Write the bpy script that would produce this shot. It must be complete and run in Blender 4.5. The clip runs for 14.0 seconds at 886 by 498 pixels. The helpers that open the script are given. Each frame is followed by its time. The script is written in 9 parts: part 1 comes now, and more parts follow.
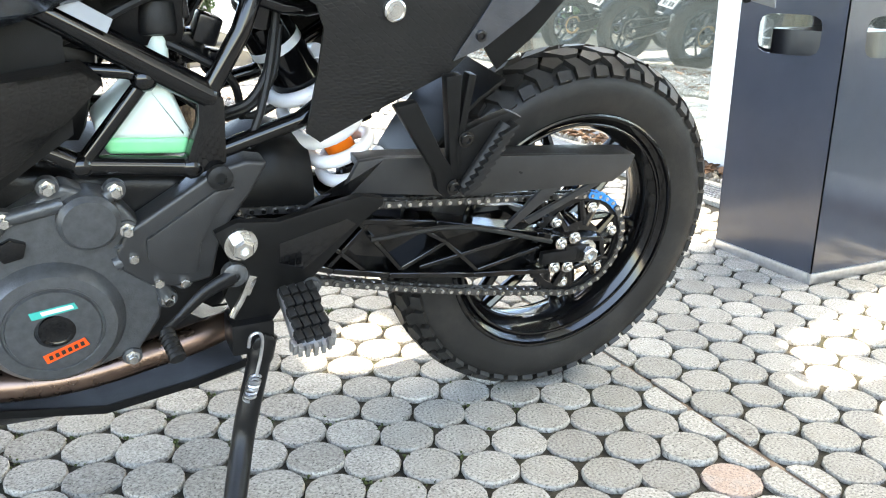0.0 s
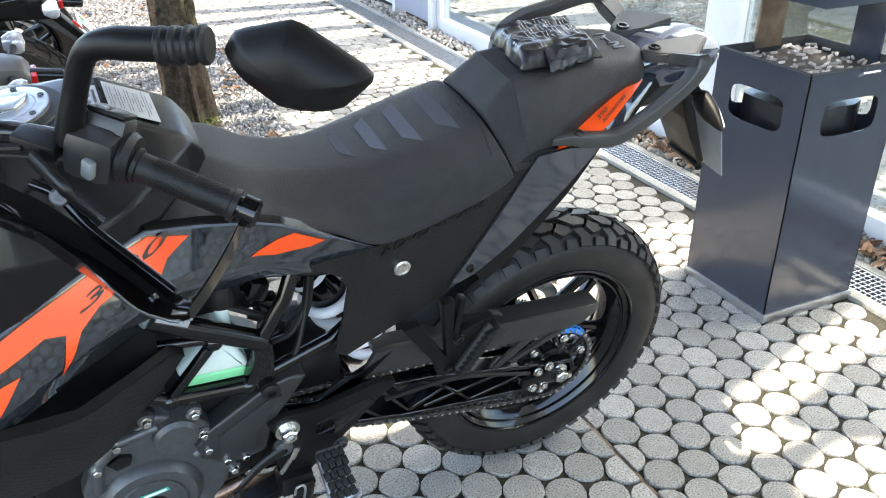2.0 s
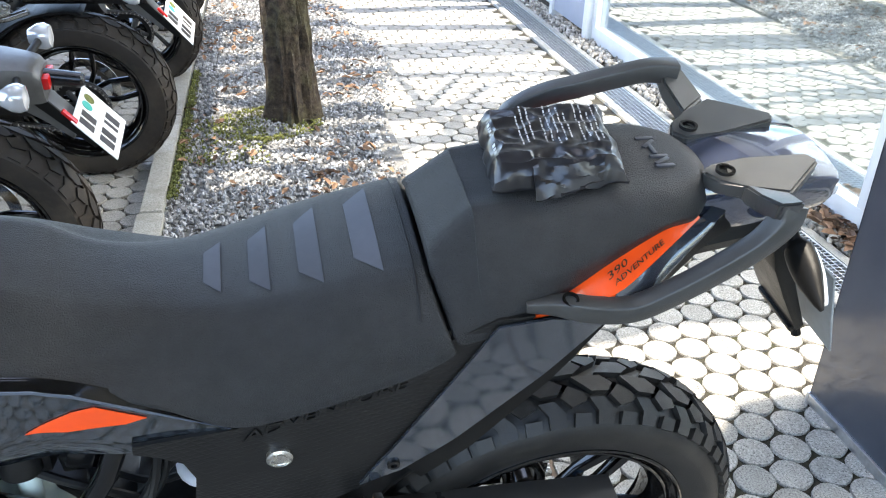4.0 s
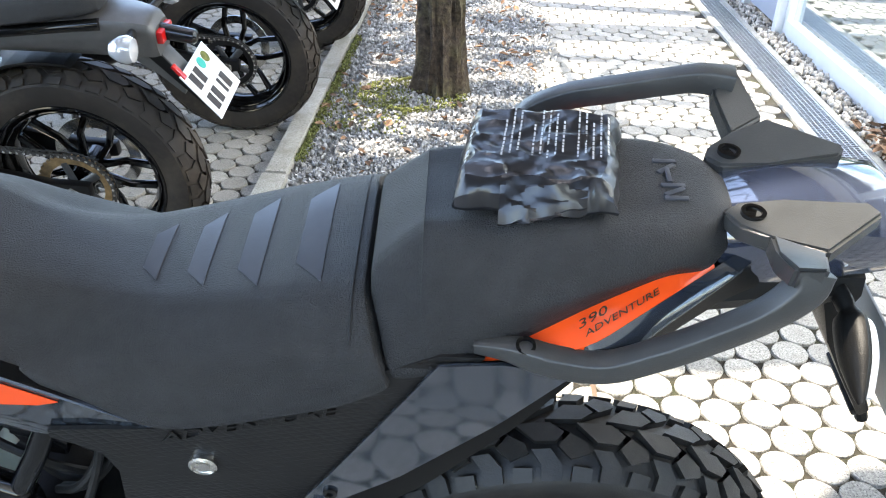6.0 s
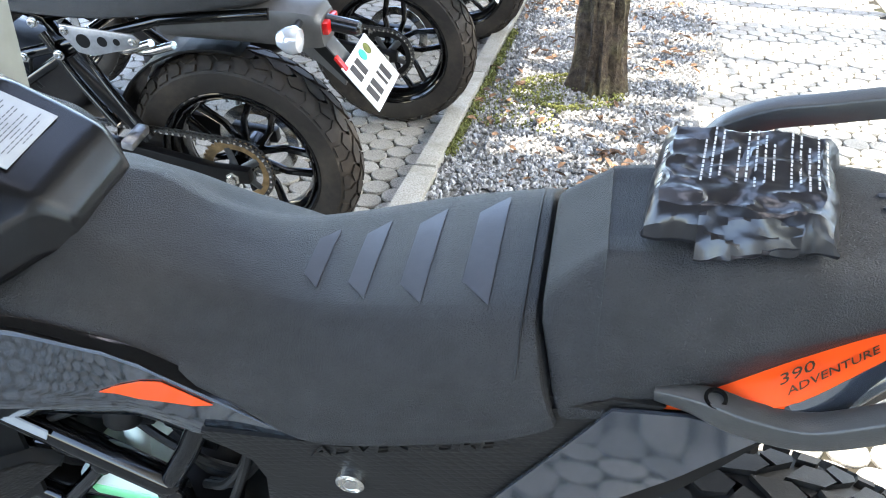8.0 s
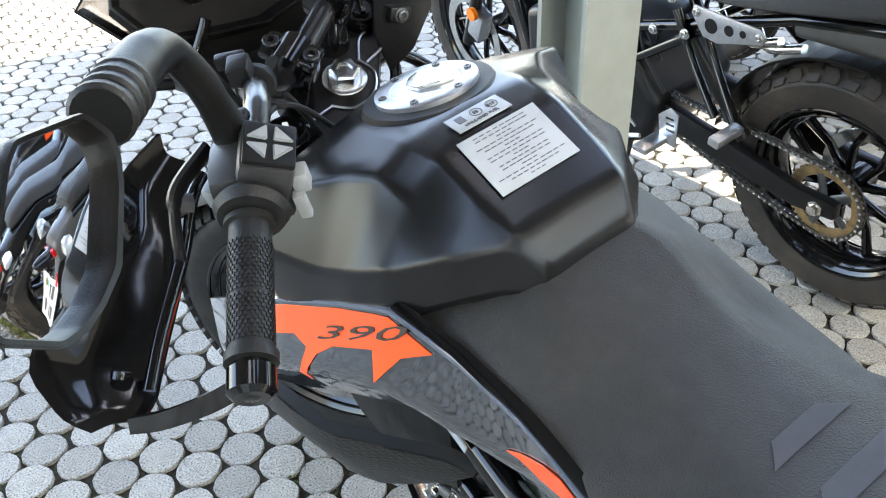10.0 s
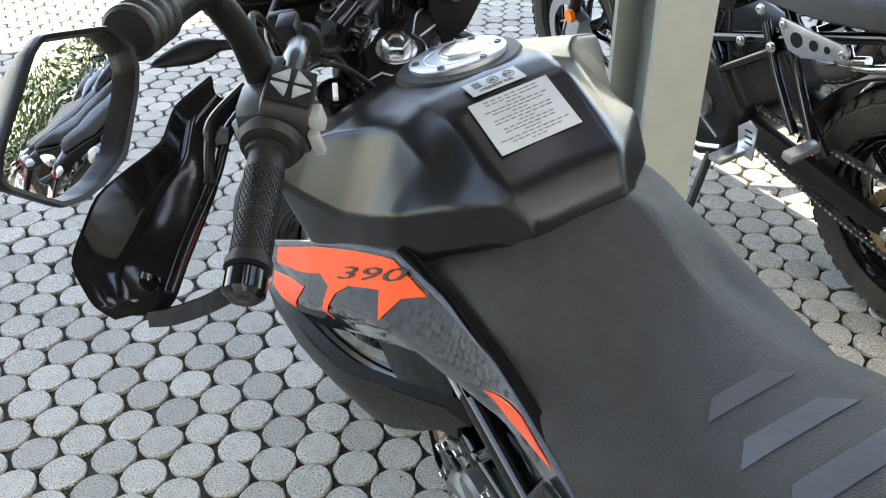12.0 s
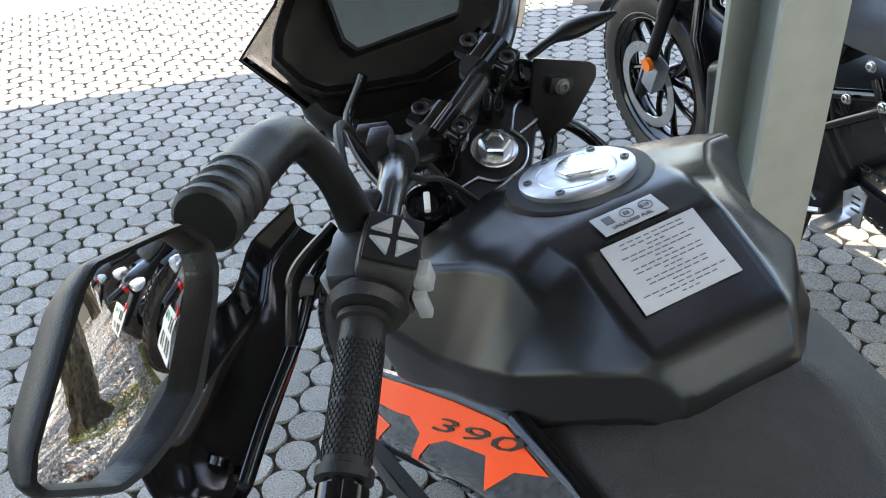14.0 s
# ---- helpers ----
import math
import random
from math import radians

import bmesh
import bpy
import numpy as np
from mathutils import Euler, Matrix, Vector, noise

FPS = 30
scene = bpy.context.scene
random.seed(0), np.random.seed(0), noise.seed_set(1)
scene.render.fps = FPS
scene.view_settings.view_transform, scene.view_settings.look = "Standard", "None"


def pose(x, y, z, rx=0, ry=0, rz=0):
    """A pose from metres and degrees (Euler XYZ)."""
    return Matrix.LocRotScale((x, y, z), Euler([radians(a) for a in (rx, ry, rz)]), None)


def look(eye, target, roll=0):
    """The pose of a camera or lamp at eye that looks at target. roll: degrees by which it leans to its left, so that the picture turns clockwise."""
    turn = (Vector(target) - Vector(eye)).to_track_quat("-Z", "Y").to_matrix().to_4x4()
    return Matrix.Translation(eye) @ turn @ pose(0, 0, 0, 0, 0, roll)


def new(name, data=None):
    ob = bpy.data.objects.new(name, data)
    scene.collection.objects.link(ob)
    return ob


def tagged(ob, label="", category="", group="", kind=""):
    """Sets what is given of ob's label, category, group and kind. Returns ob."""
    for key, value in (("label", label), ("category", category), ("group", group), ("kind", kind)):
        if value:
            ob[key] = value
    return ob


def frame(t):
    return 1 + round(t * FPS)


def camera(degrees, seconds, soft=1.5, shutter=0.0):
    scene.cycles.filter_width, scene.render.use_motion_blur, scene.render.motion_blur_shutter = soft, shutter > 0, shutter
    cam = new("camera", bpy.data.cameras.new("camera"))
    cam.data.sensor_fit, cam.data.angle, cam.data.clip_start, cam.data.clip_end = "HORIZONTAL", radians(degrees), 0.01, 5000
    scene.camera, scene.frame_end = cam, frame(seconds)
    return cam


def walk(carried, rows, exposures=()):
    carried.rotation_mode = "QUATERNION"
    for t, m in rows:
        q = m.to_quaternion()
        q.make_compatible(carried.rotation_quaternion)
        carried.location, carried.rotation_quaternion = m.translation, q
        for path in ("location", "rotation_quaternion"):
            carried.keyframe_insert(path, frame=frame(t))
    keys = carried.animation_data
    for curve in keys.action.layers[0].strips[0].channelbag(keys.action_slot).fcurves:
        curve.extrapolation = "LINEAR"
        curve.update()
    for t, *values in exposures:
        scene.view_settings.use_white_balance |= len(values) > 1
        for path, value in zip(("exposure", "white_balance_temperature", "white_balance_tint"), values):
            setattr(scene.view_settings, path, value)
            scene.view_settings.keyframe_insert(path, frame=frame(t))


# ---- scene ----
cam = camera(55.9, 14.0, 1.1)
PATH = [
    (0, (-0.792, -1.264, 0.736), (0.02, 0.459, 0.128), 0.3),
    (0.5, (-0.778, -1.257, 0.739), (0.034, 0.467, 0.135), 0.3),
    (1, (-0.719, -1.218, 0.906), (0.09, 0.49, 0.254), -0.7),
    (1.5, (-0.752, -1.264, 1.227), (0.003, 0.367, 0.348), -0.3),
    (2, (-0.817, -1.35, 1.34), (-0.073, 0.264, 0.422), -0.3),
    (2.5, (-0.702, -1.32, 1.351), (0.002, 0.309, 0.43), -0.4),
    (3, (-0.544, -1.269, 1.346), (0.033, 0.408, 0.422), -0.9),
    (3.5, (-0.454, -1.122, 1.33), (0.037, 0.578, 0.398), 0.2),
    (4, (-0.366, -0.971, 1.339), (0.005, 0.75, 0.389), 1.8),
    (4.2, (-0.321, -0.932, 1.332), (0.003, 0.792, 0.371), 2.3),
    (6.3, (-0.136, -0.86, 1.322), (-0.202, 0.863, 0.309), 2.2),
    (6.5, (-0.136, -0.857, 1.322), (-0.203, 0.866, 0.308), 2.2),
    (7, (-0.137, -0.848, 1.321), (-0.213, 0.871, 0.301), 2.0),
    (7.5, (-0.143, -0.846, 1.321), (-0.311, 0.863, 0.296), 1.9),
    (8, (-0.18, -0.801, 1.313), (-0.548, 0.87, 0.278), 0.7),
    (8.5, (-0.259, -0.714, 1.316), (-0.88, 0.865, 0.257), 0.9),
    (9, (-0.307, -0.656, 1.331), (-1.221, 0.761, 0.255), -0.1),
    (9.2, (-0.301, -0.642, 1.335), (-1.377, 0.647, 0.249), -1.4),
    (11.3, (-0.105, -0.562, 1.325), (-1.632, 0.145, 0.244), -0.2),
    (11.5, (-0.105, -0.561, 1.324), (-1.634, 0.142, 0.243), -0.2),
    (12, (-0.102, -0.558, 1.325), (-1.636, 0.132, 0.243), -0.5),
    (12.5, (-0.102, -0.556, 1.325), (-1.642, 0.123, 0.244), -0.7),
    (13, (-0.107, -0.556, 1.334), (-1.661, 0.093, 0.254), -1.3),
    (13.5, (-0.153, -0.552, 1.338), (-1.735, 0.048, 0.272), -2.0),
    (14, (-0.285, -0.54, 1.352), (-1.895, 0.05, 0.323), -2.4),
]
walk(cam, [(t, look(eye, target, roll)) for t, eye, target, roll in PATH],
     exposures=[(0.0, 3.72, 7800, 10), (1.0, 3.50, 7600, 10), (2.5, 3.02, 7100, 10), (4.0, 3.12, 6900, 10), (6.5, 3.30, 6900, 10), (8.0, 3.58, 6900, 10), (9.0, 3.84, 7200, 10), (11.5, 3.26, 7850, 10), (13.0, 3.31, 8100, 10), (14.0, 2.88, 7300, 10)])

# ---- light ----
SUN_FROM = Vector((-0.30, -0.05, 1.0)).normalized()
world = bpy.data.worlds.new("world")
scene.world = world
world.use_nodes = True
wn = world.node_tree.nodes
sky = wn.new("ShaderNodeTexSky")
sky.sky_type = 'NISHITA'
sky.sun_disc = False
sky.sun_elevation = math.asin(SUN_FROM.z)
sky.sun_rotation = math.atan2(SUN_FROM.x, SUN_FROM.y)
wn["Background"].inputs["Strength"].default_value = 0.15
world.node_tree.links.new(sky.outputs["Color"], wn["Background"].inputs["Color"])
sun_data = bpy.data.lights.new("sun", 'SUN')
sun_data.energy = 1.85
sun_data.angle = radians(0.45)
sun_data.color = (1.0, 0.93, 0.82)
sun = new("sun", sun_data)
sun.matrix_world = look(tuple(SUN_FROM * 20), (0, 0, 0))
scene.view_settings.exposure = 1.55


# ---- materials ----
def mat(name, col, rough=0.5, metal=0.0, grain=0.0, scale=60.0, bump=0.0, bscale=300.0, coat=0.0,
        vary=0.0, spec=0.5, dirt=None, dirt_amount=0.4, dirt_scale=6.0, island=False, rvar=0.0, speck=None, speck_scale=300.0):
    """Principled surface with colour variation at two scales and a fine relief."""
    m = bpy.data.materials.new(name)
    m.use_nodes = True
    nt = m.node_tree
    n, l = nt.nodes, nt.links
    b = n["Principled BSDF"]
    b.inputs["Roughness"].default_value = rough
    b.inputs["Metallic"].default_value = metal
    b.inputs["Specular IOR Level"].default_value = spec
    b.inputs["Coat Weight"].default_value = coat
    b.inputs["Coat Roughness"].default_value = 0.06
    co = n.new("ShaderNodeTexCoord").outputs["Object"]

    def mix(a, c, fac, kind='MIX'):
        x = n.new("ShaderNodeMix")
        x.data_type, x.blend_type = 'RGBA', kind
        for sock, val in ((x.inputs[0], fac), (x.inputs[6], a), (x.inputs[7], c)):
            if hasattr(val, "is_output"):
                l.new(val, sock)
            else:
                sock.default_value = val if isinstance(val, float) else (*val[:3], 1)
        return x.outputs[2]

    def tex(sc, det=4.0, rgh=0.6):
        t = n.new("ShaderNodeTexNoise")
        t.inputs["Scale"].default_value, t.inputs["Detail"].default_value, t.inputs["Roughness"].default_value = sc, det, rgh
        l.new(co, t.inputs["Vector"])
        return t.outputs["Fac"]

    def ramp(v, a, c):
        r = n.new("ShaderNodeMapRange")
        r.inputs["From Min"].default_value, r.inputs["From Max"].default_value = a, c
        l.new(v, r.inputs["Value"])
        return r.outputs["Result"]

    out = col
    if grain:
        out = mix(tuple(c * (1 - grain) for c in col), tuple(min(1, c * (1 + grain)) for c in col), ramp(tex(scale), 0.3, 0.7))
    if vary:
        if island:
            rnd = n.new("ShaderNodeNewGeometry").outputs["Random Per Island"]
        else:
            rnd = n.new("ShaderNodeObjectInfo").outputs["Random"]
        r = n.new("ShaderNodeMapRange")
        r.inputs["To Min"].default_value, r.inputs["To Max"].default_value = 1 - vary, 1 + vary
        l.new(rnd, r.inputs["Value"])
        v = n.new("ShaderNodeVectorMath")
        v.operation = 'SCALE'
        if hasattr(out, "is_output"):
            l.new(out, v.inputs[0])
        else:
            v.inputs[0].default_value = out[:3]
        l.new(r.outputs["Result"], v.inputs["Scale"])
        out = v.outputs["Vector"]
    if dirt:
        out = mix(out, dirt, mix((0, 0, 0), (dirt_amount,) * 3, ramp(tex(dirt_scale, 6.0, 0.7), 0.48, 0.72)))
    if speck:
        out = mix(out, speck, mix((0, 0, 0), (0.75,) * 3, ramp(tex(speck_scale, 3.0, 0.5), 0.58, 0.66)))
    if hasattr(out, "is_output"):
        l.new(out, b.inputs["Base Color"])
    else:
        b.inputs["Base Color"].default_value = (*out[:3], 1)
    if rvar:
        r = n.new("ShaderNodeMapRange")
        r.inputs["To Min"].default_value, r.inputs["To Max"].default_value = max(0.02, rough - rvar), rough + rvar
        l.new(ramp(tex(14.0), 0.3, 0.7), r.inputs["Value"])
        l.new(r.outputs["Result"], b.inputs["Roughness"])
    if bump:
        bp = n.new("ShaderNodeBump")
        bp.inputs["Strength"].default_value, bp.inputs["Distance"].default_value = bump, 0.001
        l.new(tex(bscale, 3.0), bp.inputs["Height"])
        l.new(bp.outputs["Normal"], b.inputs["Normal"])
    return m


M_PLASTIC = mat("matte_black_plastic", (0.0055, 0.0054, 0.0053), 0.40, grain=0.2, scale=40, bump=0.3, bscale=700, rvar=0.07, spec=0.17)
M_PLASTIC_GREY = mat("dark_grey_plastic", (0.020, 0.0203, 0.0208), 0.33, grain=0.18, scale=30, bump=0.3, bscale=700, rvar=0.07, spec=0.5)
M_TANK = mat("satin_black_tank", (0.0060, 0.0060, 0.0066), 0.25, grain=0.06, scale=200, bump=0.05, bscale=1500, spec=0.32)
M_SEAT = mat("seat_vinyl", (0.0155, 0.0154, 0.0160), 0.50, grain=0.28, scale=45, bump=1.4, bscale=620, spec=0.36)
# smooth grey, lightened in colour to carry part of its gloss sheen
M_SEAT_MARK = mat("glossy_grey_seat_patch", (0.045, 0.048, 0.057), 0.28, grain=0.1, scale=80, bump=0.2, bscale=700, spec=0.55)
M_GLOSS_GREY = mat("gloss_slate_grey_paint", (0.021, 0.026, 0.034), 0.07, grain=0.10, scale=150, coat=1.0, spec=0.7)
M_TAIL = mat("gloss_blue_grey_tail_paint", (0.026, 0.032, 0.052), 0.08, coat=1.0, grain=0.1, scale=12, spec=0.9)
M_ORANGE = mat("orange_decal", (0.85, 0.075, 0.008), 0.28, grain=0.05, scale=20, coat=0.3)
M_BLACK_PRINT = mat("black_print", (0.02, 0.012, 0.008), 0.4, grain=0.1)
M_GLOSS_BLACK = mat("gloss_black_paint", (0.0028, 0.0028, 0.003), 0.10, grain=0.2, scale=10, spec=0.5, rvar=0.03)
M_FRAME = mat("black_frame_paint", (0.003, 0.003, 0.0032), 0.07, grain=0.2, scale=30, rvar=0.03, spec=0.5)
M_RUBBER = mat("tyre_rubber", (0.0090, 0.0086, 0.0082), 0.52, grain=0.3, scale=18, bump=0.3, bscale=400, dirt=(0.05, 0.044, 0.037), dirt_amount=0.35, dirt_scale=9, spec=0.4)
M_RUBBER_OLD = mat("worn_tyre_rubber", (0.022, 0.0175, 0.0140), 0.62, grain=0.25, scale=18, bump=0.3, bscale=400, dirt=(0.095, 0.073, 0.053), dirt_amount=0.6, dirt_scale=6, spec=0.4)
M_SOFT_RUBBER = mat("soft_black_rubber", (0.008, 0.008, 0.008), 0.5, grain=0.2, bump=0.4, bscale=700, spec=0.3)
M_CAST = mat("dark_cast_engine_metal", (0.072, 0.075, 0.078), 0.34, 0.4, grain=0.2, scale=90, bump=0.45, bscale=420, rvar=0.06)
M_CAST_DARK = mat("black_cast_metal", (0.007, 0.007, 0.0074), 0.34, 0.2, grain=0.2, scale=50, bump=0.4, bscale=300, spec=0.32)
M_CHROME = mat("bright_zinc_steel", (0.62, 0.61, 0.58), 0.22, 1.0, grain=0.15, scale=70, rvar=0.08)
M_ALU = mat("brushed_aluminium", (0.55, 0.56, 0.58), 0.34, 1.0, grain=0.12, scale=90, bump=0.1, bscale=600, rvar=0.06)
M_EXHAUST = mat("heat_tinted_steel_pipe", (0.20, 0.135, 0.105), 0.28, 0.95, grain=0.35, scale=14, rvar=0.08)
M_SPRING = mat("white_spring_paint", (0.78, 0.78, 0.80), 0.3, grain=0.05, scale=30)
M_TANK_WHITE = mat("milky_reservoir_plastic", (0.62, 0.72, 0.66), 0.3, grain=0.06, scale=20, spec=0.4)
M_COOLANT = mat("green_coolant_behind_plastic", (0.20, 0.62, 0.30), 0.3, grain=0.12, scale=18)
M_LABEL = mat("silver_sticker", (0.31, 0.33, 0.35), 0.42, 0.1, grain=0.06, scale=30)
M_LABEL_TEXT = mat("grey_label_print", (0.07, 0.075, 0.085), 0.5)
M_TEAL = mat("turquoise_sticker", (0.02, 0.36, 0.30), 0.35, grain=0.05)
M_WHITE = mat("white_print", (0.72, 0.73, 0.72), 0.45, grain=0.06)
M_BAG_PRINT = mat("worn_pale_print", (0.36, 0.37, 0.38), 0.45, grain=0.15, scale=120)
M_TAIL_GREY = mat("weathered_grey_tail_plastic", (0.085, 0.083, 0.080), 0.40, 0.2, grain=0.15, scale=30, bump=0.1, bscale=500)
M_BLUE = mat("blue_paint_mark", (0.02, 0.22, 0.62), 0.4, grain=0.2, scale=200)
M_EDGE = mat("pale_edge_line", (0.075, 0.09, 0.12), 0.25, coat=0.4, grain=0.1, scale=40)
M_BUTTON = mat("grey_button_plastic", (0.20, 0.21, 0.215), 0.5, grain=0.1, scale=60, bump=0.1, bscale=900)
M_PLASTIC_GLOSS = mat("semi_gloss_black_plastic", (0.006, 0.006, 0.0065), 0.22, grain=0.15, scale=30, rvar=0.05)
M_HEDGE = mat("hedge_leaf", (0.045, 0.085, 0.022), 0.55, grain=0.3, scale=20, vary=0.4, island=True)
M_PAVER_RED = mat("reddish_paver", (0.36, 0.27, 0.22), 0.85, grain=0.35, scale=210, bump=1.0, bscale=230, dirt=(0.33, 0.32, 0.30), dirt_amount=0.7, dirt_scale=26, speck=(0.06, 0.055, 0.048), speck_scale=330)
# dark grey plastic lightened in colour for the sun and sky on the rails
M_RAIL = mat("sun_lightened_rail_plastic", (0.036, 0.036, 0.035), 0.36, grain=0.15, scale=30, bump=0.3, bscale=700, rvar=0.07)
M_AMBER = mat("amber_plastic", (0.75, 0.16, 0.01), 0.2, coat=0.3)
M_RED = mat("red_lens", (0.5, 0.01, 0.01), 0.15, coat=0.5)
M_GOLD = mat("gold_sprocket", (0.42, 0.29, 0.15), 0.36, 0.85, grain=0.3, scale=60, dirt=(0.05, 0.04, 0.03), dirt_amount=0.6, dirt_scale=20)
M_BAG = mat("black_film_bag", (0.010, 0.010, 0.012), 0.29, grain=0.2, scale=20, coat=0.2, bump=0.3, bscale=60)
M_MIRROR = mat("mirror_glass", (0.85, 0.86, 0.87), 0.015, 1.0)
M_LENS = mat("clear_lens", (0.55, 0.57, 0.60), 0.08, 0.4, coat=0.8)
M_DISPLAY = mat("display_glass", (0.03, 0.05, 0.06), 0.06, coat=1.0, grain=0.2, scale=8)
M_PAVER = mat("concrete_paver", (0.300, 0.287, 0.258), 0.85, grain=0.50, scale=210, bump=1.0, bscale=230, vary=0.20, dirt=(0.20, 0.185, 0.16), dirt_amount=0.55, dirt_scale=26, speck=(0.030, 0.027, 0.022), speck_scale=250)
M_PAVER_FAR = mat("concrete_paver_far", (0.300, 0.287, 0.258), 0.85, grain=0.50, scale=210, bump=1.0, bscale=230, vary=0.20, island=True, dirt=(0.20, 0.185, 0.16), dirt_amount=0.55, dirt_scale=26, speck=(0.030, 0.027, 0.022), speck_scale=250)
M_SOIL = mat("sandy_joint_soil", (0.022, 0.019, 0.013), 0.95, grain=0.6, scale=90, bump=1.0, bscale=220, dirt=(0.035, 0.045, 0.012), dirt_amount=0.6, dirt_scale=4)
M_KERB = mat("weathered_concrete_kerb", (0.33, 0.32, 0.29), 0.88, grain=0.3, scale=160, bump=0.9, bscale=240, vary=0.08, dirt=(0.17, 0.165, 0.12), dirt_amount=0.6, dirt_scale=8, speck=(0.10, 0.095, 0.08), speck_scale=240)
M_GRAVEL = mat("grey_blue_gravel", (0.27, 0.275, 0.28), 0.8, grain=0.25, scale=90, vary=0.55, island=True, bump=0.4, bscale=200)
M_GRAVEL_FINE = mat("fine_gravel_and_grit", (0.135, 0.135, 0.132), 0.9, grain=0.6, scale=120, bump=1.0, bscale=130, dirt=(0.05, 0.045, 0.032), dirt_amount=0.7, dirt_scale=7)
M_LEAF = mat("dry_leaf", (0.15, 0.085, 0.048), 0.75, grain=0.35, scale=60, vary=0.55, island=True)
M_MOSS = mat("moss_and_weed", (0.105, 0.115, 0.030), 0.9, grain=0.5, scale=80, vary=0.4, island=True)
M_MOSS_DARK = mat("dark_joint_moss", (0.045, 0.060, 0.016), 0.95, grain=0.5, scale=80, vary=0.4, island=True)
M_BARK = mat("tree_bark", (0.044, 0.031, 0.020), 0.92, grain=0.7, scale=40, bump=1.0, bscale=60, dirt=(0.10, 0.105, 0.04), dirt_amount=0.5, dirt_scale=5)
M_SEAT.node_tree.nodes["Bump"].inputs["Distance"].default_value = 0.0015
M_BARK.node_tree.nodes["Bump"].inputs["Distance"].default_value = 0.010
M_GALV = mat("galvanised_steel", (0.42, 0.43, 0.44), 0.42, 0.8, grain=0.2, scale=40, rvar=0.08)
M_POST = mat("grey_green_painted_steel", (0.22, 0.232, 0.208), 0.42, grain=0.08, scale=12, bump=0.1, bscale=90, rvar=0.06)
M_BIN = mat("anthracite_powder_coat", (0.030, 0.036, 0.050), 0.20, grain=0.08, scale=8, bump=0.06, bscale=700, coat=0.3, rvar=0.05)
M_BIN_IN = mat("sooty_sheet_steel", (0.03, 0.03, 0.03), 0.6, grain=0.4, scale=20)
M_RUST = mat("rusty_brown_steel", (0.16, 0.11, 0.075), 0.6, 0.3, grain=0.4, scale=14)
M_SAND = mat("ash_sand", (0.075, 0.062, 0.052), 0.95, grain=0.4, scale=80, bump=0.8, bscale=120)
M_BUTT = mat("cigarette_ends", (0.50, 0.42, 0.36), 0.8, vary=0.6, island=True)
M_WINFRAME = mat("white_window_frame", (0.62, 0.64, 0.66), 0.4, grain=0.05, scale=8, bump=0.05)
M_DOORGREY = mat("blue_grey_door_panel", (0.30, 0.33, 0.40), 0.45, grain=0.06, scale=8)
M_ROOM_FLOOR = mat("pale_showroom_floor", (0.135, 0.148, 0.145), 0.3, grain=0.1, scale=2)
M_ROOM_WALL = mat("showroom_wall", (0.17, 0.195, 0.205), 0.8, grain=0.08, scale=2)
# dark grey, so that the unseen shade panels reflect little
M_SHADE_PANEL = mat("shade_panel_sheet", (0.09, 0.092, 0.095), 0.6, grain=0.1, scale=3)
M_PLASTER = mat("facade_plaster", (0.55, 0.54, 0.5), 0.85, grain=0.08, scale=6, bump=0.4, bscale=120)
M_ASPHALT = mat("pale_paving", (0.42, 0.40, 0.36), 0.9, grain=0.15, scale=30, bump=0.5, bscale=120)


def glass(name, tint=(0.9, 0.95, 0.95), rough=0.0, coating=0.0):
    m = bpy.data.materials.new(name)
    m.use_nodes = True
    b = m.node_tree.nodes["Principled BSDF"]
    b.inputs["Base Color"].default_value = (*tint, 1)
    b.inputs["Roughness"].default_value = rough
    b.inputs["Transmission Weight"].default_value = 1.0
    b.inputs["IOR"].default_value = 1.5
    if coating:
        # sun-protection coating, which mirrors part of the light
        nt = m.node_tree
        gl, mx = nt.nodes.new("ShaderNodeBsdfGlossy"), nt.nodes.new("ShaderNodeMixShader")
        gl.inputs["Roughness"].default_value = 0.004
        gl.inputs["Color"].default_value = (0.88, 0.95, 1.0, 1)
        mx.inputs[0].default_value = coating
        nt.links.new(b.outputs[0], mx.inputs[1])
        nt.links.new(gl.outputs[0], mx.inputs[2])
        nt.links.new(mx.outputs[0], nt.nodes["Material Output"].inputs["Surface"])
    return m


M_GLASS = glass("window_glass", (0.80, 0.90, 0.92), coating=0.45)
M_SMOKE = glass("smoked_screen", (0.32, 0.30, 0.28), 0.05)


# ---- builders ----
def thing(name, m, label, category, group="", kind=""):
    ob = new(name)
    ob.matrix_world = m
    ob.empty_display_size = 0.1
    return tagged(ob, label, category, group, kind)


def finish(bm, name, material, smooth=38):
    bmesh.ops.recalc_face_normals(bm, faces=bm.faces)
    me = bpy.data.meshes.new(name)
    bm.to_mesh(me)
    bm.free()
    me.materials.append(material)
    if smooth:
        me.shade_smooth()
        me.set_sharp_from_angle(angle=radians(smooth))
    return me


def part(name, bm, material, parent, label="", smooth=38):
    ob = new(name, finish(bm, name, material, smooth))
    ob.parent = parent
    return tagged(ob, label)


def solo(name, bm, material, label, category, group="", kind="", smooth=38, m=None):
    ob = new(name, finish(bm, name, material, smooth))
    if m is not None:
        ob.matrix_world = m
    return tagged(ob, label, category, group, kind)


def B():
    return bmesh.new()


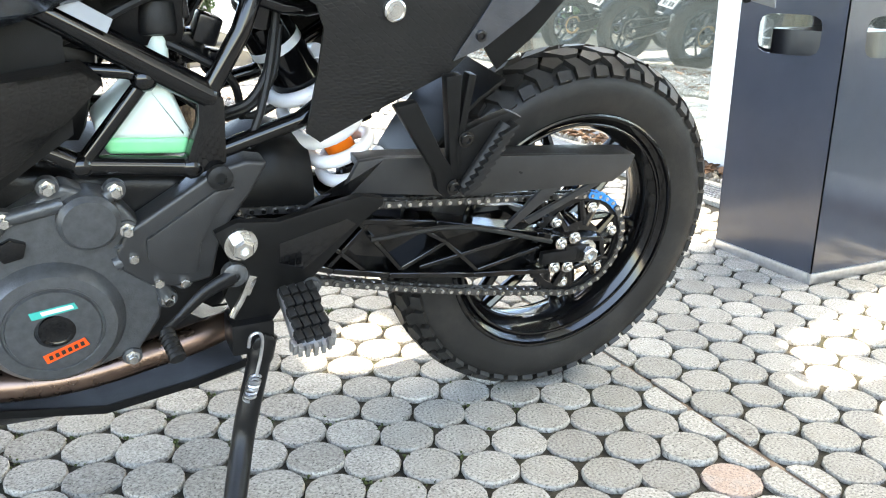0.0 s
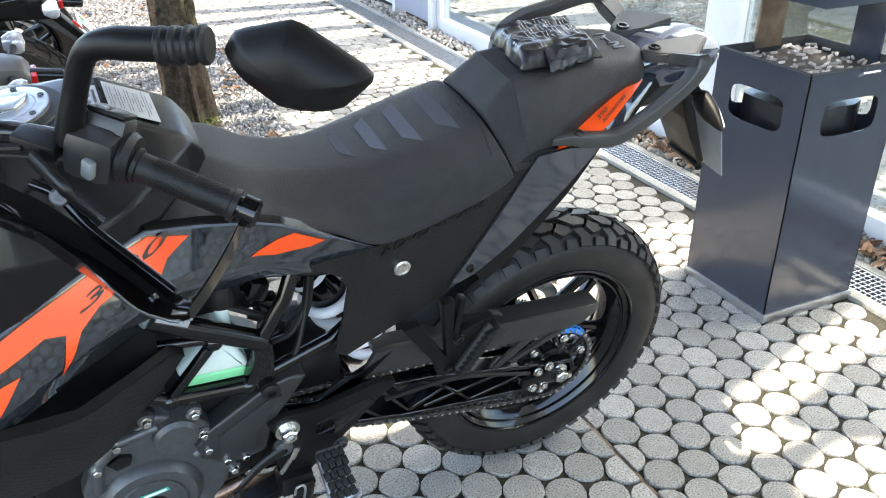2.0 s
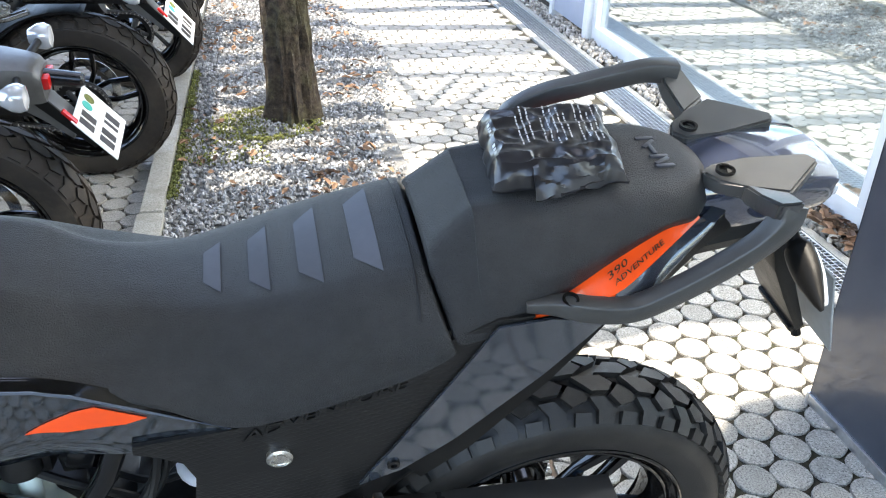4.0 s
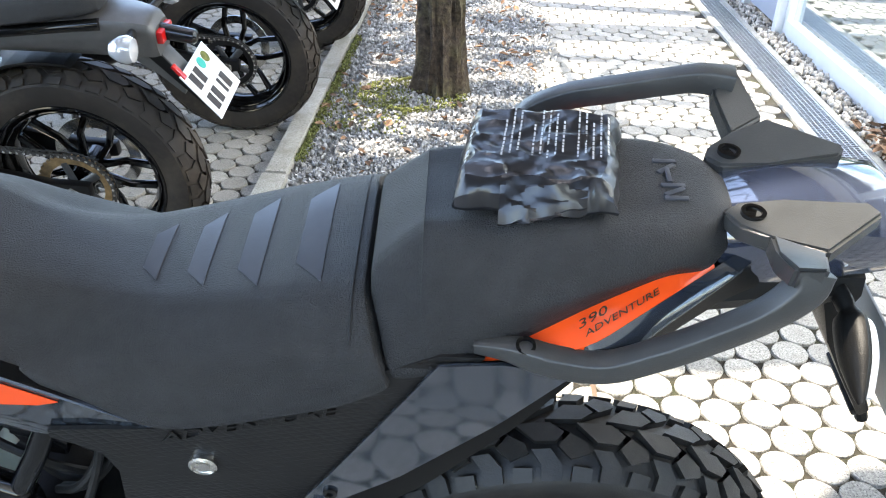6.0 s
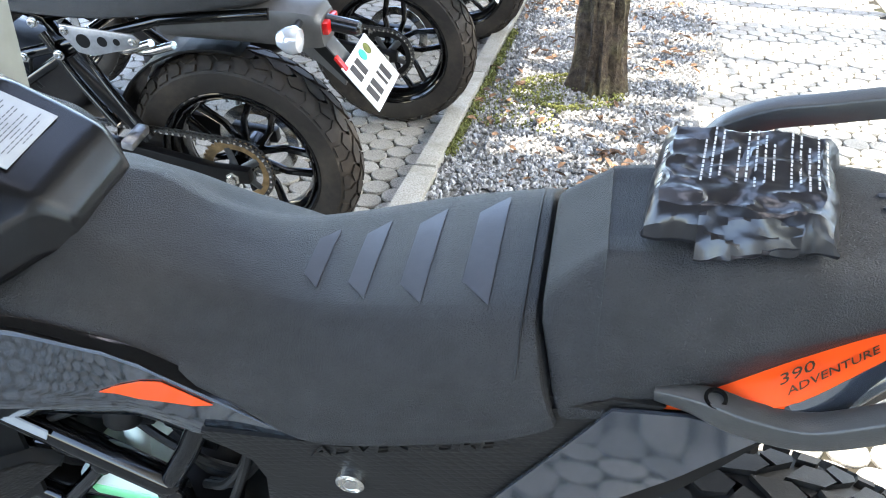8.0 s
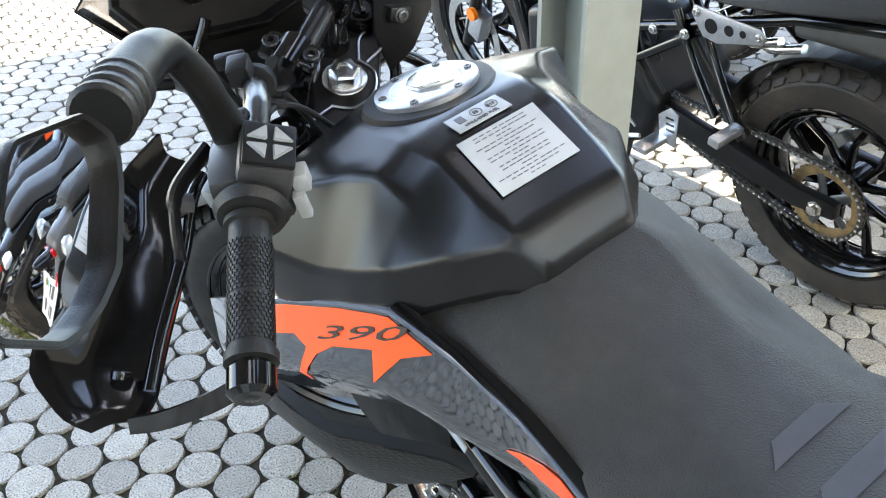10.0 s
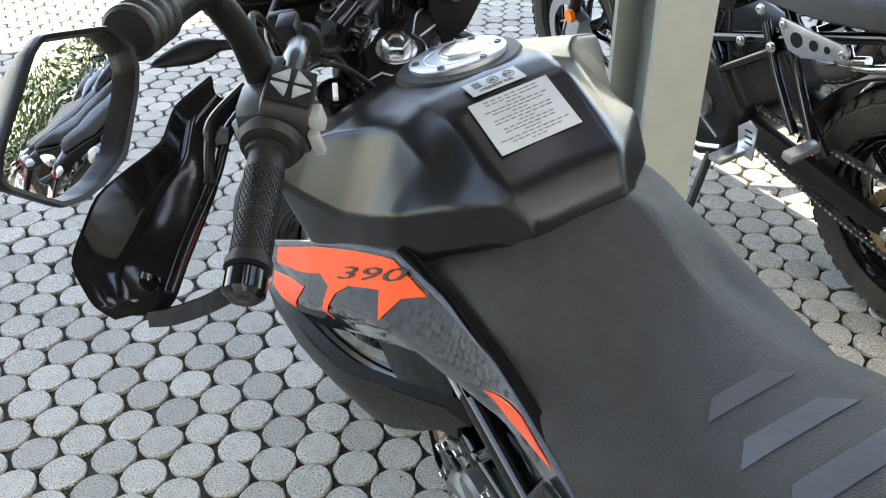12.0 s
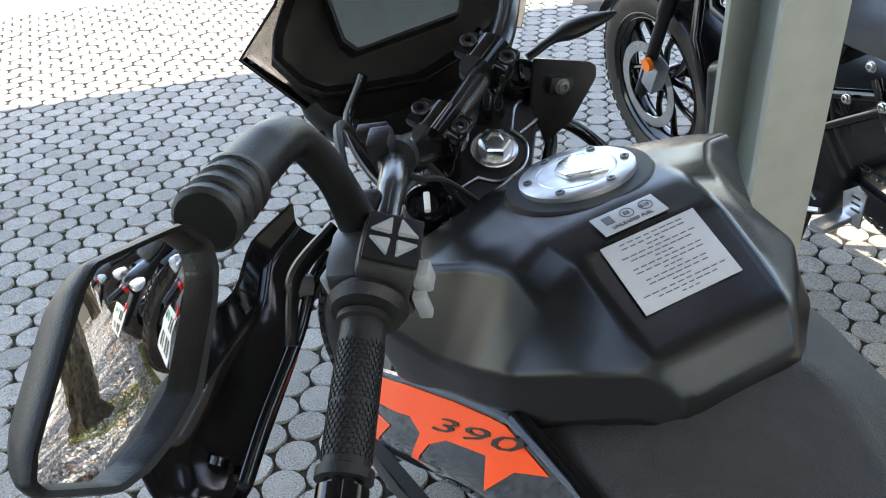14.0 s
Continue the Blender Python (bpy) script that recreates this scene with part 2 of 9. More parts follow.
def box(bm, c, s, m=None, bev=0.0):
    """A box round c of size s, bevelled."""
    r = bmesh.ops.create_cube(bm, size=1.0)
    vs = r["verts"]
    t = Matrix.Translation(c) @ (m or Matrix()) @ Matrix.Diagonal((*s, 1))
    bmesh.ops.transform(bm, matrix=t, verts=vs)
    if bev:
        es = {e for v in vs for e in v.link_edges}
        bmesh.ops.bevel(bm, geom=list(es), offset=bev, segments=2, affect='EDGES', profile=0.6)
    return bm


def spline(pts, n=6):
    """Catmull-Rom through the points."""
    p = [Vector(q) for q in pts]
    p = [2 * p[0] - p[1]] + p + [2 * p[-1] - p[-2]]
    out = []
    for i in range(1, len(p) - 2):
        for k in range(n):
            t = k / n
            a, b, c, d = p[i - 1], p[i], p[i + 1], p[i + 2]
            out.append(0.5 * ((2 * b) + (c - a) * t + (2 * a - 5 * b + 4 * c - d) * t * t + (3 * b - a - 3 * c + d) * t ** 3))
    out.append(p[-2])
    return out


def tube(bm, pts, r, seg=10, cap=True, flat=1.0):
    """A tube along points; r is one radius or one for each point."""
    p = [Vector(q) for q in pts]
    rs = r if isinstance(r, (list, tuple)) else [r] * len(p)
    rings, up = [], None
    for i, q in enumerate(p):
        d = (p[min(i + 1, len(p) - 1)] - p[max(i - 1, 0)]).normalized()
        if up is None:
            up = d.cross(Vector((0.13, 1, 0.07))).normalized()
        else:
            up = (up - d * up.dot(d)).normalized()
        side = d.cross(up)
        rings.append([bm.verts.new(q + rs[i] * (math.cos(a) * up + math.sin(a) * side * flat))
                      for a in (2 * math.pi * k / seg for k in range(seg))])
    for a, b in zip(rings, rings[1:]):
        for k in range(seg):
            bm.faces.new((a[k], a[(k + 1) % seg], b[(k + 1) % seg], b[k]))
    if cap:
        bm.faces.new(rings[0][::-1])
        bm.faces.new(rings[-1])
    return bm


def lathe(bm, prof, c=(0, 0, 0), seg=32, m=None, close=False):
    """Turns a profile of (radius, along y) round the y axis through c."""
    t = Matrix.Translation(c) @ (m or Matrix())
    rings = []
    for r, y in prof:
        rings.append([bm.verts.new(t @ Vector((r * math.sin(a), y, r * math.cos(a)))) for a in (2 * math.pi * k / seg for k in range(seg))])
    pairs = list(zip(rings, rings[1:])) + ([(rings[-1], rings[0])] if close else [])
    for a, b in pairs:
        for k in range(seg):
            bm.faces.new((a[k], a[(k + 1) % seg], b[(k + 1) % seg], b[k]))
    if not close:
        if prof[0][0] > 1e-5:
            bm.faces.new(rings[0][::-1])
        if prof[-1][0] > 1e-5:
            bm.faces.new(rings[-1])
        bmesh.ops.remove_doubles(bm, verts=[v for ring in (rings[0], rings[-1]) for v in ring], dist=1e-6)
    return bm


def plate(bm, poly, y0, y1, bev=0.003, seg=2):
    """A polygon in x, z between two planes of y, with rounded edges."""
    vs = [bm.verts.new((x, y0, z)) for x, z in poly]
    f = bm.faces.new(vs)
    r = bmesh.ops.extrude_face_region(bm, geom=[f])
    top = [g for g in r["geom"] if isinstance(g, bmesh.types.BMVert)]
    bmesh.ops.translate(bm, verts=top, vec=(0, y1 - y0, 0))
    if bev:
        es = {e for v in vs + top for e in v.link_edges}
        bmesh.ops.bevel(bm, geom=list(es), offset=bev, segments=seg, affect='EDGES', profile=0.6)
    return bm


def sheet(bm, poly, yf, th=0.004, step=0.03):
    """A curved panel: a polygon in x, z laid on the surface y = yf(x, z), with a thickness towards +y."""
    vs = [bm.verts.new((x, 0, z)) for x, z in poly]
    faces = [bm.faces.new(vs)]
    xs, zs = [p[0] for p in poly], [p[1] for p in poly]
    for lo, hi, ax in ((min(xs), max(xs), 0), (min(zs), max(zs), 2)):
        k = lo + step
        while k < hi - step * 0.3:
            co, no = [0, 0, 0], [0, 0, 0]
            co[ax], no[ax] = k, 1
            own = [f for f in bm.faces if all(abs(v.co.y) < 1e-9 for v in f.verts)]
            geom = own + list({e for f in own for e in f.edges}) + list({v for f in own for v in f.verts})
            bmesh.ops.bisect_plane(bm, geom=geom, plane_co=co, plane_no=no)
            k += step
    own = [f for f in bm.faces if all(abs(v.co.y) < 1e-9 for v in f.verts)]
    mine = list({v for f in own for v in f.verts})
    for v in mine:
        v.co.y = yf(v.co.x, v.co.z)
    if th:
        r = bmesh.ops.extrude_face_region(bm, geom=own)
        for v in (g for g in r["geom"] if isinstance(g, bmesh.types.BMVert)):
            v.co.y += th
    return bm


def loft(bm, rings, cap=True, closed=True):
    """Skins rings of equal length."""
    made = [[bm.verts.new(p) for p in ring] for ring in rings]
    n = len(made[0])
    for a, b in zip(made, made[1:]):
        for k in range(n if closed else n - 1):
            bm.faces.new((a[k], a[(k + 1) % n], b[(k + 1) % n], b[k]))
    if cap:
        bm.faces.new(made[0][::-1])
        bm.faces.new(made[-1])
    return bm


def body(bm, stations, fine=5, across=4):
    """A symmetric body: stations of x and the half profile [(y, z), ...] from the middle of the top down; smooth along and across."""
    k = len(stations[0][1])
    lines = [spline([(x, prof[i][0], prof[i][1]) for x, prof in stations], fine) for i in range(k)]
    rings = []
    for j in range(len(lines[0])):
        half = [line[j] for line in lines]
        half = spline(half, across) if across > 1 else half
        left = [Vector((p.x, -p.y, p.z)) for p in half]
        right = [Vector((p.x, p.y, p.z)) for p in half[1:]]
        rings.append(left[::-1] + right)
    return loft(bm, rings)


def ring_bolt(bm, c, r=0.007, h=0.006, m=None):
    """A bolt head along -y with a flange and a socket."""
    return lathe(bm, [(0, 0), (r * 1.35, 0), (r * 1.35, -h * 0.3), (r, -h * 0.35), (r, -h * 0.9), (r * 0.85, -h), (r * 0.5, -h), (r * 0.5, -h * 0.6), (0, -h * 0.6)], c, 14, m)


def words(text, size, material, m, parent=None, name="lettering", label="", shear=0.0, extrude=0.0006):
    """Flat lettering from the built-in font, as a mesh."""
    cu = bpy.data.curves.new(name, 'FONT')
    cu.body, cu.size, cu.extrude, cu.shear, cu.resolution_u = text, size, extrude, shear, 2
    cu.align_x = 'LEFT'
    tmp = bpy.data.objects.new(name, cu)
    scene.collection.objects.link(tmp)
    me = bpy.data.meshes.new_from_object(tmp.evaluated_get(bpy.context.evaluated_depsgraph_get()))
    bpy.data.objects.remove(tmp)
    bpy.data.curves.remove(cu)
    me.materials.clear()
    me.materials.append(material)
    me.transform(m)
    ob = new(name, me)
    ob.parent = parent
    return tagged(ob, label)

# ---- wheels ----
def tread(bm, R, w, pitches, depth, rnd, blocky=True):
    """Tread blocks laid on the crown of a tyre in a chevron pattern."""
    rc = w * 0.62

    def at(s, a, h):
        # s: along the crown from the middle; a: angle round the wheel; h: height over the carcass
        phi = s / rc
        r = R - depth - rc + (rc + h) * math.cos(phi)
        y = (rc + h) * math.sin(phi)
        return Vector((r * math.sin(a), y, r * math.cos(a)))

    da = 2 * math.pi / pitches
    shapes = []
    for side in (-1, 1):
        sh = 0.0 if side < 0 else 0.5
        # arrow block by the middle, diamond block, shoulder block: (s, part of a pitch)
        shapes.append(([(0.001, -0.02), (0.026, 0.34), (0.026, 0.72), (0.014, 0.86), (0.001, 0.62)], side, sh))
        shapes.append(([(0.005, 0.70), (0.014, 0.92), (0.030, 0.70), (0.046, 0.92), (0.038, 1.26), (0.026, 1.22)], side, sh))
        shapes.append(([(0.031, 0.26), (0.050, 0.42), (0.069, 0.40), (0.069, 0.78), (0.050, 0.80), (0.031, 0.60)], side, sh))
        shapes.append(([(0.050, 0.94), (0.069, 0.90), (0.069, 1.28), (0.052, 1.30)], side, sh))
    k = w / 0.13
    for i in range(pitches):
        for poly, side, sh in shapes:
            lo, hi = [], []
            ms, mf = sum(q[0] for q in poly) / len(poly), sum(q[1] for q in poly) / len(poly)
            for s, f in [(ms + (q[0] - ms) * 0.90, mf + (q[1] - mf) * 0.90) for q in poly]:
                a = (i + f + sh) * da
                lo.append(bm.verts.new(at(side * s * k, a, 0)))
                hi.append(bm.verts.new(at(side * s * k * 0.985, a, depth * (1.0 if s < 0.06 else 0.8))))
            n = len(lo)
            bm.faces.new(hi)
            for j in range(n):
                bm.faces.new((lo[j], lo[(j + 1) % n], hi[(j + 1) % n], hi[j]))


def tyre_profile(R, w, rim):
    """Carcass section of a tyre, from one bead over the crown to the other."""
    rc, h = w * 0.62, w * 0.5
    out = [(rim - 0.004, -w * 0.40), (rim + 0.010, -w * 0.44), ((rim + R) / 2 - 0.006, -h), (R - 0.033, -h * 0.985)]
    for k in range(-5, 6):
        phi = k / 5 * (w * 0.47 / rc)
        out.append((R - rc + rc * math.cos(phi), rc * math.sin(phi)))
    out += [(r, -y) for r, y in reversed(out[:4])]
    return out


def spokes(bm, r0, r1, n, w0=0.018, w1=0.014, split=0.028, y=0.0, turn=0.0, yo=0.0):
    """Pairs of cast spokes from the hub to the rim."""
    for i in range(n):
        a = turn + 2 * math.pi * i / n
        for s in (-1, 1):
            b0, b1 = a + s * 0.10, a + s * split / r1 * 3.2
            pts = [Vector((r * math.sin(b), y + yo * (1 - k), r * math.cos(b))) for k, (r, b) in enumerate(((r0, b0), ((r0 + r1) / 2, (b0 + b1) / 2), (r1, b1)))]
            tube(bm, pts, [w0 * 0.62, w1 * 0.62, w0 * 0.6], 8, flat=1.3)


def wheel(parent, name, c, R, w, rim, m_tyre, pitches=30, seg=72, nsp=6, hub=0.035, turn=0.0, steer=None, depth=0.010):
    """A wheel with tyre, tread, rim, spokes and hub as its pieces."""
    ob = new(name, finish(lathe(B(), [(hub, -0.06), (hub, 0.06), (hub * 0.6, 0.062), (hub * 0.6, -0.062)], seg=24, close=True), name, M_GLOSS_BLACK))
    ob.parent = parent
    ob.matrix_basis = Matrix.Translation(c) @ (steer or Matrix())
    part("tyre", lathe(B(), tyre_profile(R - depth, w, rim), seg=seg, close=True), m_tyre, ob, "black rubber tyre with moulded sidewall")
    bm = B()
    tread(bm, R, w, pitches, depth, random)
    part("tread", bm, m_tyre, ob, "blocky off-road tread", smooth=25)
    hw = w * 0.36
    prof = [(rim + 0.008, -hw - 0.006), (rim + 0.008, -hw), (rim - 0.004, -hw + 0.004), (rim - 0.016, -hw * 0.6), (rim - 0.022, 0), (rim - 0.016, hw * 0.6), (rim - 0.004, hw - 0.004), (rim + 0.008, hw),
            (rim + 0.008, hw + 0.006), (rim - 0.004, hw + 0.006), (rim - 0.030, hw * 0.6), (rim - 0.036, 0.012), (rim - 0.036, -0.012), (rim - 0.030, -hw * 0.6), (rim - 0.004, -hw - 0.006)]
    part("rim", lathe(B(), prof, seg=seg, close=True), M_GLOSS_BLACK, ob, "gloss black cast rim")
    for side in (-1, 1):
        # rounded lips of the rim, just proud of the tyre's beads
        for r, y, q in ((rim + 0.0015, w * 0.418, 0.0042), (rim - 0.017, w * 0.345, 0.0030)):
            lip = [(r + q * math.cos(a), side * (y + q * math.sin(a))) for a in (2 * math.pi * k / 8 for k in range(8))]
            part("rim_lip", lathe(B(), lip, seg=seg, close=True), M_GLOSS_BLACK, ob, "glossy lip of the rim")
    bm = B()
    spokes(bm, hub * 0.9, rim - 0.026, nsp, turn=turn)
    part("spokes", bm, M_GLOSS_BLACK, ob, "gloss black twin spokes")
    return ob


def ring_plate(bm, r_out, r_in, y0, y1, holes=0, teeth=0, seg=72):
    """A flat ring along y, with teeth outside when wanted."""
    n = teeth * 4 if teeth else seg
    outer = []
    for k in range(n):
        a = 2 * math.pi * k / n
        r = r_out - (0.006 if teeth and k % 4 in (0, 1) else 0.0)
        outer.append((r, a))
    loops = []
    for y in (y0, y1):
        loops.append([bm.verts.new((r * math.sin(a), y, r * math.cos(a))) for r, a in outer])
        loops.append([bm.verts.new((r_in * math.sin(a), y, r_in * math.cos(a))) for r, a in outer])
    o0, i0, o1, i1 = loops
    for k in range(n):
        j = (k + 1) % n
        bm.faces.new((o0[k], o0[j], i0[j], i0[k]))
        bm.faces.new((o1[k], i1[k], i1[j], o1[j]))
        bm.faces.new((o0[k], o1[k], o1[j], o0[j]))
        bm.faces.new((i0[k], i0[j], i1[j], i1[k]))
    return bm


def chain_path(c0, r0, c1, r1, n):
    """Points of a chain round two sprockets in x, z; c0 is the front one."""
    d = Vector((c1[0] - c0[0], c1[1] - c0[1]))
    L, base = d.length, math.atan2(d.y, d.x)
    al = math.asin((r1 - r0) / L)
    pts = []
    top0, top1 = base + math.pi / 2 + al, base - math.pi / 2 - al
    for k in range(40):
        f = k / 39
        pts.append((c0[0] + r0 * math.cos(top0 + f * (math.pi - 2 * al)), c0[1] + r0 * math.sin(top0 + f * (math.pi - 2 * al))))
    sag = 0.014
    a = pts[-1]
    e = (c1[0] + r1 * math.cos(top1), c1[1] + r1 * math.sin(top1))
    for k in range(1, 30):
        f = k / 30
        pts.append((a[0] + (e[0] - a[0]) * f, a[1] + (e[1] - a[1]) * f - sag * 4 * f * (1 - f)))
    for k in range(60):
        f = k / 59
        ang = top1 + f * (math.pi + 2 * al)
        pts.append((c1[0] + r1 * math.cos(ang), c1[1] + r1 * math.sin(ang)))
    pts.append(pts[0])
    seglen = [0.0]
    for p, q in zip(pts, pts[1:]):
        seglen.append(seglen[-1] + math.hypot(q[0] - p[0], q[1] - p[1]))
    out = []
    for i in range(n):
        s = seglen[-1] * i / n
        j = max(k for k in range(len(seglen)) if seglen[k] <= s)
        j = min(j, len(pts) - 2)
        f = (s - seglen[j]) / max(1e-9, seglen[j + 1] - seglen[j])
        out.append((pts[j][0] + (pts[j + 1][0] - pts[j][0]) * f, pts[j][1] + (pts[j + 1][1] - pts[j][1]) * f))
    return out


def chain(parent, c0, r0, c1, r1, y, n=106, painted=None):
    """A roller chain: link plates with pins; the marked links carry paint."""
    pts = chain_path(c0, r0, c1, r1, n)
    dark, pins, paint = B(), B(), B()
    marks = sorted(range(n), key=lambda i: math.hypot(pts[i][0] - painted[0], pts[i][1] - painted[1]))[:4] if painted else ()
    for i in range(n):
        p, q = pts[i], pts[(i + 1) % n]
        L = math.hypot(q[0] - p[0], q[1] - p[1])
        a = math.atan2(q[1] - p[1], q[0] - p[0])
        off = 0.0075 if i % 2 else 0.0055
        bm = paint if i in marks else dark
        for s in (-1, 1):
            rot = Matrix.Rotation(-a, 4, 'Y')
            mid = ((p[0] + q[0]) / 2, y + s * off, (p[1] + q[1]) / 2)
            ring = []
            for k in range(12):
                ph = 2 * math.pi * k / 12
                x = math.cos(ph) * 0.0068 + (L / 2 if math.cos(ph) > 0 else -L / 2)
                z = math.sin(ph) * 0.0068 * (0.72 if abs(math.cos(ph)) < 0.3 else 1)
                ring.append((x, z))
            vs0 = [bm.verts.new(Vector(mid) + rot @ Vector((x, -0.0012, z))) for x, z in ring]
            vs1 = [bm.verts.new(Vector(mid) + rot @ Vector((x, 0.0012, z))) for x, z in ring]
            bm.faces.new(vs0)
            bm.faces.new(vs1[::-1])
            for k in range(12):
                bm.faces.new((vs0[k], vs1[k], vs1[(k + 1) % 12], vs0[(k + 1) % 12]))
        lathe(pins, [(0, -0.011), (0.0034, -0.011), (0.0038, -0.010), (0.0038, 0.010), (0, 0.010)], (p[0], y, p[1]), 8)
    ob = part("chain", dark, mat_chain_plate, parent, "dark steel drive chain", smooth=30)
    tagged(part("chain_pin_row", pins, M_CHROME, ob, "bright pins of the drive chain", smooth=30), kind="stuff")
    if marks:
        part("chain_mark", paint, M_BLUE, ob, "links marked with blue paint", smooth=30)
    return ob


mat_chain_plate = mat("blackened_chain_plate", (0.10, 0.097, 0.093), 0.36, 0.8, grain=0.4, scale=120)

# ---- the motorcycle, leaning on its side stand ----
LEAN = 11.0
BIKE = pose(0.003, 0.032, 0.008, 0, 0, 1.5) @ pose(0, 0, 0, LEAN, 0, 0)
bike = thing("motorcycle", BIKE, "black, slate-grey and orange adventure motorcycle leaning on its side stand", "motorcycle")
rw = wheel(bike, "rear_wheel", (0.0, 0.0, 0.318), 0.325, 0.13, 0.222, M_RUBBER, pitches=27, seg=96, nsp=6, turn=0.2)
part("sprocket", ring_plate(B(), 0.098, 0.082, -0.083, -0.077, teeth=45), M_CAST_DARK, rw, "dark steel rear sprocket")
bm = B()
lathe(bm, [(0.046, -0.05), (0.046, -0.085), (0.03, -0.088), (0.03, -0.05)], close=True)
part("sprocket_carrier", bm, M_GLOSS_BLACK, rw, "black sprocket carrier")
for k in range(6):
    a = 2 * math.pi * k / 6 + 0.25
    for b, r0, r1 in ((a + 0.12, 0.011, 0.008), (a - 0.3, 0.009, 0.006)):
        part("carrier_arm", tube(B(), [(0.04 * math.sin(a), -0.079, 0.04 * math.cos(a)), (0.085 * math.sin(b), -0.079, 0.085 * math.cos(b))], [r0, r1], 8), M_GLOSS_BLACK, rw)
for k in range(6):
    a = 2 * math.pi * k / 6 + 0.25
    part("sprocket_bolt", ring_bolt(B(), (0.072 * math.sin(a), -0.084, 0.072 * math.cos(a)), 0.0075, 0.008), M_CHROME, rw, "bright sprocket bolt")
part("brake_disc", ring_plate(B(), 0.115, 0.085, 0.07, 0.074), M_CHROME, rw, "steel brake disc")
part("abs_ring", ring_plate(B(), 0.05, 0.04, 0.076, 0.078, teeth=30), M_ALU, rw)
FS = (-0.672, 0.425)
chain(bike, FS, 0.036, (0, 0.318), 0.094, -0.080, 104, painted=(0.054, 0.415))

# swingarm with its ribs
def ribs(bm, y0, y1, lines, w=0.007):
    for a, b in lines:
        d = Vector((b[0] - a[0], 0, b[1] - a[1]))
        n = Vector((-d.z, 0, d.x)).normalized() * w / 2
        poly = [(a[0] + n.x, a[1] + n.z), (a[0] - n.x, a[1] - n.z), (b[0] - n.x, b[1] - n.z), (b[0] + n.x, b[1] + n.z)]
        plate(bm, poly, y0, y1, 0.0015, 1)


for side, nm in ((-1, "swingarm"),):
    bm = B()
    outline = [(-0.60, 0.455), (-0.55, 0.437), (-0.418, 0.427), (-0.289, 0.407), (-0.10, 0.362), (-0.045, 0.345), (0.035, 0.335), (0.045, 0.30), (-0.01, 0.285), (-0.07, 0.288), (-0.212, 0.304), (-0.361, 0.328), (-0.452, 0.350), (-0.52, 0.375), (-0.60, 0.41)]
    plate(bm, outline, -0.078, -0.066, 0.002, 1)
    lines = list(zip(outline, outline[1:] + outline[:1]))
    arm = part("swingarm", bm, M_GLOSS_BLACK, bike, "gloss black cast lattice swingarm")
    for a, b in lines:
        bm = B()
        ribs(bm, -0.106, -0.07, [(a, b)], 0.010)
        part("swingarm_rim", bm, M_GLOSS_BLACK, arm)
    for a, b in (((-0.418, 0.427), (-0.342, 0.334)), ((-0.342, 0.334), (-0.265, 0.372)), ((-0.33, 0.41), (-0.267, 0.370)), ((-0.267, 0.370), (-0.205, 0.31)), ((-0.31, 0.332), (-0.13, 0.362)), ((-0.205, 0.31), (-0.09, 0.335)), ((-0.50, 0.43), (-0.40, 0.34)), ((-0.46, 0.355), (-0.40, 0.42))):
        bm = B()
        ribs(bm, -0.104, -0.07, [(a, b)], 0.008)
        part("swingarm_rib", bm, M_GLOSS_BLACK, arm)
    bm = B()
    plate(bm, [(-0.60, 0.455), (-0.418, 0.427), (-0.10, 0.362), (0.045, 0.335), (0.045, 0.29), (-0.212, 0.304), (-0.452, 0.350), (-0.60, 0.41)], 0.075, 0.10, 0.004)
    box(bm, (-0.47, 0.0, 0.41), (0.05, 0.15, 0.06), bev=0.01)
    part("swingarm_beam", bm, M_GLOSS_BLACK, bike, "gloss black far swingarm beam")
bm = B()
box(bm, (-0.055, -0.110, 0.318), (0.07, 0.012, 0.022), bev=0.003)
box(bm, (-0.02, -0.110, 0.318), (0.05, 0.010, 0.034), bev=0.003)
part("chain_adjuster", bm, M_CAST_DARK, bike)
bm = B()
lathe(bm, [(0, -0.108), (0.022, -0.108), (0.022, -0.112), (0.0155, -0.114), (0.0155, -0.128), (0.013, -0.130), (0.007, -0.130), (0.007, -0.124), (0, -0.124)], (0, 0, 0.318), 6)
lathe(bm, [(0, -0.106), (0.022, -0.106), (0.022, -0.111), (0, -0.111)], (0, 0, 0.318), 24)
part("axle_nut", bm, M_CHROME, bike, "zinc-plated axle nut")
for x, z in ((-0.056, 0.343), (-0.062, 0.299), (-0.035, 0.296), (-0.03, 0.35)):
    part("adjuster_bolt", ring_bolt(B(), (x, -0.112, z), 0.008, 0.009), M_CHROME, bike, "bright adjuster bolt")
part("adjuster_rod", tube(B(), [(-0.075, -0.112, 0.32), (-0.03, -0.112, 0.32)], 0.004, 8), M_CHROME, bike)

# chain guard and inner mudguard
bm = B()
plate(bm, [(-0.422, 0.521), (-0.385, 0.524), (-0.05, 0.499), (0.068, 0.489), (0.061, 0.466), (0.031, 0.444), (-0.12, 0.445), (-0.25, 0.449), (-0.41, 0.472), (-0.47, 0.470), (-0.545, 0.430), (-0.535, 0.422), (-0.455, 0.455)], -0.110, -0.099, 0.003)
plate(bm, [(-0.42, 0.521), (-0.05, 0.499), (0.068, 0.489), (0.066, 0.480), (-0.05, 0.488), (-0.42, 0.508)], -0.107, -0.062, 0.003)
plate(bm, [(-0.10, 0.45), (-0.165, 0.385), (-0.155, 0.378), (-0.06, 0.45)], -0.107, -0.100, 0.002)
